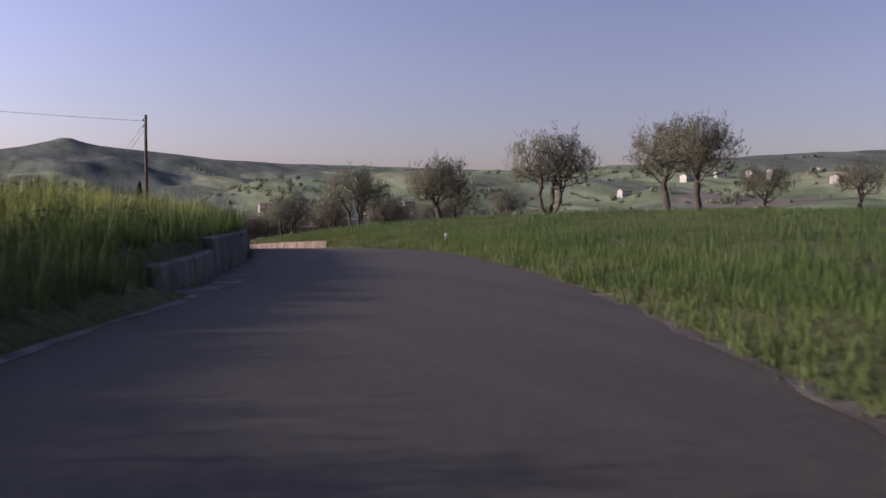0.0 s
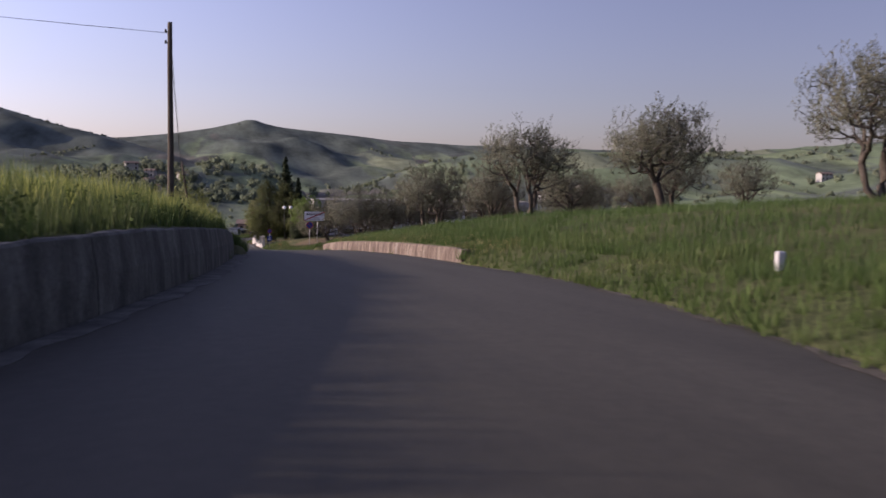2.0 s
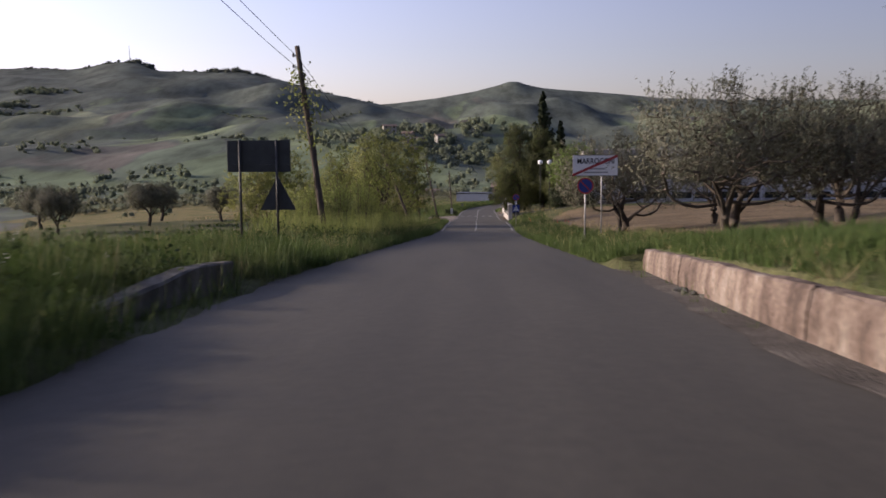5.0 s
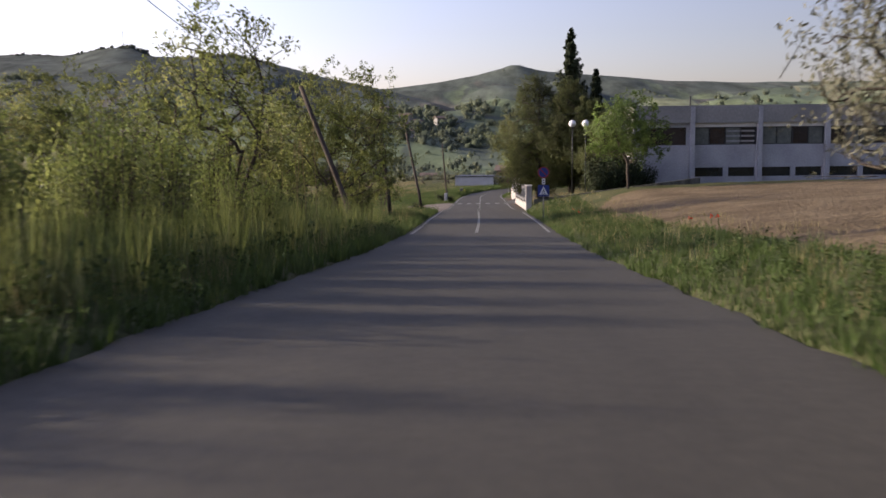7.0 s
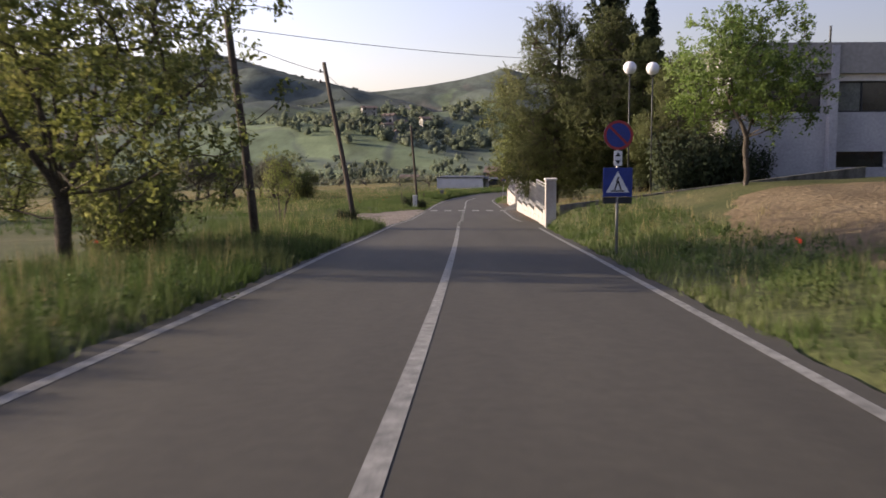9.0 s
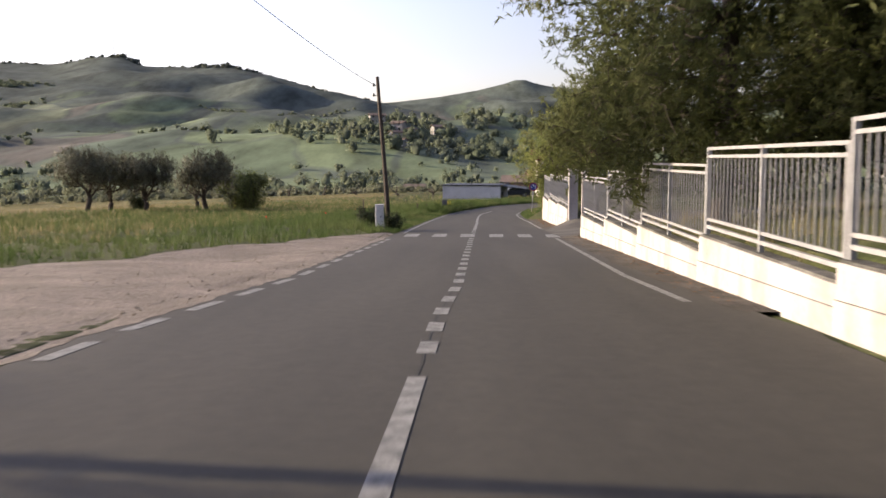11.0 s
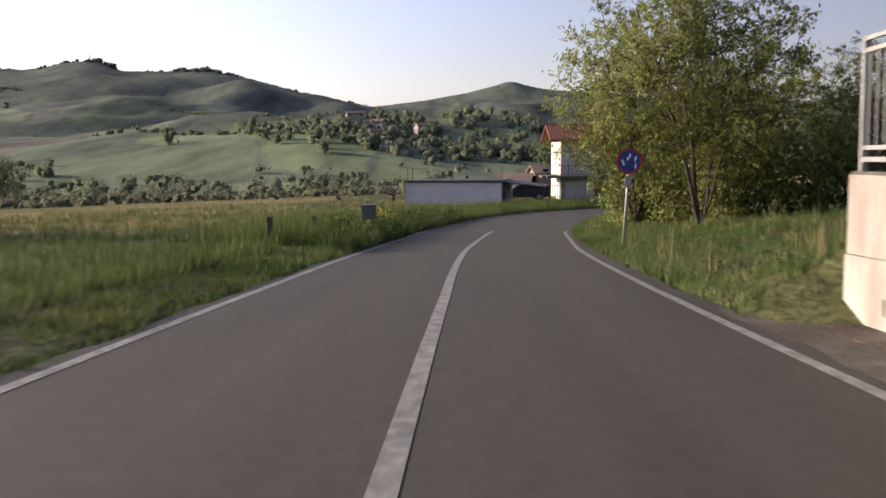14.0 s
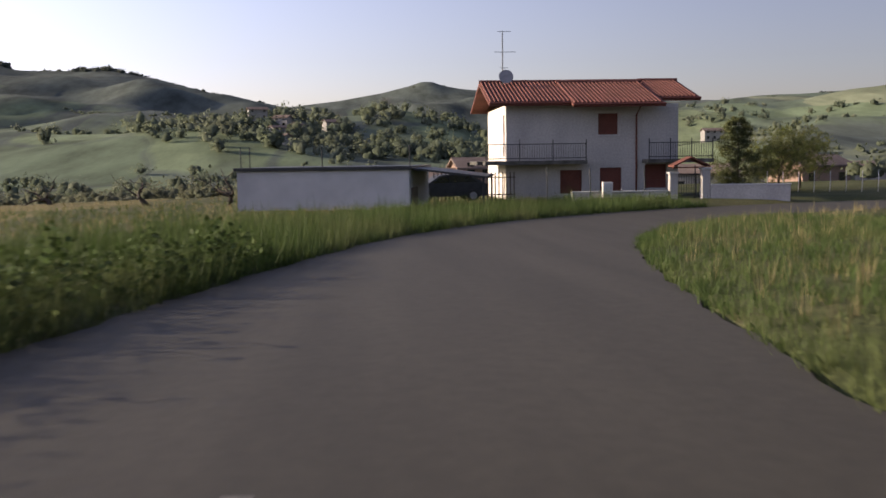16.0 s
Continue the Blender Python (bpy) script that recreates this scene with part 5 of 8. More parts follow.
pillar(176.4, 3.15, 0.4, 0.5, 1.6, "white gate pillar by the school wall")


# ---- poles, wires, signs ----
def pole(name, label, base, top, r0, r1, mat, kind="pole", parts=()):
    b = Vector(base)
    ob = empty(name, Matrix.Translation(b), label, kind, "roadside poles")
    d = Vector(top) - b
    pts = [d * t + Vector((0.02 * math.sin(5 * t), 0.02 * math.cos(4 * t) - 0.02, 0)) for t in (-0.03, 0.2, 0.4, 0.6, 0.8, 1.0)]
    part("shaft", Shape().tube(pts, [r0 + (r1 - r0) * t for t in (0, 0.2, 0.4, 0.6, 0.8, 1.0)], 10).mesh("shaft", mat, True), ob)
    return ob, Vector(top)


def on_ground(x, y):
    return Vector((x, y, gz(x, y)))


POLE_A, top_a = pole("utility_pole", "tall slim wooden utility pole on a grassy bank", on_ground(8.33, 64.0), (8.35, 64.0, 6.6), 0.125, 0.085, M_WOODPOLE)
POLE_B, top_b = pole("utility_pole", "leaning dark wooden utility pole", on_ground(9.1, 108.7), (8.1, 109.6, 2.1), 0.125, 0.09, M_WOODPOLE)
POLE_C, top_c = pole("utility_pole", "strongly leaning dark wooden utility pole", on_ground(10.6, 140.9), (8.5, 142.4, -2.2), 0.105, 0.08, M_WOODPOLE)
POLE_D, top_d = pole("utility_pole", "leaning dark wooden utility pole in a grass clump", on_ground(11.5, 174.2), (10.25, 175.7, -3.3), 0.105, 0.075, M_WOODPOLE)
POLE_E, top_e = pole("utility_pole", "slightly leaning wooden utility pole by a meadow", on_ground(12.55, 209.4), (12.15, 209.4, -5.4), 0.10, 0.068, M_WOODPOLE)
POLE_F, top_f = pole("utility_pole", "leaning wooden utility pole behind a leafy tree", on_ground(10.2, 162.0), (9.6, 162.1, -3.0), 0.12, 0.09, M_WOODPOLE)
for ob, t in ((POLE_F, top_f), (POLE_A, top_a), (POLE_B, top_b), (POLE_D, top_d), (POLE_E, top_e), (POLE_C, top_c)):
    c = t - ob.location
    sh = Shape()
    for k in (0.35, 0.75):
        sh.tube([c + Vector((-0.17, 0, -k)), c + Vector((0.02, 0, -k))], 0.018, 6)
        sh.tube([c + Vector((-0.17, 0, -k - 0.04)), c + Vector((-0.17, 0, -k + 0.03)), c + Vector((-0.17, 0, -k + 0.1))], [0.035, 0.045, 0.02], 8)
    part("insulator", sh.mesh("insulator", M_DARKMETAL), ob, "dark insulators on short arms")


def wire(name, a, b, sag, r=0.01, label="thin dark overhead cable between poles"):
    a, b = Vector(a), Vector(b)
    pts = [a.lerp(b, t) - Vector((0, 0, 4 * sag * t * (1 - t))) for t in np.linspace(0, 1, 17)]
    return tagged(part(name, Shape().tube(pts, r, 5).mesh(name, M_CABLE, True)), label, "cable", "overhead cables")


hang = Vector((0, 0, -0.4))
low = Vector((0, 0, -0.8))
wire("cable", top_a + hang, top_b + hang, 0.35)
wire("cable", top_a + low, top_b + low, 0.45)
wire("cable", top_a + hang, (-32, 48.5, 7.6), 0.5)
wire("cable", top_b + hang, top_c + hang, 0.35)
wire("cable", top_b + low, top_c + low, 0.45)
wire("cable", top_c + hang, top_d + hang, 0.4)
wire("cable", top_d + hang, top_e + hang, 0.4)
wire("guy_wire", top_e + hang, on_ground(12.0, 214.6), 0.02, 0.0065, "thin steel guy wire from pole to meadow")
wire("cable", top_f + hang, (24.0, 184.0, -2.6), 0.3)
wire("cable", top_c + low, top_f + low, 0.35)


def post_mesh(h, r=0.03):
    return Shape().tube([(0, 0, -0.3), (0, 0, h * 0.5), (0, 0, h)], r, 10).mesh("post", M_METAL, True)


def disc(r, y0, y1, mat, name="disc", n=28, inner=0.0):
    sh = Shape()
    if not inner:
        sh.prism([(r * math.cos(6.28319 * k / n), r * math.sin(6.28319 * k / n)) for k in range(n)], "y", y0, y1)
    else:
        bm = sh.bm
        ring = [[bm.verts.new((q * math.cos(6.28319 * k / n), yy, q * math.sin(6.28319 * k / n))) for k in range(n)] for q, yy in ((r, y0), (r, y1), (inner, y1), (inner, y0))]
        for a, b in zip(ring, ring[1:] + ring[:1]):
            for k in range(n):
                bm.faces.new((a[k], a[(k + 1) % n], b[(k + 1) % n], b[k]))
    return sh.mesh(name, mat)


def no_parking(ob, z, r, bands=True):
    """The round face: blue with a red rim and slash, facing -y."""
    d = part("disc", disc(r, -0.012, 0.0, M_SIGN_BLUE), ob, "blue no-parking disc with red rim", Matrix.Translation((0, -0.035, z)))
    part("rim", disc(r, -0.004, 0.0, M_SIGN_RED, "rim", inner=r * 0.82), d, m=Matrix.Translation((0, -0.014, 0)))
    if bands:
        part("slash", Shape().box(-r * 0.84, r * 0.84, -0.004, 0, -r * 0.08, r * 0.08).mesh("slash", M_SIGN_RED), d, m=Matrix.Translation((0, -0.0135, 0)) @ Matrix.Rotation(radians(45), 4, "Y"))
    part("bracket", Shape().box(-0.05, 0.05, 0.0, 0.03, -0.04, 0.04).mesh("bracket", M_METAL), d)
    return d


def facing(p, s, extra=0.0):
    return Matrix.Translation(p) @ Matrix.Rotation(-heading(s) + radians(extra), 4, "Z")


def words(name, text, size, mat, parent, m, label, thick=0.003, wide=1.0):
    cu = bpy.data.curves.new(name, "FONT")
    cu.body, cu.size, cu.extrude, cu.align_x, cu.align_y = text, size, thick, "CENTER", "CENTER"
    cu.offset = size * 0.018
    tmp = bpy.data.objects.new(name, cu)
    scene.collection.objects.link(tmp)
    bpy.context.view_layer.update()
    me = bpy.data.meshes.new_from_object(tmp.evaluated_get(bpy.context.evaluated_depsgraph_get()))
    bpy.data.objects.remove(tmp)
    me.materials.clear()
    me.materials.append(mat)
    return part(name, me, parent, label, m @ Matrix.Rotation(radians(90), 4, "X") @ Matrix.Diagonal((wide, 1, 1, 1)))


# the back of a large direction board with a warning triangle under it
p = ground_at(99.5, -5.35)
board = empty("direction_board", facing(p, 100), "dark back of a large road sign on two posts", "road sign")
zb = -1.36 - p.z
for x in (-0.5, 0.5):
    part("post", Shape().tube([(0, 0, -0.3), (0, 0, zb / 2), (0, 0, zb + 0.02)], 0.033, 10).mesh("post", M_DARKMETAL, True), board, "dark steel post", Matrix.Translation((x * 0.92, -0.06, 0)))
part("panel", Shape().box(-0.79, 0.79, 0, 0.03, zb - 0.78, zb, 0.008).mesh("panel", M_DARKMETAL), board, "dark grey sign back")
part("rail", Shape().box(-0.77, 0.77, -0.03, -0.001, zb - 0.25, zb - 0.21).mesh("rail", M_DARKMETAL), board)
part("rail", Shape().box(-0.77, 0.77, -0.03, -0.001, zb - 0.63, zb - 0.59).mesh("rail", M_DARKMETAL), board)
tri = part("warning_triangle", Shape().prism([(-0.45, zb - 1.72), (0.45, zb - 1.72), (0.03, zb - 0.93), (-0.03, zb - 0.93)], "y", 0.0, 0.02).mesh("warning_triangle", M_DARKMETAL), board, "dark back of a triangular sign", Matrix.Translation((0.46, 0, 0)))

# end-of-village sign with a no-parking disc
p = on_ground(19.3, 111.7)
town = empty("village_end_sign", facing(p, 109, 4), "white village sign with red slash and black lettering", "road sign")
zt = -1.95 - p.z
part("post", post_mesh(zt - 0.0, 0.03), town, "steel post", Matrix.Translation((0.27, 0.05, 0)))
plate = part("plate", Shape().box(-0.9, 0.9, -0.012, 0.012, zt - 0.82, zt, 0.006).mesh("plate", M_SIGN_WHITE), town, "white plate with dark rim")
for x0, x1, z0, z1 in ((-0.9, 0.9, zt - 0.02, zt), (-0.9, 0.9, zt - 0.82, zt - 0.80), (-0.9, -0.88, zt - 0.80, zt - 0.02), (0.88, 0.9, zt - 0.80, zt - 0.02)):
    part("rim", Shape().box(x0, x1, -0.017, -0.0135, z0, z1).mesh("rim", M_BLACK), plate)
words("lettering", "MARROCCHI", 0.30, M_BLACK, plate, Matrix.Translation((0.02, -0.017, zt - 0.25)), "black lettering", wide=0.84)
for x0, x1, z in ((-0.2, 0.4, 0.53), (-0.45, 0.5, 0.67)):
    part("small_print", Shape().box(x0, x1, -0.017, -0.0135, zt - z - 0.04, zt - z + 0.02).mesh("small_print", M_METAL), plate, "grey bars of small print")
part("slash", Shape().box(-0.96, 0.96, -0.021, -0.0185, -0.05, 0.05).mesh("slash", M_SIGN_RED), plate, "red slash", Matrix.Translation((0, 0, zt - 0.41)) @ Matrix.Rotation(radians(-23), 4, "Y"))
p = ground_at(111.5, 4.0)
np1 = empty("no_parking_sign", facing(p, 111), "blue and red no-parking disc on a steel post", "road sign", "no-parking signs")
z1 = -3.05 - p.z
part("post", post_mesh(z1 + 0.15), np1, "steel post")
no_parking(np1, z1, 0.3)

# no-parking disc over a pedestrian-crossing sign
p = ground_at(159.3, 3.0)
np2 = empty("crossing_sign", facing(p, 159), "no-parking disc above a blue pedestrian-crossing sign", "road sign")
z2 = -6.15 - p.z
part("post", post_mesh(z2 + 0.2), np2, "steel post")
no_parking(np2, z2, 0.30)
small = part("arrow_plate", Shape().box(-0.085, 0.085, -0.047, -0.035, z2 - 0.62, z2 - 0.32, 0.004).mesh("arrow_plate", M_SIGN_WHITE), np2, "small white arrow plate")
for sgn in (1, -1):
    part("arrow", Shape().prism([(-0.05, 0.04), (0.05, 0.04), (0.05, 0.05), (0.0, 0.12), (-0.05, 0.05)], "y", -0.004, 0).mesh("arrow", M_BLACK), small, m=Matrix.Translation((0, -0.048, z2 - 0.47)) @ Matrix.Rotation(0 if sgn > 0 else math.pi, 4, "Y"))
blue = part("square_plate", Shape().box(-0.30, 0.30, -0.047, -0.035, z2 - 1.26, z2 - 0.66, 0.006).mesh("square_plate", M_SIGN_BLUE), np2, "blue square plate")
tri = part("triangle", Shape().prism([(-0.235, z2 - 1.17), (0.235, z2 - 1.17), (0.0, z2 - 0.73)], "y", -0.052, -0.049).mesh("triangle", M_SIGN_WHITE), blue, "white triangle")
for a, b, w in (((-0.14, 0.03), (0.14, 0.03), 0.025), ((-0.06, 0.05), (0.0, 0.24), 0.03), ((0.07, 0.05), (0.01, 0.24), 0.03), ((-0.02, 0.22), (0.02, 0.32), 0.035)):
    (ax, az), (bx, bz) = a, b
    ln = math.hypot(bx - ax, bz - az)
    part("mark", Shape().box(0, ln, -0.003, 0, -w / 2, w / 2).mesh("mark", M_BLACK), blue, m=Matrix.Translation((ax, -0.053, z2 - 1.17 + az)) @ Matrix.Rotation(-math.atan2(bz - az, bx - ax), 4, "Y"))
part("lower_panel", Shape().box(-0.30, 0.30, -0.02, -0.005, z2 - 1.40, z2 - 1.27, 0.004).mesh("lower_panel", M_DARKMETAL), np2, "grey lower panel")

# battered no-parking sign near the bend
p = on_ground(20.55, 242.6)
np3 = empty("no_parking_sign", facing(p, 247, -3) @ Matrix.Rotation(radians(3.5), 4, "Y"), "battered no-parking disc sprayed with blue on a leaning post", "road sign", "no-parking signs")
z3 = -11.1 - p.z
part("post", post_mesh(z3 + 0.1), np3, "steel post")
d3 = no_parking(np3, z3, 0.31, False)
rng = np.random.RandomState(9)
for k in range(9):
    x, z, w, h = rng.uniform(-0.17, 0.17), rng.uniform(-0.14, 0.14), rng.uniform(0.02, 0.05), rng.uniform(0.05, 0.11)
    part("spray_mark", Shape().box(x - w / 2, x + w / 2, -0.0165, -0.014, z - h / 2, z + h / 2).mesh("spray_mark", M_SIGN_WHITE), d3, "pale sprayed marks")
part("arrow_plate", Shape().box(-0.08, 0.08, -0.047, -0.035, z3 - 0.64, z3 - 0.36, 0.004).mesh("arrow_plate", M_METAL), np3, "small grey plate")

# meter boxes and marker posts in the verge
def cabinet(s, u, w, d, h, label, mat):
    p = ground_at(s, u)
    ob = empty("utility_cabinet", facing(p, s), label, "utility box", "utility cabinets")
    part("plinth", Shape().box(-w / 2 - 0.03, w / 2 + 0.03, -d / 2 - 0.03, d / 2 + 0.03, -0.3, 0.1, 0.01).mesh("plinth", M_CONCRETE), ob)
    part("body", Shape().box(-w / 2, w / 2, -d / 2, d / 2, 0.1, h, 0.012).mesh("body", mat), ob)
    part("lid", Shape().box(-w / 2 - 0.02, w / 2 + 0.02, -d / 2 - 0.02, d / 2 + 0.02, h + 0.001, h + 0.05, 0.012).mesh("lid", mat), ob)
    part("door", Shape().box(-w / 2 + 0.04, w / 2 - 0.04, -d / 2 - 0.012, -d / 2 - 0.001, 0.16, h - 0.05, 0.004).mesh("door", mat), ob)
    part("lock", Shape().box(w / 2 - 0.1, w / 2 - 0.07, -d / 2 - 0.022, -d / 2 - 0.013, h * 0.5, h * 0.5 + 0.07).mesh("lock", M_DARKMETAL), ob)


cabinet(207.6, -3.78, 0.30, 0.26, 0.86, "pale grey utility cabinet on a concrete base", M_GREYWALL)
cabinet(250.2, -4.27, 0.40, 0.34, 0.92, "dark grey utility cabinet in tall grass", M_BOXGREY)
for s, u, h in ((244.6, -5.7, 0.62), (248.4, -5.5, 0.55)):
    p = ground_at(s, u)
    ob = empty("marker_post", facing(p, s), "short dark wooden stake in the grass", "post", "marker posts")
    part("stake", Shape().prism([(-0.06, -0.05), (0.06, -0.05), (0.055, 0.05), (-0.055, 0.05)], "z", -0.3, h).mesh("stake", M_WOODPOLE), ob)
p = ground_at(214, -5.2)
stake = empty("wooden_stake", facing(p, 214), "thin wooden stake in the meadow", "post")
part("stake", Shape().tube([(0, 0, -0.2), (0.02, 0, 0.5), (0.0, 0, 1.05)], [0.03, 0.028, 0.025], 6).mesh("stake", M_WOODPOLE, True), stake)
p = on_ground(17.79, 38.9)
tagged(part("boundary_stone", Shape().box(-0.07, 0.07, -0.05, 0.05, -0.2, 0.3, 0.025).mesh("boundary_stone", M_GREYWALL), m=Matrix.Translation(p)), "small white boundary stone in the wheat", "stone")
pole("thin_post", "thin dark post in a field", on_ground(0.3, 98.5), (0.0, 98.6, gz(0.3, 98.5) + 2.1), 0.05, 0.04, M_WOODPOLE, "post")
pole("thin_post", "thin leaning post on the bank", on_ground(4.8, 66), (4.5, 66, gz(4.8, 66) + 1.7), 0.04, 0.03, M_WOODPOLE, "post")

# ---- buildings ----
def wall_with_holes(x0, x1, z0, z1, holes, y0, y1, mat, name="wall"):
    """A wall slab in the x-z plane with rectangular openings (x0, x1, z0, z1)."""
    xs_ = sorted({x0, x1, *[h[0] for h in holes], *[h[1] for h in holes]})
    zs_ = sorted({z0, z1, *[h[2] for h in holes], *[h[3] for h in holes]})
    sh = Shape()
    for a, b in zip(xs_, xs_[1:]):
        for c, d in zip(zs_, zs_[1:]):
            if not any(h[0] <= (a + b) / 2 <= h[1] and h[2] <= (c + d) / 2 <= h[3] for h in holes):
                sh.box(a, b, y0, y1, c, d)
    bmesh.ops.remove_doubles(sh.bm, verts=sh.bm.verts, dist=1e-4)
    return sh.mesh(name, mat)


# school: two low storeys, ribbon windows between pilasters, flat concrete parapet
SX0, SX1, SY, SBASE, SROOF = 27.2, 64.0, 179.6, -7.9, -2.3
school = empty("school_building", Matrix.Translation((0, SY, 0)), "long grey-white school with ribbon windows and flat roof", "building")
wz0, wz1 = SROOF - 2.93, SROOF - 1.62
bays = [31.5 + 5.0 * k for k in range(0, 7)]
holes = [(b + 0.2, b + 4.85, wz0, wz1) for b in bays[:-1]] + [(27.7, 31.1, wz0, wz1)]
lowh = [(b + 0.3, b + 4.75, SROOF - 5.3, SROOF - 4.62) for b in bays[:-1]]
part("front_wall", wall_with_holes(SX0, SX1, SBASE - 1.0, SROOF - 1.3, holes + lowh, 0, 0.3, M_SCHOOLWALL), school, "dull white front wall")
part("parapet", Shape().box(SX0 - 0.1, SX1 + 0.1, -0.35, 12, SROOF - 1.3, SROOF).mesh("parapet", M_FARWALL), school, "grey concrete roof parapet")
part("back_block", Shape().box(SX0, SX1, 3.0, 12, SBASE - 1, SROOF - 1.32).mesh("back_block", M_SCHOOLWALL), school)
part("end_wall", Shape().box(SX0, SX0 + 0.3, 0.301, 3.0, SBASE - 1, SROOF - 1.32).mesh("end_wall", M_SCHOOLWALL), school)
for b in bays:
    part("pilaster", Shape().box(b - 0.17, b + 0.17, -0.42, -0.002, SBASE - 1, SROOF - 0.12).mesh("pilaster", M_SCHOOLWALL), school, "pale concrete pilaster")
part("window", Shape().box(27.7, 31.1, 0.14, 0.16, wz0, wz1).mesh("window", M_GLASSDARK), school, "dark ribbon window")
for k, b in enumerate(bays[:-1]):
    w = part("window", Shape().box(b + 0.2, b + 4.85, 0.14, 0.16, wz0, wz1).mesh("window", M_GLASSDARK), school, "dark ribbon window")
    for x in (b + 0.2, b + 1.33, b + 2.5, b + 3.65, b + 4.79):
        part("frame", Shape().box(x, x + 0.06, 0.08, 0.138, wz0, wz1).mesh("frame", M_DARKMETAL), w)
    if k % 3 == 0:
        for z in (wz0 + 0.2, wz0 + 0.58, wz0 + 0.95):
            part("blind", Shape().box(b + 2.6, b + 4.7, 0.1, 0.135, z, z + 0.13).mesh("blind", M_METAL), w, "grey blind")
    for j, x in enumerate((b + 0.26, b + 1.39, b + 2.56, b + 3.71)):
        if (k * 7 + j * 3) % 5 < 3:
            part("curtain", Shape().box(x + 0.02, x + 1.04, 0.130, 0.1385, wz0 + 0.03, wz1 - 0.03).mesh("curtain", M_CURTAIN), w, "drawn grey curtain")
    for z in (wz0, wz1 - 0.06):
        part("frame", Shape().box(b + 0.2, b + 4.85, 0.08, 0.138, z, z + 0.06).mesh("frame", M_DARKMETAL), w)
    part("column", Shape().box(b + 2.4, b + 2.75, -0.1, 0.13, SROOF - 5.4, SROOF - 4.6).mesh("column", M_SCHOOLWALL), school, "pale column between low openings")
    part("floor_band", Shape().box(b + 0.18, b + 4.8, -0.06, -0.002, SROOF - 1.6, SROOF - 1.301).mesh("floor_band", M_WHITEWALL), school, "pale lintel band")
    part("lower_window", Shape().box(b + 0.3, b + 4.75, 0.14, 0.16, SROOF - 5.3, SROOF - 4.62).mesh("lower_window", M_GLASSDARK), school)
part("vent_pipe", Shape().tube([(31.3, -0.2, SROOF), (31.3, -0.2, SROOF + 0.7)], 0.05, 8).mesh("vent_pipe", M_DARKMETAL), school)
for x, y in ((22.2, 175.9), (23.2, 176.4)):
    g = on_ground(x, y)
    lamp = empty("globe_lamp", Matrix.Translation(g), "white opal globe lamp on a slim post", "street lamp", "globe lamps")
    hgt = -3.55 - g.z
    part("post", Shape().tube([(0, 0, -0.3), (0, 0, hgt / 2), (0, 0, hgt - 0.22)], [0.035, 0.03, 0.028], 8).mesh("post", M_DARKMETAL, True), lamp)
    bm = bmesh.new()
    bmesh.ops.create_uvsphere(bm, u_segments=20, v_segments=14, radius=0.26)
    me = bpy.data.meshes.new("globe")
    bm.to_mesh(me)
    bm.free()
    me.materials.append(M_GLOBE)
    me.polygons.foreach_set("use_smooth", np.full(len(me.polygons), True))
    part("globe", me, lamp, "white globe", Matrix.Translation((0, 0, hgt)))
    part("collar", Shape().tube([(0, 0, hgt - 0.33), (0, 0, hgt - 0.22)], [0.07, 0.11], 10).mesh("collar", M_DARKMETAL), lamp)
# school yard wall
yard = empty("yard_wall", Matrix.Translation(at(176, 3.4)), "low grey wall of the school yard", "wall")
a, b = at(176.2, 3.5), Vector((31.0, 174.6, 0))
for k in range(6):
    q0, q1 = a.lerp(b, k / 6), a.lerp(b, (k + 1) / 6)
    d = q1 - q0
    za, zb2 = (gz(a.x, a.y) * (1 - t) + gz(b.x, b.y) * t + 0.42 for t in (k / 6, (k + 1) / 6))
    run = math.hypot(d.x, d.y) - 0.01
    part("panel", Shape().prism([(0, -1.6), (run, zb2 - za - 1.6), (run, zb2 - za), (0, 0)], "y", -0.1, 0.1).mesh("panel", M_CONCRETE), yard,
         m=Matrix.Translation(Vector((q0.x, q0.y, za)) - at(176, 3.4)) @ Matrix.Rotation(math.atan2(d.y, d.x), 4, "Z"))

# flat-roofed white outbuilding
ob = empty("outbuilding", Matrix.Translation((19.9, 293.4, -12.9)) @ Matrix.Rotation(radians(-11), 4, "Z"), "long low grey-white outbuilding with flat dark roof edge", "building")
part("wall", Shape().box(-7.5, 0, 0, 6, -4.0, -0.12).mesh("wall", M_SHEDWALL), ob, "pale grey rendered wall")
part("roof", Shape().box(-7.62, 0.12, -0.12, 6.1, -0.118, 0.03, 0.01).mesh("roof", M_DARKMETAL), ob, "dark flat roof edge")
part("side_door", Shape().box(0.002, 0.05, 0.5, 2.2, -3.5, -0.9).mesh("side_door", M_DARKMETAL), ob)
part("lean_to_roof", Shape().prism([(0.02, -0.05), (3.2, -0.45), (3.2, -0.53), (0.02, -0.13)], "y", 0.4, 5.5).mesh("lean_to_roof", M_DARKMETAL), ob, "dark lean-to roof")
for x, y in ((3.1, 0.5), (3.1, 5.3)):
    part("post", Shape().tube([(x, y, -4), (x, y, -0.5)], 0.05, 6).mesh("post", M_DARKMETAL), ob)
for x in (-7.4, -7.0, -3.8, 0.0):
    part("roof_rod", Shape().tube([(x, 0.3, 0), (x, 0.3, 0.9)], 0.025, 6).mesh("roof_rod", M_DARKMETAL), ob, "thin dark steel rod")

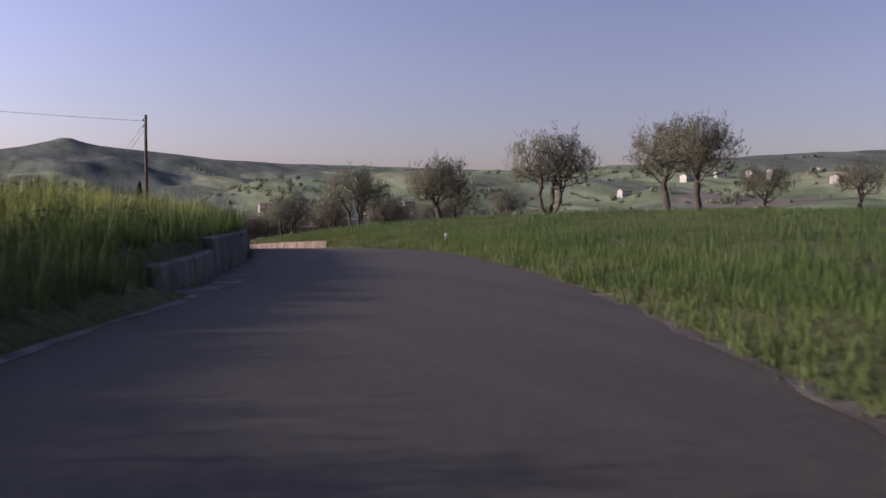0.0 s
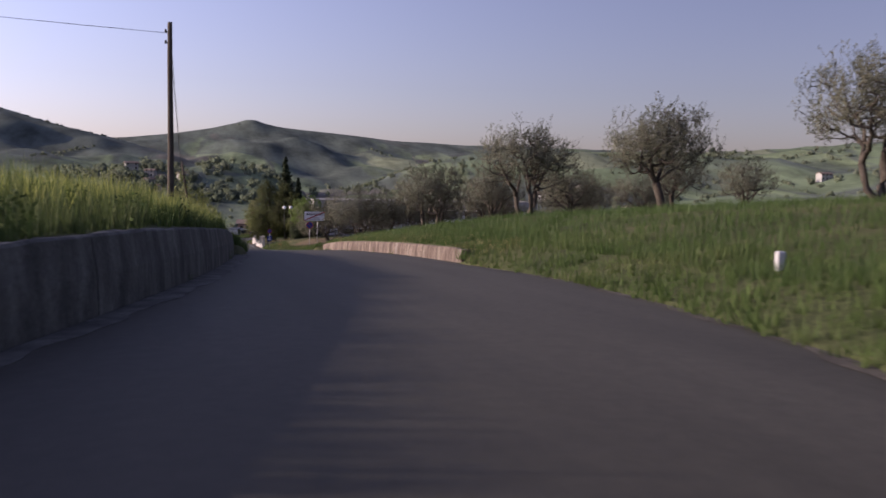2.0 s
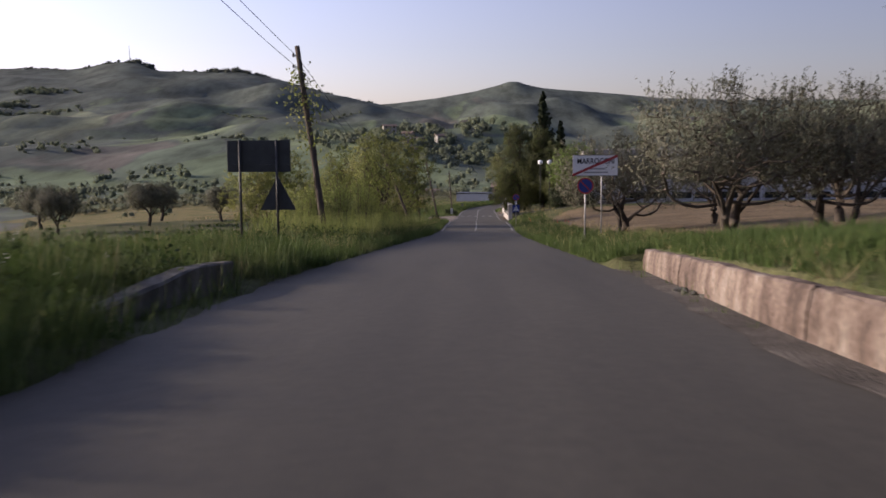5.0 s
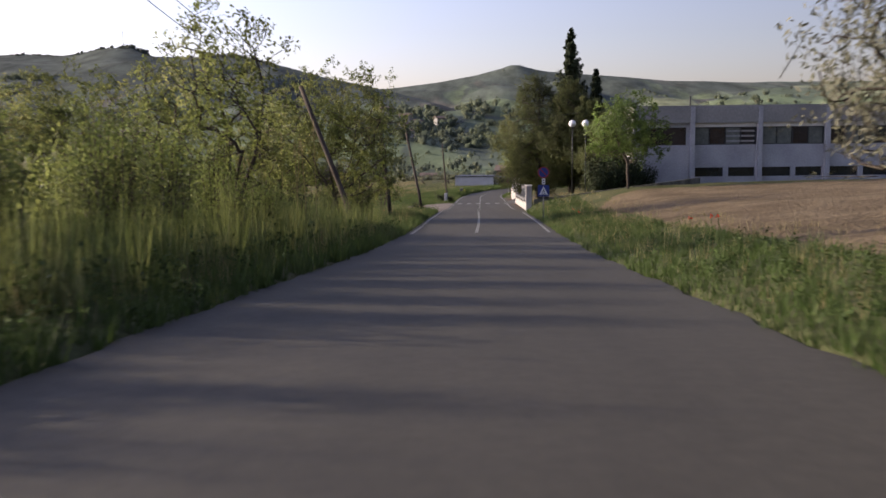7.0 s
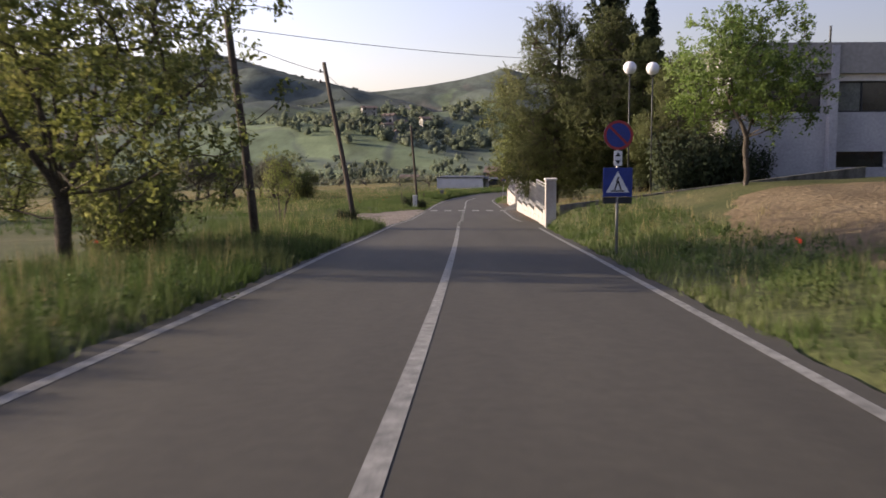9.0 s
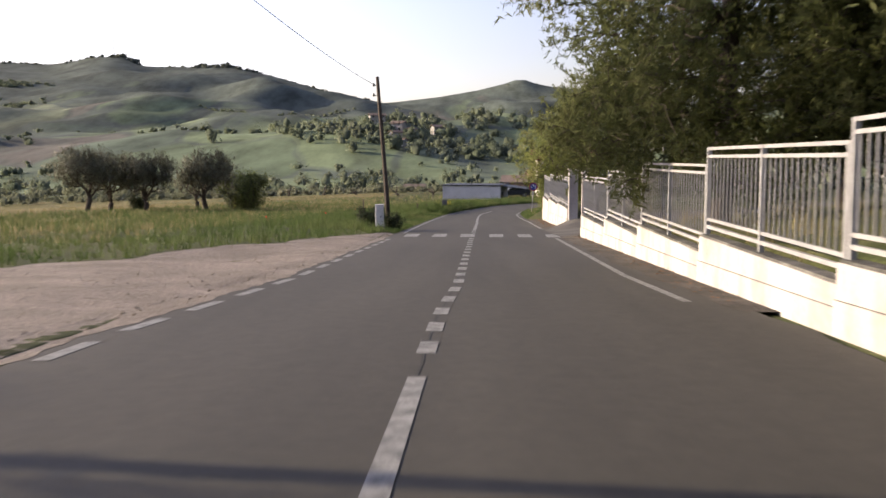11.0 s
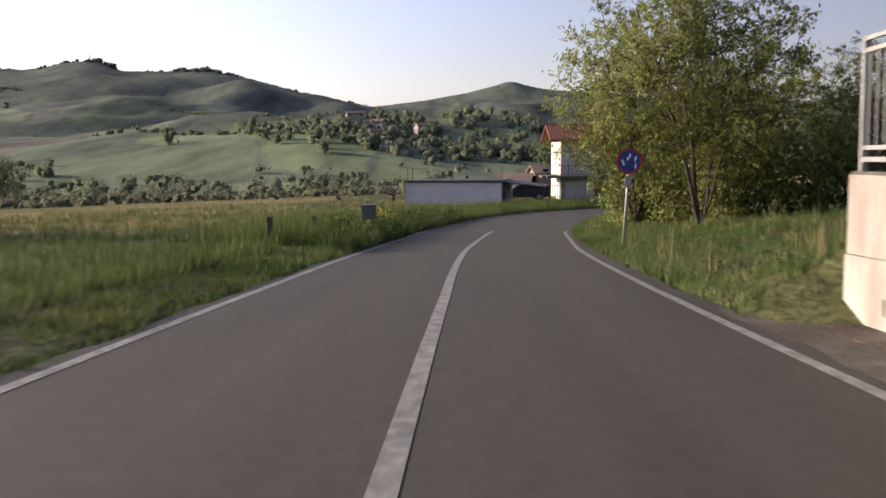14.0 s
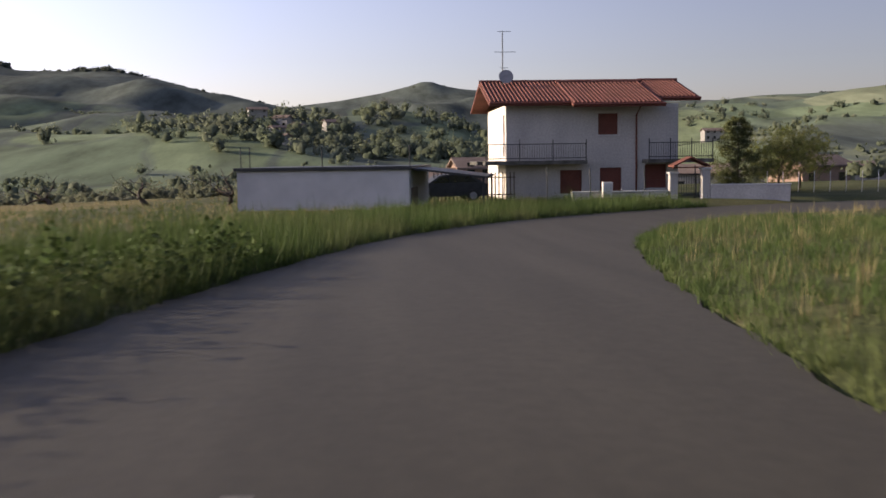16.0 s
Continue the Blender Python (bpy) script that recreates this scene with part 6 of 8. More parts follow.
# two-storey house
HX0, HX1, HY0, HY1, HB, HE = 25.6, 35.1, 305.0, 313.5, -15.3, -9.4
house = empty("house", Matrix.Translation((0, 0, -0.38)), "two-storey white house with red tiled roof and balconies", "house")
z2a, z2b = -11.35, -10.05
front = [(28.55, 29.75, -14.25, -12.95), (30.75, 31.95, -14.2, -12.85), (33.25, 34.45, -14.0, -12.7), (30.65, 31.75, z2a + 0.3, z2b + 0.15)]
# shade painted in: front and body darker, the sunward side wall lighter
part("front_wall", wall_with_holes(HX0, HX1, HB - 0.8, HE, front, HY0, HY0 + 0.35, M_HOUSEWALL), house, "white rendered front wall in a tone darkened for shade")
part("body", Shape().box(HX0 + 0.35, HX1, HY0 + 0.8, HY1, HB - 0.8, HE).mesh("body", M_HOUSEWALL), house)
side = [(-HY1 + 0.6 + 6.8, -HY1 + 0.6 + 7.3, -14.7, -12.9), (-HY1 + 0.6 + 6.7, -HY1 + 0.6 + 7.3, -12.2, -9.9)]
sw = part("side_wall", wall_with_holes(-HY1, -HY0 - 0.352, HB - 0.8, HE, side, HX0, HX0 + 0.3, M_WHITEWALL), house, "white side wall in a lighter tone for sunlight", Matrix.Rotation(radians(-90), 4, "Z"))
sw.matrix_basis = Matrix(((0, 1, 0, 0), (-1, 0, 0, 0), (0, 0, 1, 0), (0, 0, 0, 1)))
for x0, x1, za, zb in front:
    w = part("window", Shape().box(x0 - 0.02, x1 + 0.02, HY0 + 0.16, HY0 + 0.20, za, zb).mesh("window", M_REDWOOD), house, "closed brown roller shutter")
    sl = Shape()
    n = 14
    for k in range(n):
        zz = za + (zb - za) * k / n
        sl.box(x0, x1, HY0 + 0.12, HY0 + 0.159, zz + 0.008, zz + (zb - za) / n - 0.012)
    part("slats", sl.mesh("slats", M_REDWOOD), w)
    part("sill", Shape().box(x0 - 0.08, x1 + 0.08, HY0 - 0.06, HY0 + 0.16, za - 0.06, za - 0.002).mesh("sill", M_GREYWALL), w)
for y0, y1, za, zb in ((HY0 + 0.9, HY0 + 1.4, -14.7, -12.9), (HY0 + 0.9, HY0 + 1.5, -12.2, -9.9)):
    part("shutter", Shape().box(HX0 + 0.08, HX0 + 0.14, y0, y1, za, zb).mesh("shutter", M_REDWOOD), house, "tall brown shutter")


def gable_roof(x0, x1, y0, y1, ze, zr, name):
    """Ridge along x; slab with tile rows and an overhang."""
    ym = (y0 + y1) / 2
    sh = Shape()
    sh.prism([(y0, ze), (ym, zr), (y1, ze), (y1, ze - 0.16), (ym, zr - 0.16), (y0, ze - 0.16)], "x", x0, x1)
    rf = part(name, sh.mesh(name, M_TILE), house, "red-brown tiled roof with wide eaves")
    n = int((x1 - x0) / 0.22)
    tl = Shape()
    for k in range(n):
        x = x0 + 0.02 + k * 0.22
        for a, b in (((y0 - 0.02, ze + 0.02), (ym, zr + 0.02)), ((y1 + 0.02, ze + 0.02), (ym, zr + 0.02))):
            tl.tube([(x + 0.1, a[0], a[1]), (x + 0.1, b[0], b[1])], 0.075, 6)
    part("tiling", tl.mesh("tiling", M_TILE), rf, "rows of curved tiles")
    tl = Shape().tube([(x0, ym, zr + 0.05), (x1, ym, zr + 0.05)], 0.11, 8)
    part("ridge_tiles", tl.mesh("ridge_tiles", M_TILE), rf)
    part("fascia", Shape().box(x0, x1, y0 - 0.05, y0 - 0.022, ze - 0.2, ze + 0.02).mesh("fascia", M_REDWOOD), rf, "brown fascia board")
    gut = Shape().tube([(x0, y0 - 0.1, ze - 0.05), (x1, y0 - 0.1, ze - 0.05)], 0.06, 8)
    part("gutter", gut.mesh("gutter", M_REDWOOD), rf)
    return rf


gable_roof(24.6, 34.0, HY0 - 0.75, HY1 + 0.7, HE + 0.1, HE + 1.5, "main_roof")
gable_roof(34.01, 36.4, HY0 + 0.2, HY1 + 0.3, HE + 0.35, HE + 1.55, "east_roof")
gable_roof(29.0, 33.99, HY0 - 1.35, HY1 + 0.2, HE - 0.02, HE + 1.42, "projecting_roof")
for x0, x1 in ((24.3, 29.8), (33.1, 36.7)):
    bal = part("balcony", Shape().box(x0, x1, HY0 - 1.2, HY0 - 0.002, -12.62, -12.42, 0.01).mesh("balcony", M_CONCRETE), house, "concrete balcony slab with thin dark rails")
    sh = Shape()
    for z in (-11.55, -12.3):
        sh.box(x0 + 0.05, x1 - 0.05, HY0 - 1.17, HY0 - 1.14, z, z + 0.04)
    part("rail", sh.mesh("rail", M_DARKMETAL), bal)
    bar = Shape().box(-0.008, 0.008, -0.008, 0.008, -12.42, -11.55).mesh("bar", M_DARKMETAL)
    n = int((x1 - x0) / 0.13)
    for k in range(n):
        part("bar", bar, bal, m=Matrix.Translation((x0 + 0.06 + k * 0.13, HY0 - 1.155, 0)))
    for x in np.linspace(x0 + 0.06, x1 - 0.06, 4):
        part("baluster", Shape().box(x - 0.02, x + 0.02, HY0 - 1.18, HY0 - 1.13, -12.42, -11.3).mesh("baluster", M_DARKMETAL), bal)
part("side_balcony", Shape().box(24.0, HX0 - 0.003, HY0, HY0 + 4, -12.62, -12.42, 0.01).mesh("side_balcony", M_CONCRETE), house)
part("downpipe", Shape().tube([(32.9, HY0 - 0.5, HE - 0.1), (32.75, HY0 - 0.08, HE - 0.6), (32.75, HY0 - 0.08, HB)], 0.05, 8).mesh("downpipe", M_REDWOOD, True), house, "brown downpipe")
dish = Shape()
dish.tube([(25.9, HY0 + 3.5, HE + 1.2), (25.9, HY0 + 3.5, HE + 4.4)], 0.03, 6)
for z, w in ((HE + 4.35, 0.5), (HE + 3.2, 0.75), (HE + 2.3, 0.35)):
    dish.tube([(25.9 - w * 0.6, HY0 + 3.5, z), (25.9 + w, HY0 + 3.5, z)], 0.015, 5)
part("aerial", dish.mesh("aerial", M_DARKMETAL), house, "roof aerial mast")
bm = bmesh.new()
bmesh.ops.create_cone(bm, cap_ends=True, segments=20, radius1=0.12, radius2=0.42, depth=0.16)
me = bpy.data.meshes.new("satellite_dish")
bm.to_mesh(me)
bm.free()
me.materials.append(M_METAL)
part("satellite_dish", me, house, "grey satellite dish", Matrix.Translation((26.05, HY0 + 3.2, HE + 1.75)) @ Matrix.Rotation(radians(70), 4, "X"))

# ---- trees ----
OL = [olive(20, 5.3, 6.2, 1.2, "large grey-green olive tree with forked gnarled trunks", 3), olive(31, 5.0, 5.6, 1.3, "grey-green olive tree with gnarled trunk"), olive(22, 5.6, 5.0, 1.6, "tall olive tree with a bare lower trunk", low=0.36)]
OLW = [olive(29, 4.3, 6.3, 0.55, "wide old olive tree with dark leaning limbs and a misty crown", 2, 0.029, 370, 5, 16, 0.2)]
OLF = [olive(24, 4.2, 6.0, 0.6, "low spreading olive tree with crooked limbs", 1, 0.031, 240, 5, 15, 0.26), olive(25, 4.6, 5.0, 0.9, "grey-green olive tree with gnarled trunk", 1, 0.031, 210, 5, 15, 0.26)]


def grove(kinds, rows):
    """Trees at x, y, turn, size; the first of each kind is the kind's own object."""
    for k, x, y, t, sz in rows:
        fresh = kinds[k].get("set") is None
        kinds[k]["set"] = 1
        plant(kinds[k], xy=(x, y), turn=t, size=sz, copy=not fresh)


grove(OL, ((0, 26.76, 76.6, 0, 0.98), (1, 30.85, 68.6, 140, 1.03), (0, 33.6, 56.6, 20, 1.06), (2, 39.6, 51.9, 80, 1.08), (2, 36.85, 45.4, 200, 1.0), (0, 25.2, 91.8, 250, 0.95)))
# the rest of the grove beyond the wheat, and olives beyond the meadow
grove(OLW, ((0, 21.5, 100.2, 20, 1.0), (0, 24.6, 100.9, 150, 0.95), (0, 21.0, 115.8, 230, 1.0)))
grove(OLF, ((1, 27.5, 108.0, 70, 0.9), (0, 42.0, 94.0, 310, 1.0), (1, 25.5, 118.0, 250, 0.85), (0, 36, 92, 300, 0.95), (1, 46, 86, 90, 0.9), (0, 73, 79, 20, 0.85),
            (1, 30.5, 97.5, 20, 0.95), (0, 33.5, 103.5, 70, 0.95), (1, 30.0, 109.0, 160, 0.9), (0, 38.0, 99.0, 230, 1.0), (0, 33.0, 86.0, 30, 0.95), (1, 38.5, 82.0, 130, 0.9), (0, 44.8, 48.5, 60, 0.72), (1, 52.0, 47.5, 10, 0.75), (1, 28.5, 88.0, 110, 0.9),
            (1, -8.3, 255.5, 260, 0.9), (0, -7.2, 267, 60, 0.85), (1, -20, 232, 10, 1.0)))

OLM = [olive(27, 4.6, 4.8, 0.9, "dense grey-green olive tree at the edge of the meadow", 1, 0.04, 260, 6, 16, 0.33), olive(28, 4.5, 4.8, 0.8, "dense round olive tree by the meadow", 1, 0.04, 260, 6, 16, 0.32)]
grove(OLM, ((0, -20, 178, 30, 1.0), (1, -27, 171, 80, 1.05), (0, -14, 186, 130, 0.9), (1, -34, 183, 200, 1.1), (0, -23, 192, 20, 1.0), (0, -12.0, 240.0, 30, 1.0), (1, -11.9, 244.5, 60, 1.0), (1, -8.9, 244.0, 100, 1.0), (0, -4.8, 246.0, 170, 1.0)))
plant(make_thicket("shrub", 53, 4.6, 3.5, M_LEAF, 0.075, 7500, "broad green shrub beside olive trees", "", 9, 0.06, 0.08), xy=(-1.2, 244.6), copy=False)
def leafy_tree(name, seed, high, wide, low, stems, label, leaf, count, shoots, per, mat, trunk=0.16, fork=0.3, group="leafy trees", reach=0.6, droop=0.35, lumps=12, lump=0.38):
    """A broad-leaved tree with one or more stems and drooping leaf sprays."""
    rng = np.random.RandomState(seed)
    rows = []
    for k in range(stems):
        a = 6.283 * k / stems + rng.uniform(0, 1)
        o = np.array([math.cos(a), math.sin(a), 0])
        out = 0.0 if stems == 1 else 0.22
        rise = high * fork * rng.uniform(0.85, 1.2)
        rows.append([np.array([0, 0, -0.25])] + [o * (out + (0.0 if stems == 1 else 0.16 * wide) * t * t) + rng.normal(size=3) * 0.03 + np.array([0, 0, rise * t]) for t in (0.25, 0.5, 0.75, 1.0)])
    lobes = crown_lobes(rng, lumps, wide, low, high - 0.2, lump)
    return make_grown_tree(name, seed, rows, lobes, count, trunk, leaf, mat, shoots, per, reach, label, "tree", long=2.1, droop=droop, up=0.35, group=group, lift=0.14)


WIDE = leafy_tree("roadside_tree", 41, 8.3, 9.2, 0.35, 1, "broad leafy roadside tree with olive-yellow young leaves", 0.057, 530, 5, 15, M_LEAF, 0.16, 0.2, lumps=24, lump=0.42)
THIN = leafy_tree("roadside_tree", 43, 5.6, 3.4, 0.9, 4, "slender several-stemmed leafy tree by the road", 0.05, 130, 5, 9, M_LEAF, 0.045, 0.4, lumps=10, lump=0.40)
WAL = leafy_tree("walnut_tree", 47, 8.0, 6.8, 0.35, 5, "several-stemmed tree with brownish young leaves over the verge", 0.052, 460, 5, 15, M_LEAF, 0.075, 0.45, lumps=20, lump=0.44)
grove((WIDE, THIN, WAL), ((0, 7.9, 155.4, 0, 1.0), (0, 3.4, 160.0, 120, 0.8), (0, 1.5, 137.0, 60, 0.75), (1, 9.2, 127.6, 0, 1.0), (1, 6.8, 131.5, 150, 0.95), (1, 8.7, 174.0, 20, 0.55),
                          (2, 22.7, 252.7, 0, 0.98), (2, 23.6, 247.6, 100, 1.0), (2, 26.8, 254.4, 200, 0.8), (2, 29.2, 250.6, 300, 0.7)))
GREEN = leafy_tree("young_tree", 51, 6.2, 5.9, 1.35, 1, "small round tree with bright green spring leaves", 0.06, 290, 5, 16, M_SPRING, 0.09, 0.3, "", 0.6, 0.15, 11, 0.46)
plant(GREEN, xy=(25.3, 170.7), size=1.0, copy=False)
plant(make_conifer("cypress_tree", 61, 14.0, 3.2, 0.6, M_CYPRESS, "tall dark cypress beside a pine", "tree", 0.12, 15000, True), xy=(23.6, 190), size=1.0, copy=False)
plant(make_conifer("cypress_tree", 62, 10.2, 2.0, 0.6, M_CYPRESS, "smaller dark cypress beside a tall one", "tree", 0.14, 6000, True), xy=(25.6, 189), size=1.0, copy=False)
pine_lobes = []
for k in range(44):                                 # whorls that narrow towards three tops
    t = (k + 0.5) / 44
    a, ring = 2.4 * k, (0.35 + 0.65 * min(1, t * 4)) * (1 - t) ** 0.6 * (4.0 if k % 3 else 1.9)
    pine_lobes.append((math.cos(a) * ring, math.sin(a) * ring, 1.2 + 8.6 * t, 0.65 + 0.6 * (1 - t)))
pine_lobes += [(-0.9, 0.3, 9.2, 0.45), (-0.9, 0.3, 9.9, 0.3), (1.0, -0.4, 8.8, 0.5), (0, 0, 10.2, 0.3)]
BIGPINE = make_grown_tree("pine_tree", 64, [[(0.02 * k, 0.015 * k, -0.3 + 0.9 * k) for k in range(12)]], pine_lobes, 1250, 0.2, 0.029, M_PINE, 6, 14, 0.62, "large dense pine overhanging the fence", "tree", long=6.0, up=0.35, droop=0.1, own=0.3, lift=0.1)
plant(BIGPINE, xy=(20.6, 188.3), copy=False)
PINE = make_conifer("pine_tree", 63, 9.5, 5.4, 0.9, M_PINE, "dense dark green pine", "tree", 0.07, 20000)
plant(PINE, xy=(24.6, 185.5), turn=120, size=0.8, copy=False)
plant(BIGPINE, xy=(23.4, 186.8), turn=40, size=0.9)
plant(BIGPINE, xy=(25.1, 179.6), turn=90, size=0.56)
lean_lobes = [(-0.9 + 2.4 * math.cos(1.05 * k), 2.2 * math.sin(1.05 * k), 3.2 + 0.35 * (k % 2), 0.95) for k in range(6)] + [(-0.9 + 1.7 * math.cos(1.26 * k + 0.4), 1.7 * math.sin(1.26 * k + 0.4), 4.7 + 0.2 * (k % 3), 1.05) for k in range(5)] + [(-0.9, 0, 6.1, 1.0), (-1.6, 0.3, 5.7, 0.8), (0.1, -0.4, 5.8, 0.8), (1.9, 0.6, 4.2, 0.9), (-3.0, -0.2, 4.4, 0.8), (-0.6, -1.2, 3.7, 0.8)]
LEANPINE = make_grown_tree("pine_tree", 69, [[(0, 0, -0.3), (-0.15, 0.02, 0.8), (-0.45, 0.03, 1.6), (-0.8, 0, 2.4), (-0.95, 0, 3.4), (-0.9, 0, 4.6)]], lean_lobes, 900, 0.17, 0.03, M_PINE, 6, 14, 0.6, "leaning pine with a crooked trunk behind a fence", "tree", long=6.0, up=0.35, droop=0.1, own=0.3, lift=0.1)
plant(LEANPINE, xy=(23.6, 216.5), turn=15, copy=False)
plant(BIGPINE, xy=(30.5, 226.0), turn=300, size=0.5)
plant(BIGPINE, xy=(28.4, 221.5), turn=30, size=0.52)
high_lobes = [(1.9 * math.cos(1.26 * k), 1.9 * math.sin(1.26 * k), 7.0 + 0.25 * (k % 3), 1.0) for k in range(5)] + [(0, 0, 8.0, 1.2), (-0.6, 0.7, 6.6, 0.8), (2.9, 0.6, 6.5, 0.7), (-2.8, -0.4, 6.4, 0.7)]
TALLPINE = make_grown_tree("pine_tree", 66, [[(0.04 * k, 0.01 * k, -0.3 + 0.8 * k) for k in range(9)]], high_lobes, 300, 0.15, 0.03, M_PINE, 6, 12, 0.6, "tall pine with a bare trunk and a high flat crown", "tree", long=6.0, up=0.35, droop=0.1, own=0.3, lift=0.1)
plant(TALLPINE, xy=(27.3, 215.5), copy=False)

# ---- woods and hedges in the distance ----
rng = np.random.RandomState(77)


def polar(b0, b1, r0, r1, n, w0, w1, tall=0.9, clusters=0):
    b, r = np.radians(rng.uniform(b0, b1, n)), np.sqrt(rng.uniform(r0 ** 2, r1 ** 2, n))
    if clusters:
        cb, cr = np.radians(rng.uniform(b0, b1, clusters)), np.sqrt(rng.uniform(r0 ** 2, r1 ** 2, clusters))
        k = rng.randint(0, clusters, n)
        b, r = cb[k] + rng.normal(size=n) * 22 / r, cr[k] + rng.normal(size=n) * 12
    w = rng.uniform(w0, w1, n)
    return np.stack([HUB[0] + r * np.sin(b), HUB[1] + r * np.cos(b), w, w * tall * rng.uniform(0.8, 1.3, n)], -1)


def crest_a(b0, b1, n, w0, w1, tall):
    b = rng.uniform(b0, b1, n)
    r = np.interp(b, CREST_A[:, 0], CREST_A[:, 1]) - rng.uniform(4, 26, n)
    w = rng.uniform(w0, w1, n)
    return np.stack([HUB[0] + r * np.sin(np.radians(b)), HUB[1] + r * np.cos(np.radians(b)), w, w * tall * rng.uniform(0.8, 1.3, n)], -1)


def hedgerows(b0, b1, r0, r1, n, size):
    """Rows of small trees along curved field borders."""
    rows = []
    for k in range(n):
        b, r, a, bend = rng.uniform(b0, b1), rng.uniform(r0, r1), rng.uniform(0, 6.283), rng.normal() * 0.012
        x, y = HUB[0] + r * math.sin(radians(b)), HUB[1] + r * math.cos(radians(b))
        for j in range(rng.randint(8, 26)):
            x, y, a = x + math.cos(a) * size * 0.9, y + math.sin(a) * size * 1.8, a + bend
            w = size * rng.uniform(0.6, 1.3)
            rows.append((x + rng.normal() * 1.0, y + rng.normal() * 1.5, w, w * rng.uniform(0.6, 1.0)))
    return np.array(rows)


HAMLET = ((-5.6, 488, 8, 5, 4.6, 15), (-4.3, 462, 6, 5, 4.2, -20), (-3.5, 455, 5, 4, 3.2, 60), (-4.5, 428, 5, 4, 3.0, 30), (-4.2, 405, 5, 4, 2.6, -35), (-1.9, 470, 6, 5, 3.6, 25))


def off_the_hamlet(rows):
    keep = np.ones(len(rows), bool)
    for b, r, *_ in HAMLET:
        x, y = HUB[0] + r * math.sin(radians(b)), HUB[1] + r * math.cos(radians(b))
        dx, dy = rows[:, 0] - x, rows[:, 1] - y
        keep &= ~((np.abs(dx) < 5) & (dy > -10) & (dy < 6))
    return rows[keep]


clump_cloud("valley_trees", "grey-green trees and scrub below the meadow", "woods", np.vstack([polar(-42, -1, 132, 170, 260, 1.8, 3.4, 0.6), polar(-42, -1, 165, 215, 230, 2.5, 4.5, 0.65)]), M_WOOD_NEAR, 95, 0.068, 85, 4, 0.16)
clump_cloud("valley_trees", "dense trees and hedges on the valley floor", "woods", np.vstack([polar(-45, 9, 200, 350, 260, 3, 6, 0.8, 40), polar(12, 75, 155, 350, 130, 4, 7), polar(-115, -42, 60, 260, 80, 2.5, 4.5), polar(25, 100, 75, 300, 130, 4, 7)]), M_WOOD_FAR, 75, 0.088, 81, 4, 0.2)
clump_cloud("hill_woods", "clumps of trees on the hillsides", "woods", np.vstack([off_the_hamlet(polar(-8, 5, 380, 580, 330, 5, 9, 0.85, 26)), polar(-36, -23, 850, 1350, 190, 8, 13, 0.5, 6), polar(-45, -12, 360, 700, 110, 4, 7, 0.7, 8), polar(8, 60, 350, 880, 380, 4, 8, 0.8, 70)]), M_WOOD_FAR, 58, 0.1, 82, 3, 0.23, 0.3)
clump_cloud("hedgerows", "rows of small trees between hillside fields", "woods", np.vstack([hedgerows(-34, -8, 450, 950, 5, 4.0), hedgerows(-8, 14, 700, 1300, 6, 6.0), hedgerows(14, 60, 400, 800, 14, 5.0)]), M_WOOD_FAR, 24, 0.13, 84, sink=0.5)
clump_cloud("ridge_trees", "small dark trees along the skyline", "woods", np.vstack([crest_a(-27, -5, 90, 5, 10, 0.6), crest_a(-15.8, -12.4, 60, 8, 13, 0.75), crest_a(-20.5, -18.9, 26, 8, 13, 0.8), crest_a(-26, -22.6, 40, 6, 11, 0.6), polar(-10, 20, 1465, 1490, 50, 5, 10, 0.35), polar(14, 60, 870, 895, 100, 4, 9, 0.4)]), M_RIDGE, 20, 0.15, 83, 2, 0.3, 2.4)
# trees and a pole out of the walk's view, whose shade falls on the road's beginning
plant(WIDE, xy=(-8.0, 19.6), turn=230, size=0.42)
plant(WIDE, xy=(-8.8, 16.0), turn=30, size=0.36)
plant(WIDE, xy=(-9.2, 23.8), turn=80, size=0.46)
pole("utility_pole", "tall wooden utility pole behind the grassy bank", on_ground(-14.0, 29.6), (-14.0, 29.6, gz(-14.0, 29.6) + 8.0), 0.125, 0.09, M_WOODPOLE)

# ---- hedges and tall growth by the road ----
def bush(name, label, seed, wide, high, mat, leaf, count, upright=0.0):
    """A shrub of many thin stems from the ground with leaves along them."""
    r = np.random.RandomState(seed)
    tubes, cs = [], []
    for k in range(26):
        a, ln = r.uniform(0, 6.283), high * r.uniform(0.55, 1.05)
        foot = np.array([math.cos(a), math.sin(a), 0]) * wide * 0.28 * r.uniform(0, 1)
        out = np.array([math.cos(a), math.sin(a), 0]) * wide * (0.42 - 0.3 * upright) * r.uniform(0.2, 1)
        pts = [foot + np.array([0, 0, -0.1]), foot + out * 0.35 + np.array([0, 0, ln * 0.5]), foot + out + np.array([0, 0, ln])]
        tubes.append((pts, [0.022, 0.016, 0.006], 4))
        m = count // 26
        t = r.uniform(0.08, 1.0, (m, 1))
        cs.append(pts[0] * (1 - t) + pts[2] * t + r.normal(size=(m, 3)) * np.array([0.16, 0.16, 0.12]) * wide * 0.55)
    ob = empty(name, Matrix(), label, "shrub", "roadside shrubs")
    v, f = wood_arrays(tubes, 0.0)
    part("branchwork", mesh_from("branchwork", v, f, M_BARK, True), ob)
    c = np.vstack(cs)
    c[:, 2] = np.abs(c[:, 2])
    v, f = leaf_quads(r, c, leaf, 2.4, 0.9)
    part("foliage", leafy("foliage", v, f, mat, c * np.array([2 / wide, 2 / wide, 1.0 / high]) + np.array([0, 0, 0.1]), 0.6), ob)
    return ob


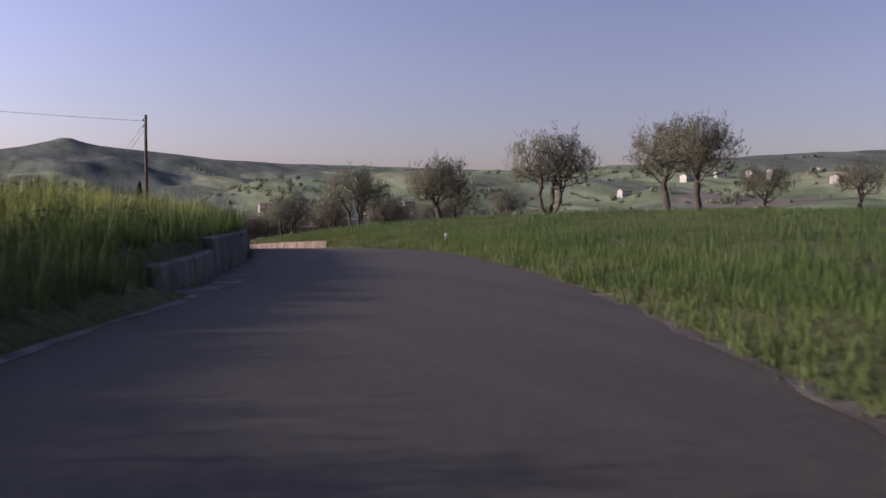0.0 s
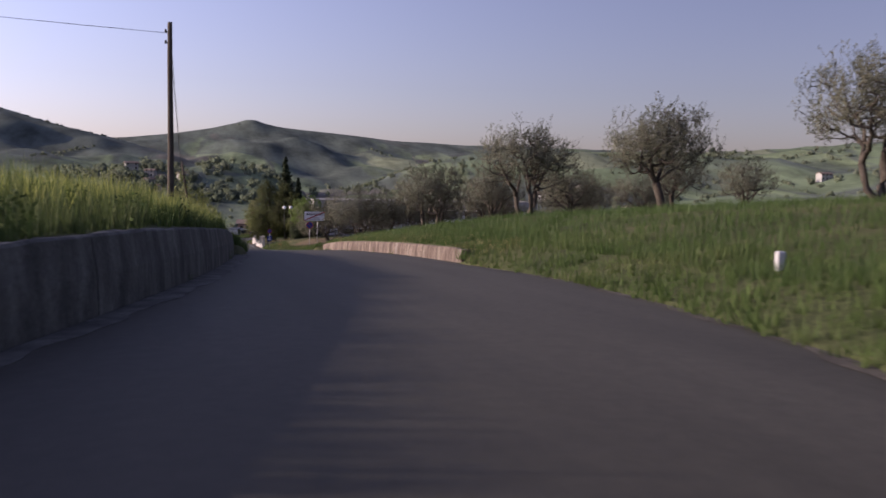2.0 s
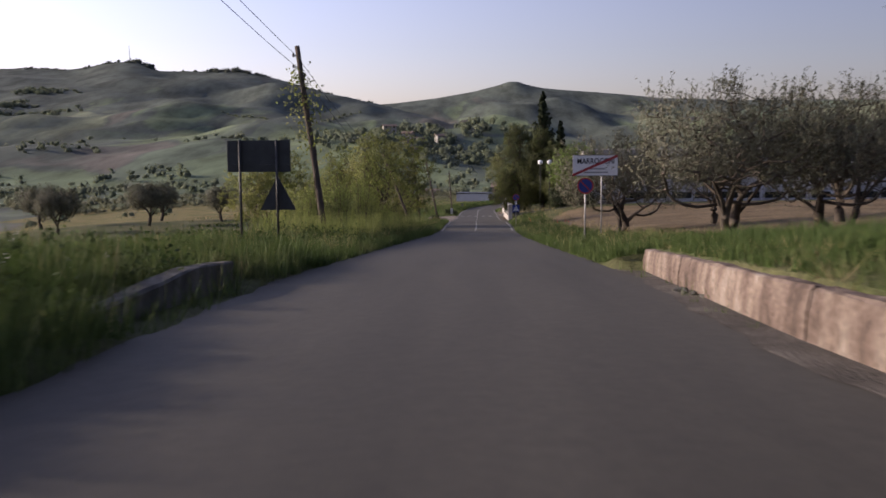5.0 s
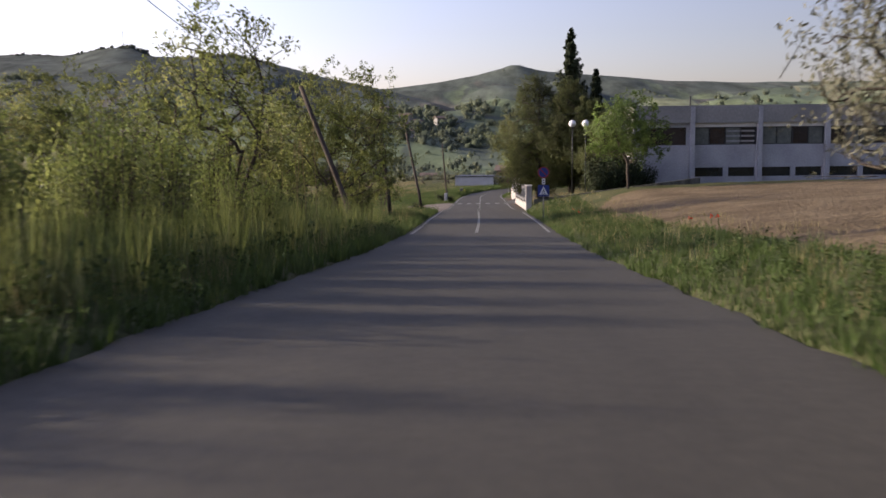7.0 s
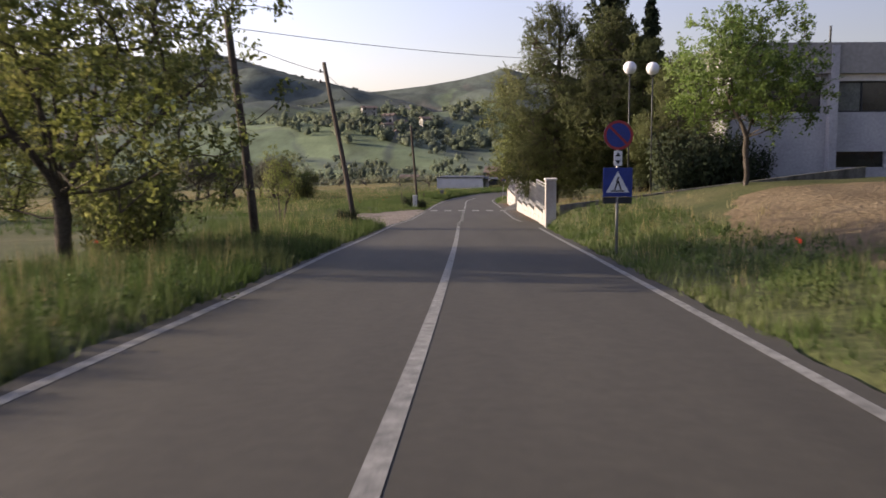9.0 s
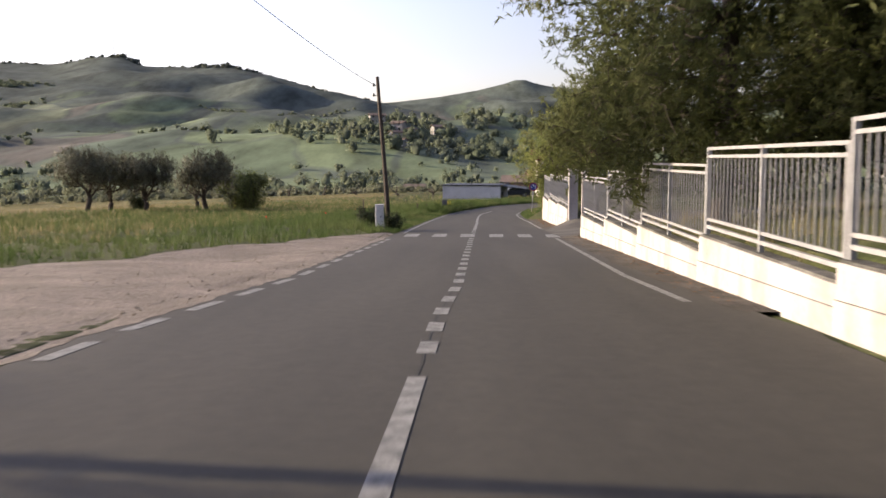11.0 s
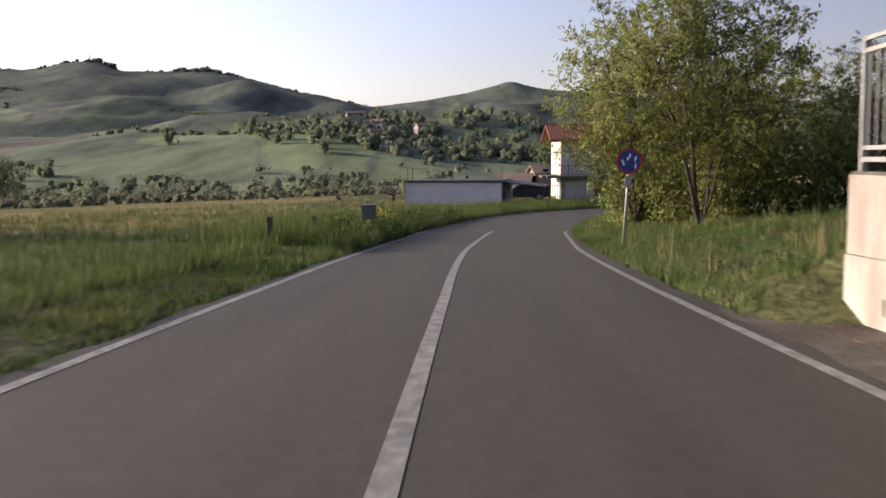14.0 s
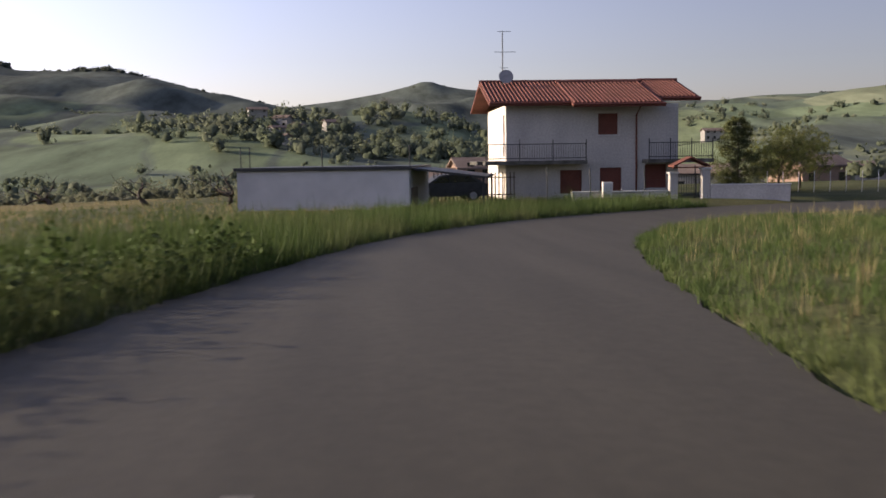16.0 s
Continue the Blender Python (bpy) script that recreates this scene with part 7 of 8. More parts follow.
SHRUBS = [bush("shrub", "dense roadside shrub with yellow-green leaves", 101, 2.6, 2.6, M_LEAF, 0.07, 3400), bush("shrub", "tall reedy growth beside the road", 102, 2.2, 2.9, M_REED, 0.042, 4600, 0.9),
          bush("shrub", "dark green roadside shrub", 103, 2.4, 1.9, M_CYPRESS, 0.07, 4200)]
r = np.random.RandomState(5)
spots = [(0, 113.5, -7.2, 0.6), (1, 114.5, -6.6, 0.7), (0, 118.0, -7.6, 0.9), (1, 118.5, -6.0, 0.8), (0, 122.0, -8.0, 0.95), (1, 122.5, -5.8, 0.85), (0, 126.5, -8.2, 0.95), (1, 126.0, -6.2, 0.85), (1, 127.8, -5.2, 0.55), (1, 120.5, -6.6, 0.85), (1, 124.5, -6.8, 0.8), (1, 129.0, -6.0, 0.8), (1, 130.2, -5.2, 0.5),
         (0, 130.5, -8.4, 0.8), (1, 131.0, -6.2, 0.75), (1, 133.5, -7.4, 0.85), (0, 136.0, -8.2, 0.8), (1, 137.0, -6.4, 0.6), (2, 139.5, -6.8, 0.7), (0, 141.0, -8.0, 0.75), (0, 145.0, -8.6, 0.7), (0, 149.0, -9.2, 0.7), (0, 153.0, -9.2, 0.8),
         (0, 158.5, -6.6, 0.8), (0, 161.5, -8.0, 0.9), (2, 176.0, -4.6, 0.34), (2, 208.4, -4.25, 0.42), (2, 208.9, -3.4, 0.34)]
first = [True, True, True]
for k, s, u, sz in spots:
    plant(SHRUBS[k], s, u, turn=r.uniform(0, 360), size=sz, copy=not first[k])
    first[k] = False
# bare pruned trees at the meadow's far edge
for k, (px, py) in enumerate(((-11.0, 314), (-5.3, 312), (-0.3, 310), (6.1, 306), (10.9, 303))):
    tb, _ = branches(np.random.RandomState(120 + k), 2.7, 1.25, 0.6, 0.21, (4, 2, 2), 3, gnarl=0.35, up=0.6)
    ob = empty("pruned_tree", Matrix.Translation(on_ground(px, py)), "small bare pruned tree with knobbly limbs", "tree", "pruned trees")
    v, f = wood_arrays(tb)
    part("trunk", mesh_from("trunk", v, f, M_BARK, True), ob)

# shrubs out of view beside the road's start, added to cast shade on it
for x, y, sz in ((-5.6, 3.4, 0.6), (-6.0, 5.0, 0.65), (-6.0, 6.6, 0.55), (-6.2, 2.2, 0.6)):
    plant(SHRUBS[0], xy=(x, y), turn=x * 50, size=sz)
# dark round bushes and a heap of prunings beyond the wheat
for x, y, sz in ((37.5, 108.0, 1.25), (41.0, 106.0, 1.1), (46.5, 103.0, 1.3)):
    plant(SHRUBS[2], xy=(x, y), turn=x * 40, size=sz)
for x, y, sz in ((24.4, 177.0, 1.1), (25.4, 177.4, 1.2), (26.5, 177.8, 1.15), (27.8, 178.2, 0.7)):
    plant(SHRUBS[2], xy=(x, y), turn=x * 40, size=sz)
for x, y, sz in ((22.8, 253.2, 0.9), (23.1, 254.4, 1.35), (23.7, 252.8, 1.4), (24.1, 251.0, 1.0), (25.2, 249.2, 1.05), (26.6, 248.4, 1.2), (29.0, 248.0, 1.3), (31.5, 248.5, 1.3)):
    plant(SHRUBS[0], xy=(x, y), turn=x * 77, size=sz)
for x, y, sz in ((-10.6, 247.2, 0.7), (-2.6, 247.4, 0.8)):
    plant(SHRUBS[2], xy=(x, y), turn=x * 60, size=sz)
heap_rng = np.random.RandomState(71)                # a heap of cut twigs
n = 2600
d = heap_rng.normal(size=(n, 3))
d /= np.linalg.norm(d, axis=1)[:, None]
d[:, 2] = np.abs(d[:, 2])
v, f = leaf_quads(heap_rng, d * np.array([1.7, 1.4, 0.95]) * heap_rng.uniform(0.3, 1.0, (n, 1)) ** 0.5, 0.03, 14.0)
heap = empty("brushwood_heap", Matrix.Translation(on_ground(28.0, 96.6)), "brown heap of cut olive twigs", "heap")
part("twigs", mesh_from("twigs", v, f, M_DRYTWIG), heap)
# trees behind the garden wall
plant(PINE, xy=(41.5, 313.0), turn=30, size=0.5)
plant(WIDE, xy=(44.6, 314.0), turn=60, size=0.5)
plant(WIDE, xy=(47.8, 318.0), turn=160, size=0.55)

# ---- distant houses ----
def far_house(x, y, w, d, h, mat, turn, label, floors=2, lift=0.0, dark_roof=False):
    p = Vector((x, y, gz(x, y) + lift))
    ob = empty("distant_house", Matrix.Translation(p) @ Matrix.Rotation(radians(turn), 4, "Z"), label, "house", "distant houses")
    part("wall", Shape().box(-w / 2, w / 2, -d / 2, d / 2, -3, h).prism([(-d / 2, h), (d / 2, h), (0, h + d * 0.18)], "x", -w / 2, w / 2).mesh("wall", mat), ob)
    e = 0.5
    part("roof", Shape().prism([(-d / 2 - e, h - 0.1), (0, h + d * 0.2), (d / 2 + e, h - 0.1), (d / 2 + e, h + 0.15), (0, h + d * 0.2 + 0.3), (-d / 2 - e, h + 0.15)], "x", -w / 2 - e, w / 2 + e).mesh("roof", M_FARROOF), ob, "weathered brown tiled roof")
    win = Shape().box(-0.5, 0.5, -0.06, 0.0, -0.7, 0.7).mesh("window", M_GLASSDARK)
    for k in range(floors):
        for q in np.linspace(-w / 2 + 1.5, w / 2 - 1.5, max(2, int(w / 3))):
            part("window", win, ob, m=Matrix.Translation((q, -d / 2 - 0.01, 1.5 + 2.8 * k)))
    return ob


def by_bearing(b, r):
    return HUB[0] + r * math.sin(radians(b)), HUB[1] + r * math.cos(radians(b))


for b, dist, w, d, h, tl in (*HAMLET, (16.5, 240, 9, 6, 3, 20), (19.5, 235, 8, 6, 3, -15), (22.0, 260, 9, 6.5, 4.4, 0), (24.5, 320, 8, 6, 4.4, 30), (21.0, 420, 9, 6, 4.4, 10), (26.5, 460, 8, 6, 4.4, -30), (29.0, 500, 9, 6, 4.4, 15),
                             (17.5, 520, 9, 6, 4.4, 0), (34.0, 420, 9, 6, 4.4, 25), (38.0, 360, 9, 6, 3.6, -10), (47.0, 720, 10, 7, 4.5, 15), (49.0, 740, 9, 7, 4.5, -15), (51.0, 750, 10, 7, 4.5, 10), (53.0, 700, 9, 7, 5, 0),
                             (55.5, 730, 10, 7, 4.5, 30), (44.0, 620, 9, 7, 4.5, 0), (58, 640, 9, 7, 4.5, 20)):
    x, y = by_bearing(b, dist)
    far_house(x, y, w, d, h, M_FARWALL, tl, "small pale house far off among trees", 1 if h < 4 else 2)
x, y = by_bearing(-20.2, 1618)
mast = empty("hilltop_mast", Matrix.Translation(on_ground(x, y)), "thin radio mast on a hilltop", "mast")
part("lattice", Shape().tube([(0, 0, -1), (0, 0, 13), (0, 0, 26)], [0.5, 0.4, 0.3], 6).mesh("lattice", M_DARKMETAL), mast)
# low pink houses behind the outbuilding, and a tower block seen across the olives
far_house(26.0, 380, 5, 6, 2.8, M_PINKHOUSE, -10, "low pink house behind a fence", 1)
far_house(31.5, 382, 5, 6, 4.2, M_PINKHOUSE, 8, "pink house behind trees")
far_house(4.0, 384, 4, 3, 1.8, M_FARWALL, 0, "small white shed by the valley", 1)

# ---- round the house: garden wall, gate, fence, parked car ----
def garden_wall(x0, y0, x1, y1, h, mat, label):
    d = Vector((x1 - x0, y1 - y0, 0))
    z = (gz(x0, y0) + gz(x1, y1)) / 2
    ob = empty("garden_wall", Matrix.Translation((x0, y0, z)) @ Matrix.Rotation(math.atan2(d.y, d.x), 4, "Z"), label, "wall")
    part("wall", Shape().box(0, d.length, -0.12, 0.12, -1.0, h, 0.02).mesh("wall", mat), ob)
    part("coping", Shape().box(-0.03, d.length + 0.03, -0.16, 0.16, h + 0.002, h + 0.06, 0.01).mesh("coping", M_GREYWALL), ob)
    return ob, d.length


garden_wall(28.5, 301.6, 33.4, 301.2, 0.42, M_HOUSEWALL, "low white garden wall before the house")
_, ln = garden_wall(35.4, 300.6, 39.2, 299.8, 0.72, M_HOUSEWALL, "white garden wall beside a gate")
for x, y, h in ((33.65, 301.2, 1.3), (35.15, 300.7, 1.45)):
    g = on_ground(x, y)
    ob = empty("gate_pillar", Matrix.Translation(g), "white gate pillar with flat cap", "pillar", "gate pillars")
    part("shaft", Shape().box(-0.2, 0.2, -0.2, 0.2, -0.3, h, 0.02).mesh("shaft", M_HOUSEWALL), ob)
    part("cap", Shape().box(-0.26, 0.26, -0.26, 0.26, h + 0.001, h + 0.1, 0.02).mesh("cap", M_GREYWALL), ob)
g = on_ground(34.4, 300.95)
gate = empty("garden_gate", Matrix.Translation(g), "dark iron garden gate under a small tiled roof", "gate")
for k in range(9):
    part("bar", Shape().box(-0.52 + k * 0.13 - 0.012, -0.52 + k * 0.13 + 0.012, -0.012, 0.012, 0.05, 1.3).mesh("bar", M_DARKMETAL), gate)
for z in (0.15, 1.2):
    part("rail", Shape().box(-0.55, 0.55, -0.03, -0.013, z, z + 0.05).mesh("rail", M_DARKMETAL), gate)
part("roof", Shape().prism([(-0.95, 1.62), (0, 2.05), (0.95, 1.62), (0.95, 1.7), (0, 2.14), (-0.95, 1.7)], "y", -0.5, 0.5).mesh("roof", M_TILE), gate, "small tiled roof over the gate")
part("beam", Shape().box(-0.85, 0.85, -0.1, 0.1, 1.56, 1.62).mesh("beam", M_REDWOOD), gate)
for k, (x, y) in enumerate(((27.2, 301.5), (29.4, 301.4), (32.2, 301.3), (34.8, 301.2))):
    pole("fence_post", "thin dark steel fence post before the house", on_ground(x, y), (x, y, gz(x, y) + 1.7), 0.03, 0.03, M_DARKMETAL, "post")
mb = empty("meter_cabinet", Matrix.Translation(on_ground(30.2, 301.0)), "white meter cabinet by the garden wall", "utility box")
part("body", Shape().box(-0.25, 0.25, -0.15, 0.15, -0.2, 0.95, 0.02).mesh("body", M_WHITEWALL), mb)
part("door", Shape().box(-0.2, 0.2, -0.165, -0.151, 0.3, 0.88, 0.004).mesh("door", M_GREYWALL), mb)
fence = empty("yard_fence", Matrix.Translation(on_ground(21.5, 303.0)), "dark paling fence between outbuilding and house", "fence")
for k in range(22):
    part("paling", Shape().box(k * 0.2, k * 0.2 + 0.06, -0.015, 0.015, -0.1, 1.5).mesh("paling", M_WOODPOLE), fence)
for z in (0.3, 1.2):
    part("rail", Shape().box(0, 4.3, 0.016, 0.05, z, z + 0.06).mesh("rail", M_WOODPOLE), fence)

# a parked car half hidden by the grass
c = on_ground(22.2, 303.4)
car = empty("parked_car", Matrix.Translation(c) @ Matrix.Rotation(radians(8), 4, "Z"), "dark parked hatchback behind the grass", "car")
prof = [(-1.95, 0.28), (-2.0, 0.62), (-1.85, 0.88), (-1.1, 0.98), (-0.55, 1.36), (0.2, 1.46), (1.1, 1.42), (1.75, 1.02), (1.95, 0.92), (2.0, 0.4), (1.9, 0.28)]
part("body", Shape().prism(prof, "y", -0.82, 0.82).mesh("body", M_DARKMETAL), car, "dark painted body")
part("side_window", Shape().prism([(-0.95, 0.98), (-0.5, 1.3), (0.2, 1.39), (1.05, 1.35), (1.5, 1.02)], "y", -0.826, -0.822).mesh("side_window", M_GLASSDARK), car)
for x in (-1.25, 1.25):
    for y in (-0.76, 0.76):
        w = part("wheel", Shape().tube([(x, y - 0.1, 0.31), (x, y + 0.1, 0.31)], 0.31, 18).mesh("wheel", M_BLACK), car)
        part("hubcap", Shape().tube([(x, y - 0.112, 0.31), (x, y - 0.101, 0.31)], 0.2, 14).mesh("hubcap", M_METAL), w)

far_house(74.0, 374.0, 8, 6, 3.0, M_PINKHOUSE, 20, "low brownish house beyond the garden wall", 1)
far_house(66.0, 392.0, 9, 6, 3.2, M_FARWALL, -15, "low pale house among trees", 1)
for k in range(13):
    x, y = 43.0 + 0.9 * k, 312.0 - 0.25 * k
    pole("vine_stake", "thin pale stake in a row beside the road", on_ground(x, y), (x + 0.03, y, gz(x, y) + 1.3), 0.025, 0.02, M_WHITEWALL, "stake")
# lamp posts in the garden and beyond it
for x, y, top, arm in ((28.7, 227.0, -4.9, 0.0), (22.0, 200.9, -7.1, 0.15)):
    g = on_ground(x, y)
    ob, tp = pole("lamp_post", "slim dark brown lamp post in a garden", g, (x, y, top), 0.05, 0.045, M_DARKMETAL)
    c = tp - g
    part("lamp_head", Shape().box(c.x - 0.12 - arm, c.x + 0.08, c.y - 0.05, c.y + 0.05, c.z - 0.01, c.z + 0.03, 0.004).mesh("lamp_head", M_DARKMETAL), ob, "flat dark lamp head")

# tall reeds with pale plumes above the roadside growth
rr = np.random.RandomState(21)
for k in range(11):
    x, y = 6.4 + 0.36 * k + rr.uniform(-0.3, 0.3), 140.5 - 0.55 * k + rr.uniform(-0.4, 0.4)
    g = on_ground(x, y)
    hgt = rr.uniform(2.6, 3.5)
    bend = rr.uniform(-0.2, 0.2)
    ob = empty("reed", Matrix.Translation(g), "tall thin reed with a pale dry plume", "reed", "tall reeds")
    part("stem", Shape().tube([(0, 0, -0.1), (bend * 0.3, 0, hgt * 0.5), (bend, 0, hgt)], [0.014, 0.012, 0.008], 5).mesh("stem", M_DRY), ob)
    tt = rr.uniform(0, 1, 150)
    c = np.stack([bend * (0.85 + 0.3 * tt), 0 * tt, hgt * (0.88 + 0.16 * tt)], -1) + rr.normal(size=(150, 3)) * np.array([0.03, 0.03, 0.02]) * (1.3 - tt)[:, None]
    v, f = leaf_quads(rr, c, 0.009, 7.0, 2.5)
    part("plume", mesh_from("plume", v, f, M_DRY), ob, "pale feathery plume")

# a creeper with yellow-green leaves up the leaning pole
cr = np.random.RandomState(33)
foot, head = Vector(POLE_B.location), Vector(top_b)
vine = empty("creeper", Matrix.Translation(foot), "yellow-green creeper climbing a leaning pole", "climber")
ax = head - foot
part("stem", Shape().tube([ax * t + Vector((0.14 * math.cos(14 * t), 0.14 * math.sin(14 * t), 0)) for t in np.linspace(0, 0.86, 26)], 0.014, 5).mesh("stem", M_BARK, True), vine)
tt = 0.45 + 0.42 * cr.uniform(0, 1, 520) ** 0.8
c = np.array(ax)[None] * tt[:, None] + cr.normal(size=(520, 3)) * np.array([0.26, 0.22, 0.2]) * (0.5 + 0.9 * np.sin((tt - 0.4) * 6.0))[:, None] + np.array([-0.1, 0, 0])
v, f = leaf_quads(cr, c, 0.075, 1.7)
part("foliage", leafy("foliage", v, f, M_LEAF, c - np.array(ax)[None] * tt[:, None], 0.5), vine)

# ---- flowers ----
wf = np.random.RandomState(17)
x, y = beside(60, 88, 0.9, 3.6, -1)(wf, 110)
c = np.stack([x, y, ground_height(x, y, False) + wf.uniform(0.3, 0.62, len(x))], -1)
c = np.repeat(c, 4, axis=0) + wf.normal(size=(4 * len(x), 3)) * 0.035
v, f = leaf_quads(wf, c, 0.017, 1.2, 0.6)
tagged(part("white_blossom", mesh_from("white_blossom", v, f, M_SIGN_WHITE)), "small white blossoms over the bank's grass", "flowers", kind="stuff")
def flowers(name, label, spots, mat, size, seed):
    rr = np.random.RandomState(seed)
    for s, u in spots:
        g = ground_at(s, u)
        ob = empty(name, Matrix.Translation(g), label, "flower", "flowers")
        h = rr.uniform(0.4, 0.6)
        part("stem", Shape().tube([(0, 0, -0.05), (0.02, 0.01, h / 2), (0, 0, h)], 0.006, 5).mesh("stem", M_GRASS), ob)
        v, f = leaf_quads(rr, rr.normal(size=(9, 3)) * size * 0.3 + np.array([0, 0, h]), size * 0.55, 1.2)
        part("petals", mesh_from("petals", v, f, mat), ob, "bright petals")


flowers("poppy", "red poppy in the grass", [(210.6, -6.3), (150.8, -4.6), (146.8, 3.6), (127.5, 4.6), (128.3, 4.2), (129.5, 4.9), (150.3, 3.7), (231.0, -8.0), (204.5, -7.3)], M_POPPY, 0.06, 3)
rr = np.random.RandomState(8)
c = np.array([at(253.2 + a, -4.1 - b) for a, b in zip(rr.normal(size=260) * 1.0, np.abs(rr.normal(size=260)) * 0.5)])
c[:, 2] = ground_height(c[:, 0], c[:, 1], False) + rr.uniform(0.45, 0.85, 260)
v, f = leaf_quads(rr, c, 0.035, 1.2)
tagged(part("yellow_blossom", mesh_from("yellow_blossom", v, f, M_YELLOW)), "yellow wild blossom in the tall grass", "flowers", kind="stuff")
# rubble at the foot of the field wall
rr = np.random.RandomState(12)
for k in range(7):
    g = at(88.6 + rr.uniform(-0.6, 0.6), 2.95 + rr.uniform(-0.1, 0.12), 0.02)
    bm = bmesh.new()
    bmesh.ops.create_icosphere(bm, subdivisions=1, radius=rr.uniform(0.04, 0.1))
    for v_ in bm.verts:
        v_.co *= rr.uniform(0.7, 1.25)
        v_.co.z *= 0.6
    me = bpy.data.meshes.new("stone")
    bm.to_mesh(me)
    bm.free()
    me.materials.append(M_CONCRETE)
    tagged(part("stone", me, m=Matrix.Translation(g)), "loose grey stone at the wall's foot", "stone", "loose stones")

# dry leaves drifted along the fence's foot
rr = np.random.RandomState(31)
c = np.array([at(s_, u_, 0.02) for s_, u_ in zip(np.concatenate([rr.uniform(183, 203, 900), rr.uniform(211.5, 231, 1000)]), 3.35 - np.abs(rr.normal(size=1900)) * 0.28)])
v, f = leaf_quads(rr, c, 0.035, 1.7)
v[:, 2] = c.repeat(4, axis=0)[:, 2] + (v[:, 2] - c.repeat(4, axis=0)[:, 2]) * 0.25
tagged(part("leaf_litter", mesh_from("leaf_litter", v, f, M_LITTER)), "brown dry leaves along the fence's foot", "leaves", kind="stuff")

# ---- grass and field plants ----
def weeds(name, label, s0, s1, o0, o1, side, n, w0, w1, mat, seed, leaves=58, leaf=0.068, tall=0.75):
    """Clumps of leafy undergrowth that close the grass near the ground."""
    r_ = np.random.RandomState(seed)
    x, y = beside(s0, s1, o0, o1, side, 1.0)(r_, n)
    w = r_.uniform(w0, w1, len(x))
    clump_cloud(name, label, "weeds", np.stack([x, y, w, w * tall * r_.uniform(0.7, 1.2, len(x))], -1), mat, leaves, leaf, seed + 1, 0)


M_WEED = material("verge_weeds", [(0.040, 0.068, 0.018), (0.056, 0.088, 0.025), (0.080, 0.105, 0.036)], 0.75, 0.5, 6, 0, mix=0.3, island=0.3, spec=0.15, transl=0.25)
weeds("roadside_weeds", "dense dark green weeds along the verge", 64, 143, 0.35, 4.5, -1, 700, 0.45, 0.95, M_WEED, 201)
weeds("roadside_weeds", "low green weeds along the verge", 143, 178, 0.3, 4.0, -1, 200, 0.35, 0.6, M_WEED, 203)
weeds("edge_weeds", "low dark weeds along the edge of the asphalt", 63, 176, 0.02, 0.9, -1, 420, 0.22, 0.5, M_WEED, 211, 46, 0.085)
weeds("edge_weeds", "rank dark weeds along the edge of the bend", 244, 270, 0.1, 1.3, -1, 240, 0.5, 0.85, M_WEED, 213, 60, 0.075, 1.0)
weeds("bank_weeds", "dense weeds on the bank above the wall", 8, 64, 0.7, 4.5, -1, 300, 0.4, 0.8, M_WEED, 205)
weeds("roadside_weeds", "grey-green weeds on the verge of a ploughed field", 98, 172, 0.5, 2.9, 1, 420, 0.3, 0.62, M_WEED, 207)
weeds("wall_top_weeds", "low weeds on top of a field wall", 54, 98, 0.35, 1.6, 1, 260, 0.18, 0.36, M_WEED, 209, 60, 0.07)
blades("dry_stems", "dry straw along the top of a field wall", "grass", 9000, beside(52, 98, 0.3, 1.9, 1), M_DRY, 0.08, 0.3, 0.014, 112, 0.7)
blades("verge_grass", "tall green grass along the road's left verge", "grass", 112000, beside(62, 178, 0.0, 6.5, -1, 1.4), M_GRASS, 0.2, 0.62, 0.017, 91, 0.28)
blades("bank_grass", "long green grass on the bank above the wall", "grass", 115000, beside(-12, 66, 0.35, 9.0, -1, 1.3), M_GRASS, 0.3, 0.8, 0.018, 92, 0.26)
blades("seeding_grass", "yellow-green seeding grass on top of the bank", "grass", 26000, beside(2, 60, 1.6, 9.0, -1), M_SEED, 0.6, 0.95, 0.02, 111, 0.3)
blades("wheat_field", "green young wheat beside the road", "crops", 158000, beside(-8, 95, 1.6, 34.0, 1, 1.5), M_WHEAT, 0.26, 0.46, 0.018, 93, 0.16, tuft=5, spread=0.09)
blades("verge_grass", "short grass along the road's right verge", "grass", 112000, beside(-5, 176, 0.0, 3.4, 1, 1.2), M_GRASS, 0.08, 0.4, 0.018, 94)
blades("meadow_grass", "green meadow grass with seed heads", "grass", 50000, beside(176, 206, 0.5, 26.0, -1, 1.9), M_GRASS, 0.12, 0.5, 0.018, 95, 0.28)
blades("meadow_grass", "green meadow grass behind a mown strip", "grass", 70000, beside(206, 241, 1.25, 26.0, -1, 1.9), M_GRASS, 0.14, 0.5, 0.017, 108, 0.28)
blades("meadow_grass", "green meadow grass near the bend", "grass", 75000, beside(241, 300, 0.4, 26.0, -1, 1.8), M_GRASS, 0.14, 0.5, 0.017, 109, 0.28)
blades("mown_grass", "short pale mown grass beside the edge line", "grass", 9000, beside(205, 243, 0.05, 1.3, -1), M_DRY, 0.03, 0.10, 0.014, 110, 0.9)
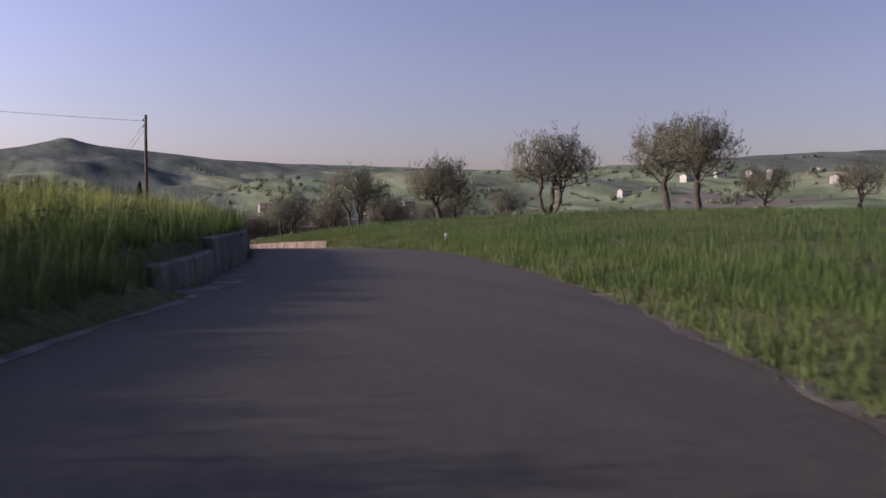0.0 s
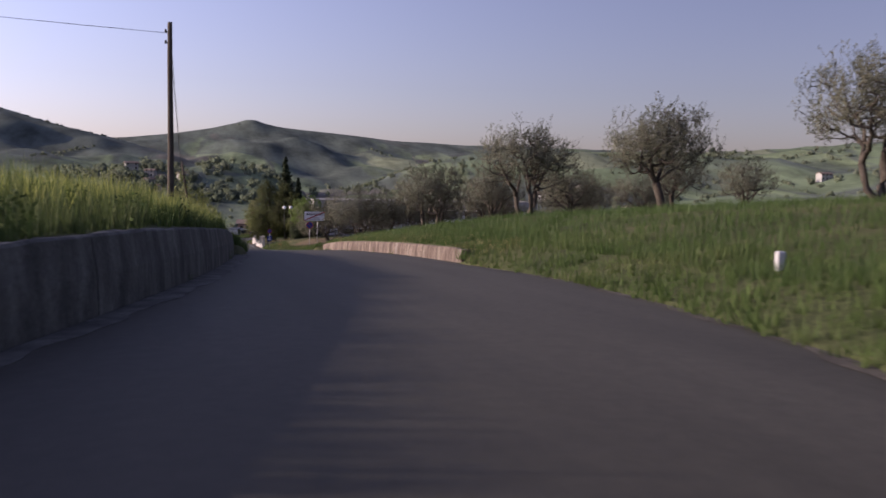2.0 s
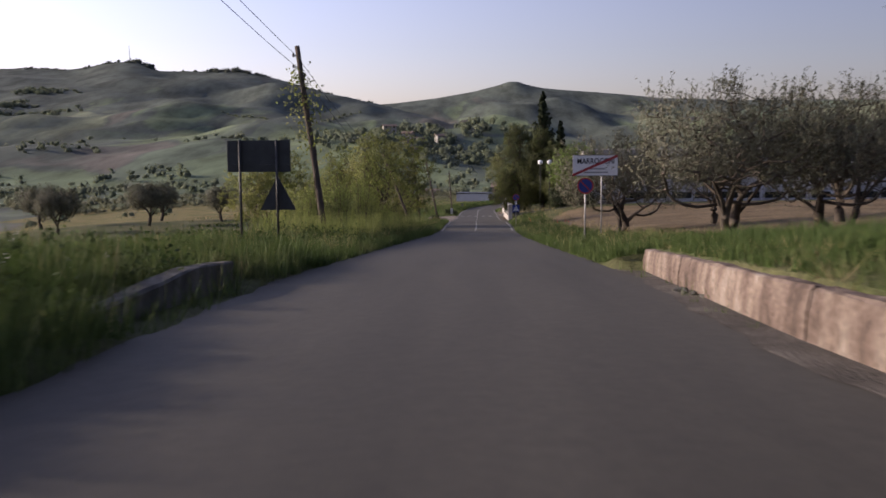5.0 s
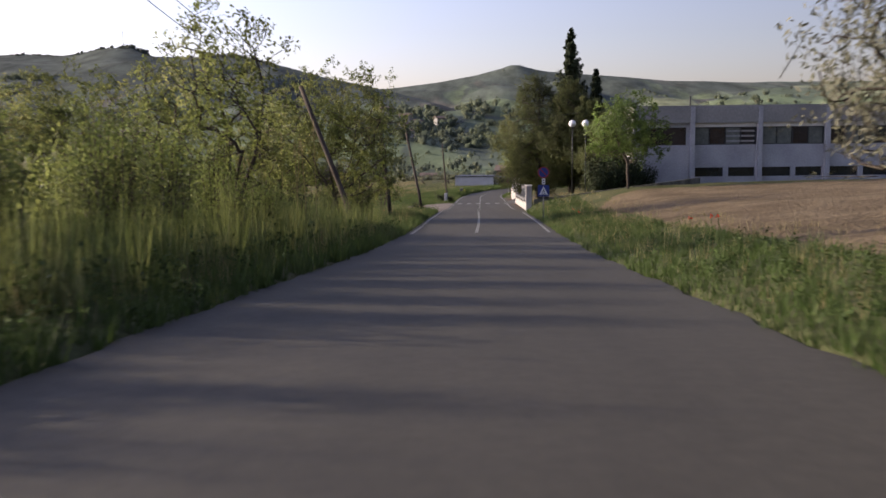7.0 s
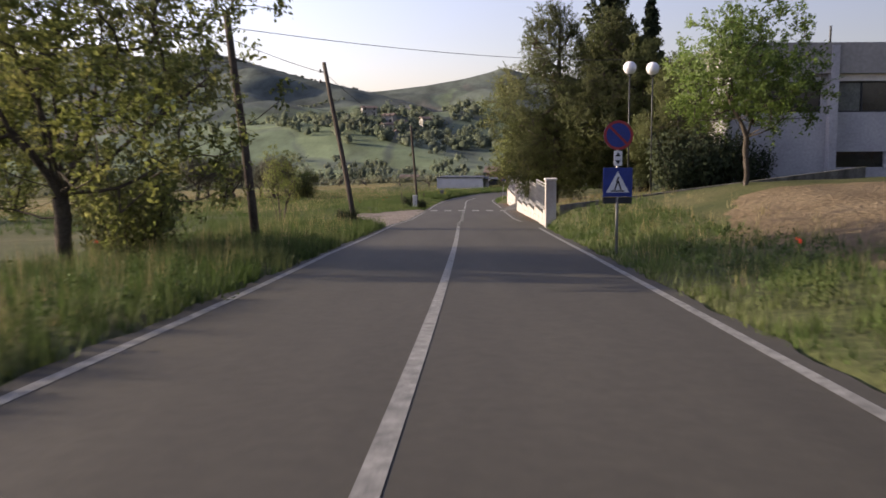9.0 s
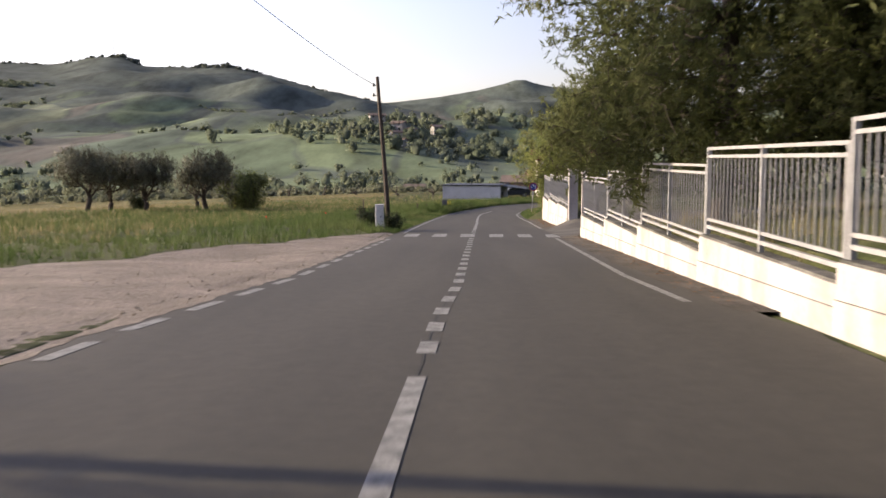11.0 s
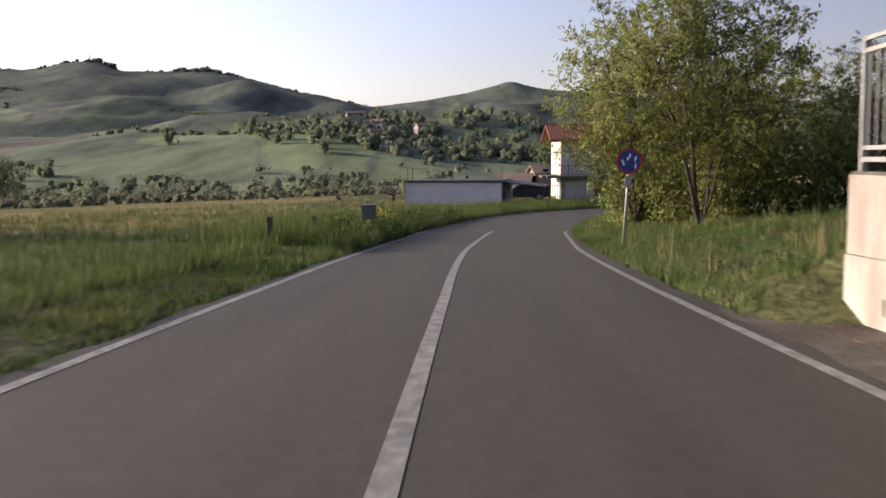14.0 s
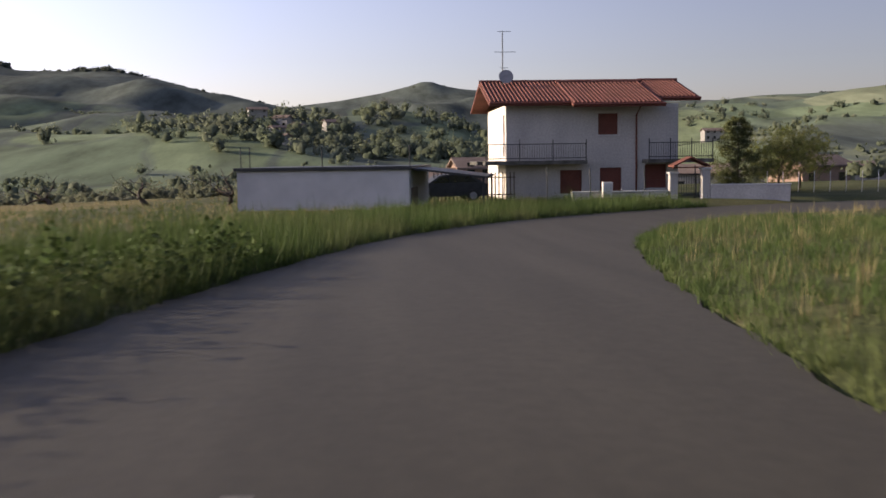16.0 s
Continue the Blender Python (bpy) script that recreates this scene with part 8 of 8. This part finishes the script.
blades("verge_grass", "tall grass on the right verge near the bend", "grass", 95000, beside(229, 292, 0.0, 9.0, 1, 1.3), M_GRASS, 0.12, 0.36, 0.014, 96, 0.5)
blades("dry_stems", "thin pale dry stems among the grass", "grass", 13500, beside(60, 178, 0.4, 4.5, -1), M_DRY, 0.3, 0.8, 0.012, 97, 0.2)
blades("dry_stems", "thin pale dry stems among the grass", "grass", 13500, beside(96, 300, 0.4, 5.0, 1), M_DRY, 0.2, 0.6, 0.012, 98, 0.2)
blades("short_grass", "short pale grass beside the edge line", "grass", 33000, beside(205, 244, 0.0, 1.1, -1), M_GRASS, 0.07, 0.2, 0.018, 99)
blades("dry_meadow_grass", "yellow-brown dry meadow grass", "grass", 50000, beside(196, 300, 7.0, 34.0, -1, 1.2), M_DRY, 0.15, 0.42, 0.02, 100, 0.3)
blades("tall_growth", "rank tall grass and stems beside the road", "grass", 16000, beside(108, 143, 0.9, 4.6, -1), M_REED, 0.6, 1.5, 0.024, 101, 0.22)
blades("bank_growth", "lush tall grass round a low wall", "grass", 39000, beside(64, 97, 0.15, 3.0, -1), M_GRASS, 0.3, 0.75, 0.018, 102, 0.42)
weeds("verge_weeds", "short grey-green weeds among the grass of the bend", 231, 262, 0.2, 4.5, 1, 300, 0.2, 0.42, M_WEED, 215, 50, 0.08, 0.55)
blades("wall_foot_weeds", "small weeds at the foot of the fence", "weeds", 6000, beside(211, 231, 0.75, 1.0, 1), M_GRASS, 0.08, 0.3, 0.02, 103, tuft=5)
blades("bend_grass", "tall green grass at the inside of the bend", "grass", 51000, beside(243, 300, 0.0, 4.5, -1, 1.3), M_GRASS, 0.3, 0.8, 0.02, 104)
blades("wall_top_grass", "grass hanging over a low field wall", "grass", 18000, beside(52, 95, 0.5, 2.2, 1), M_GRASS, 0.1, 0.34, 0.02, 105)
blades("bank_top_grass", "long bright grass on the bank below a pole", "grass", 24000, beside(46, 72, 0.9, 4.0, -1), M_SEED, 0.4, 0.8, 0.02, 106)
blades("wall_end_grass", "grass round the end of a low wall", "grass", 13500, beside(88, 104, 0.0, 3.0, 1), M_GRASS, 0.12, 0.4, 0.02, 107)
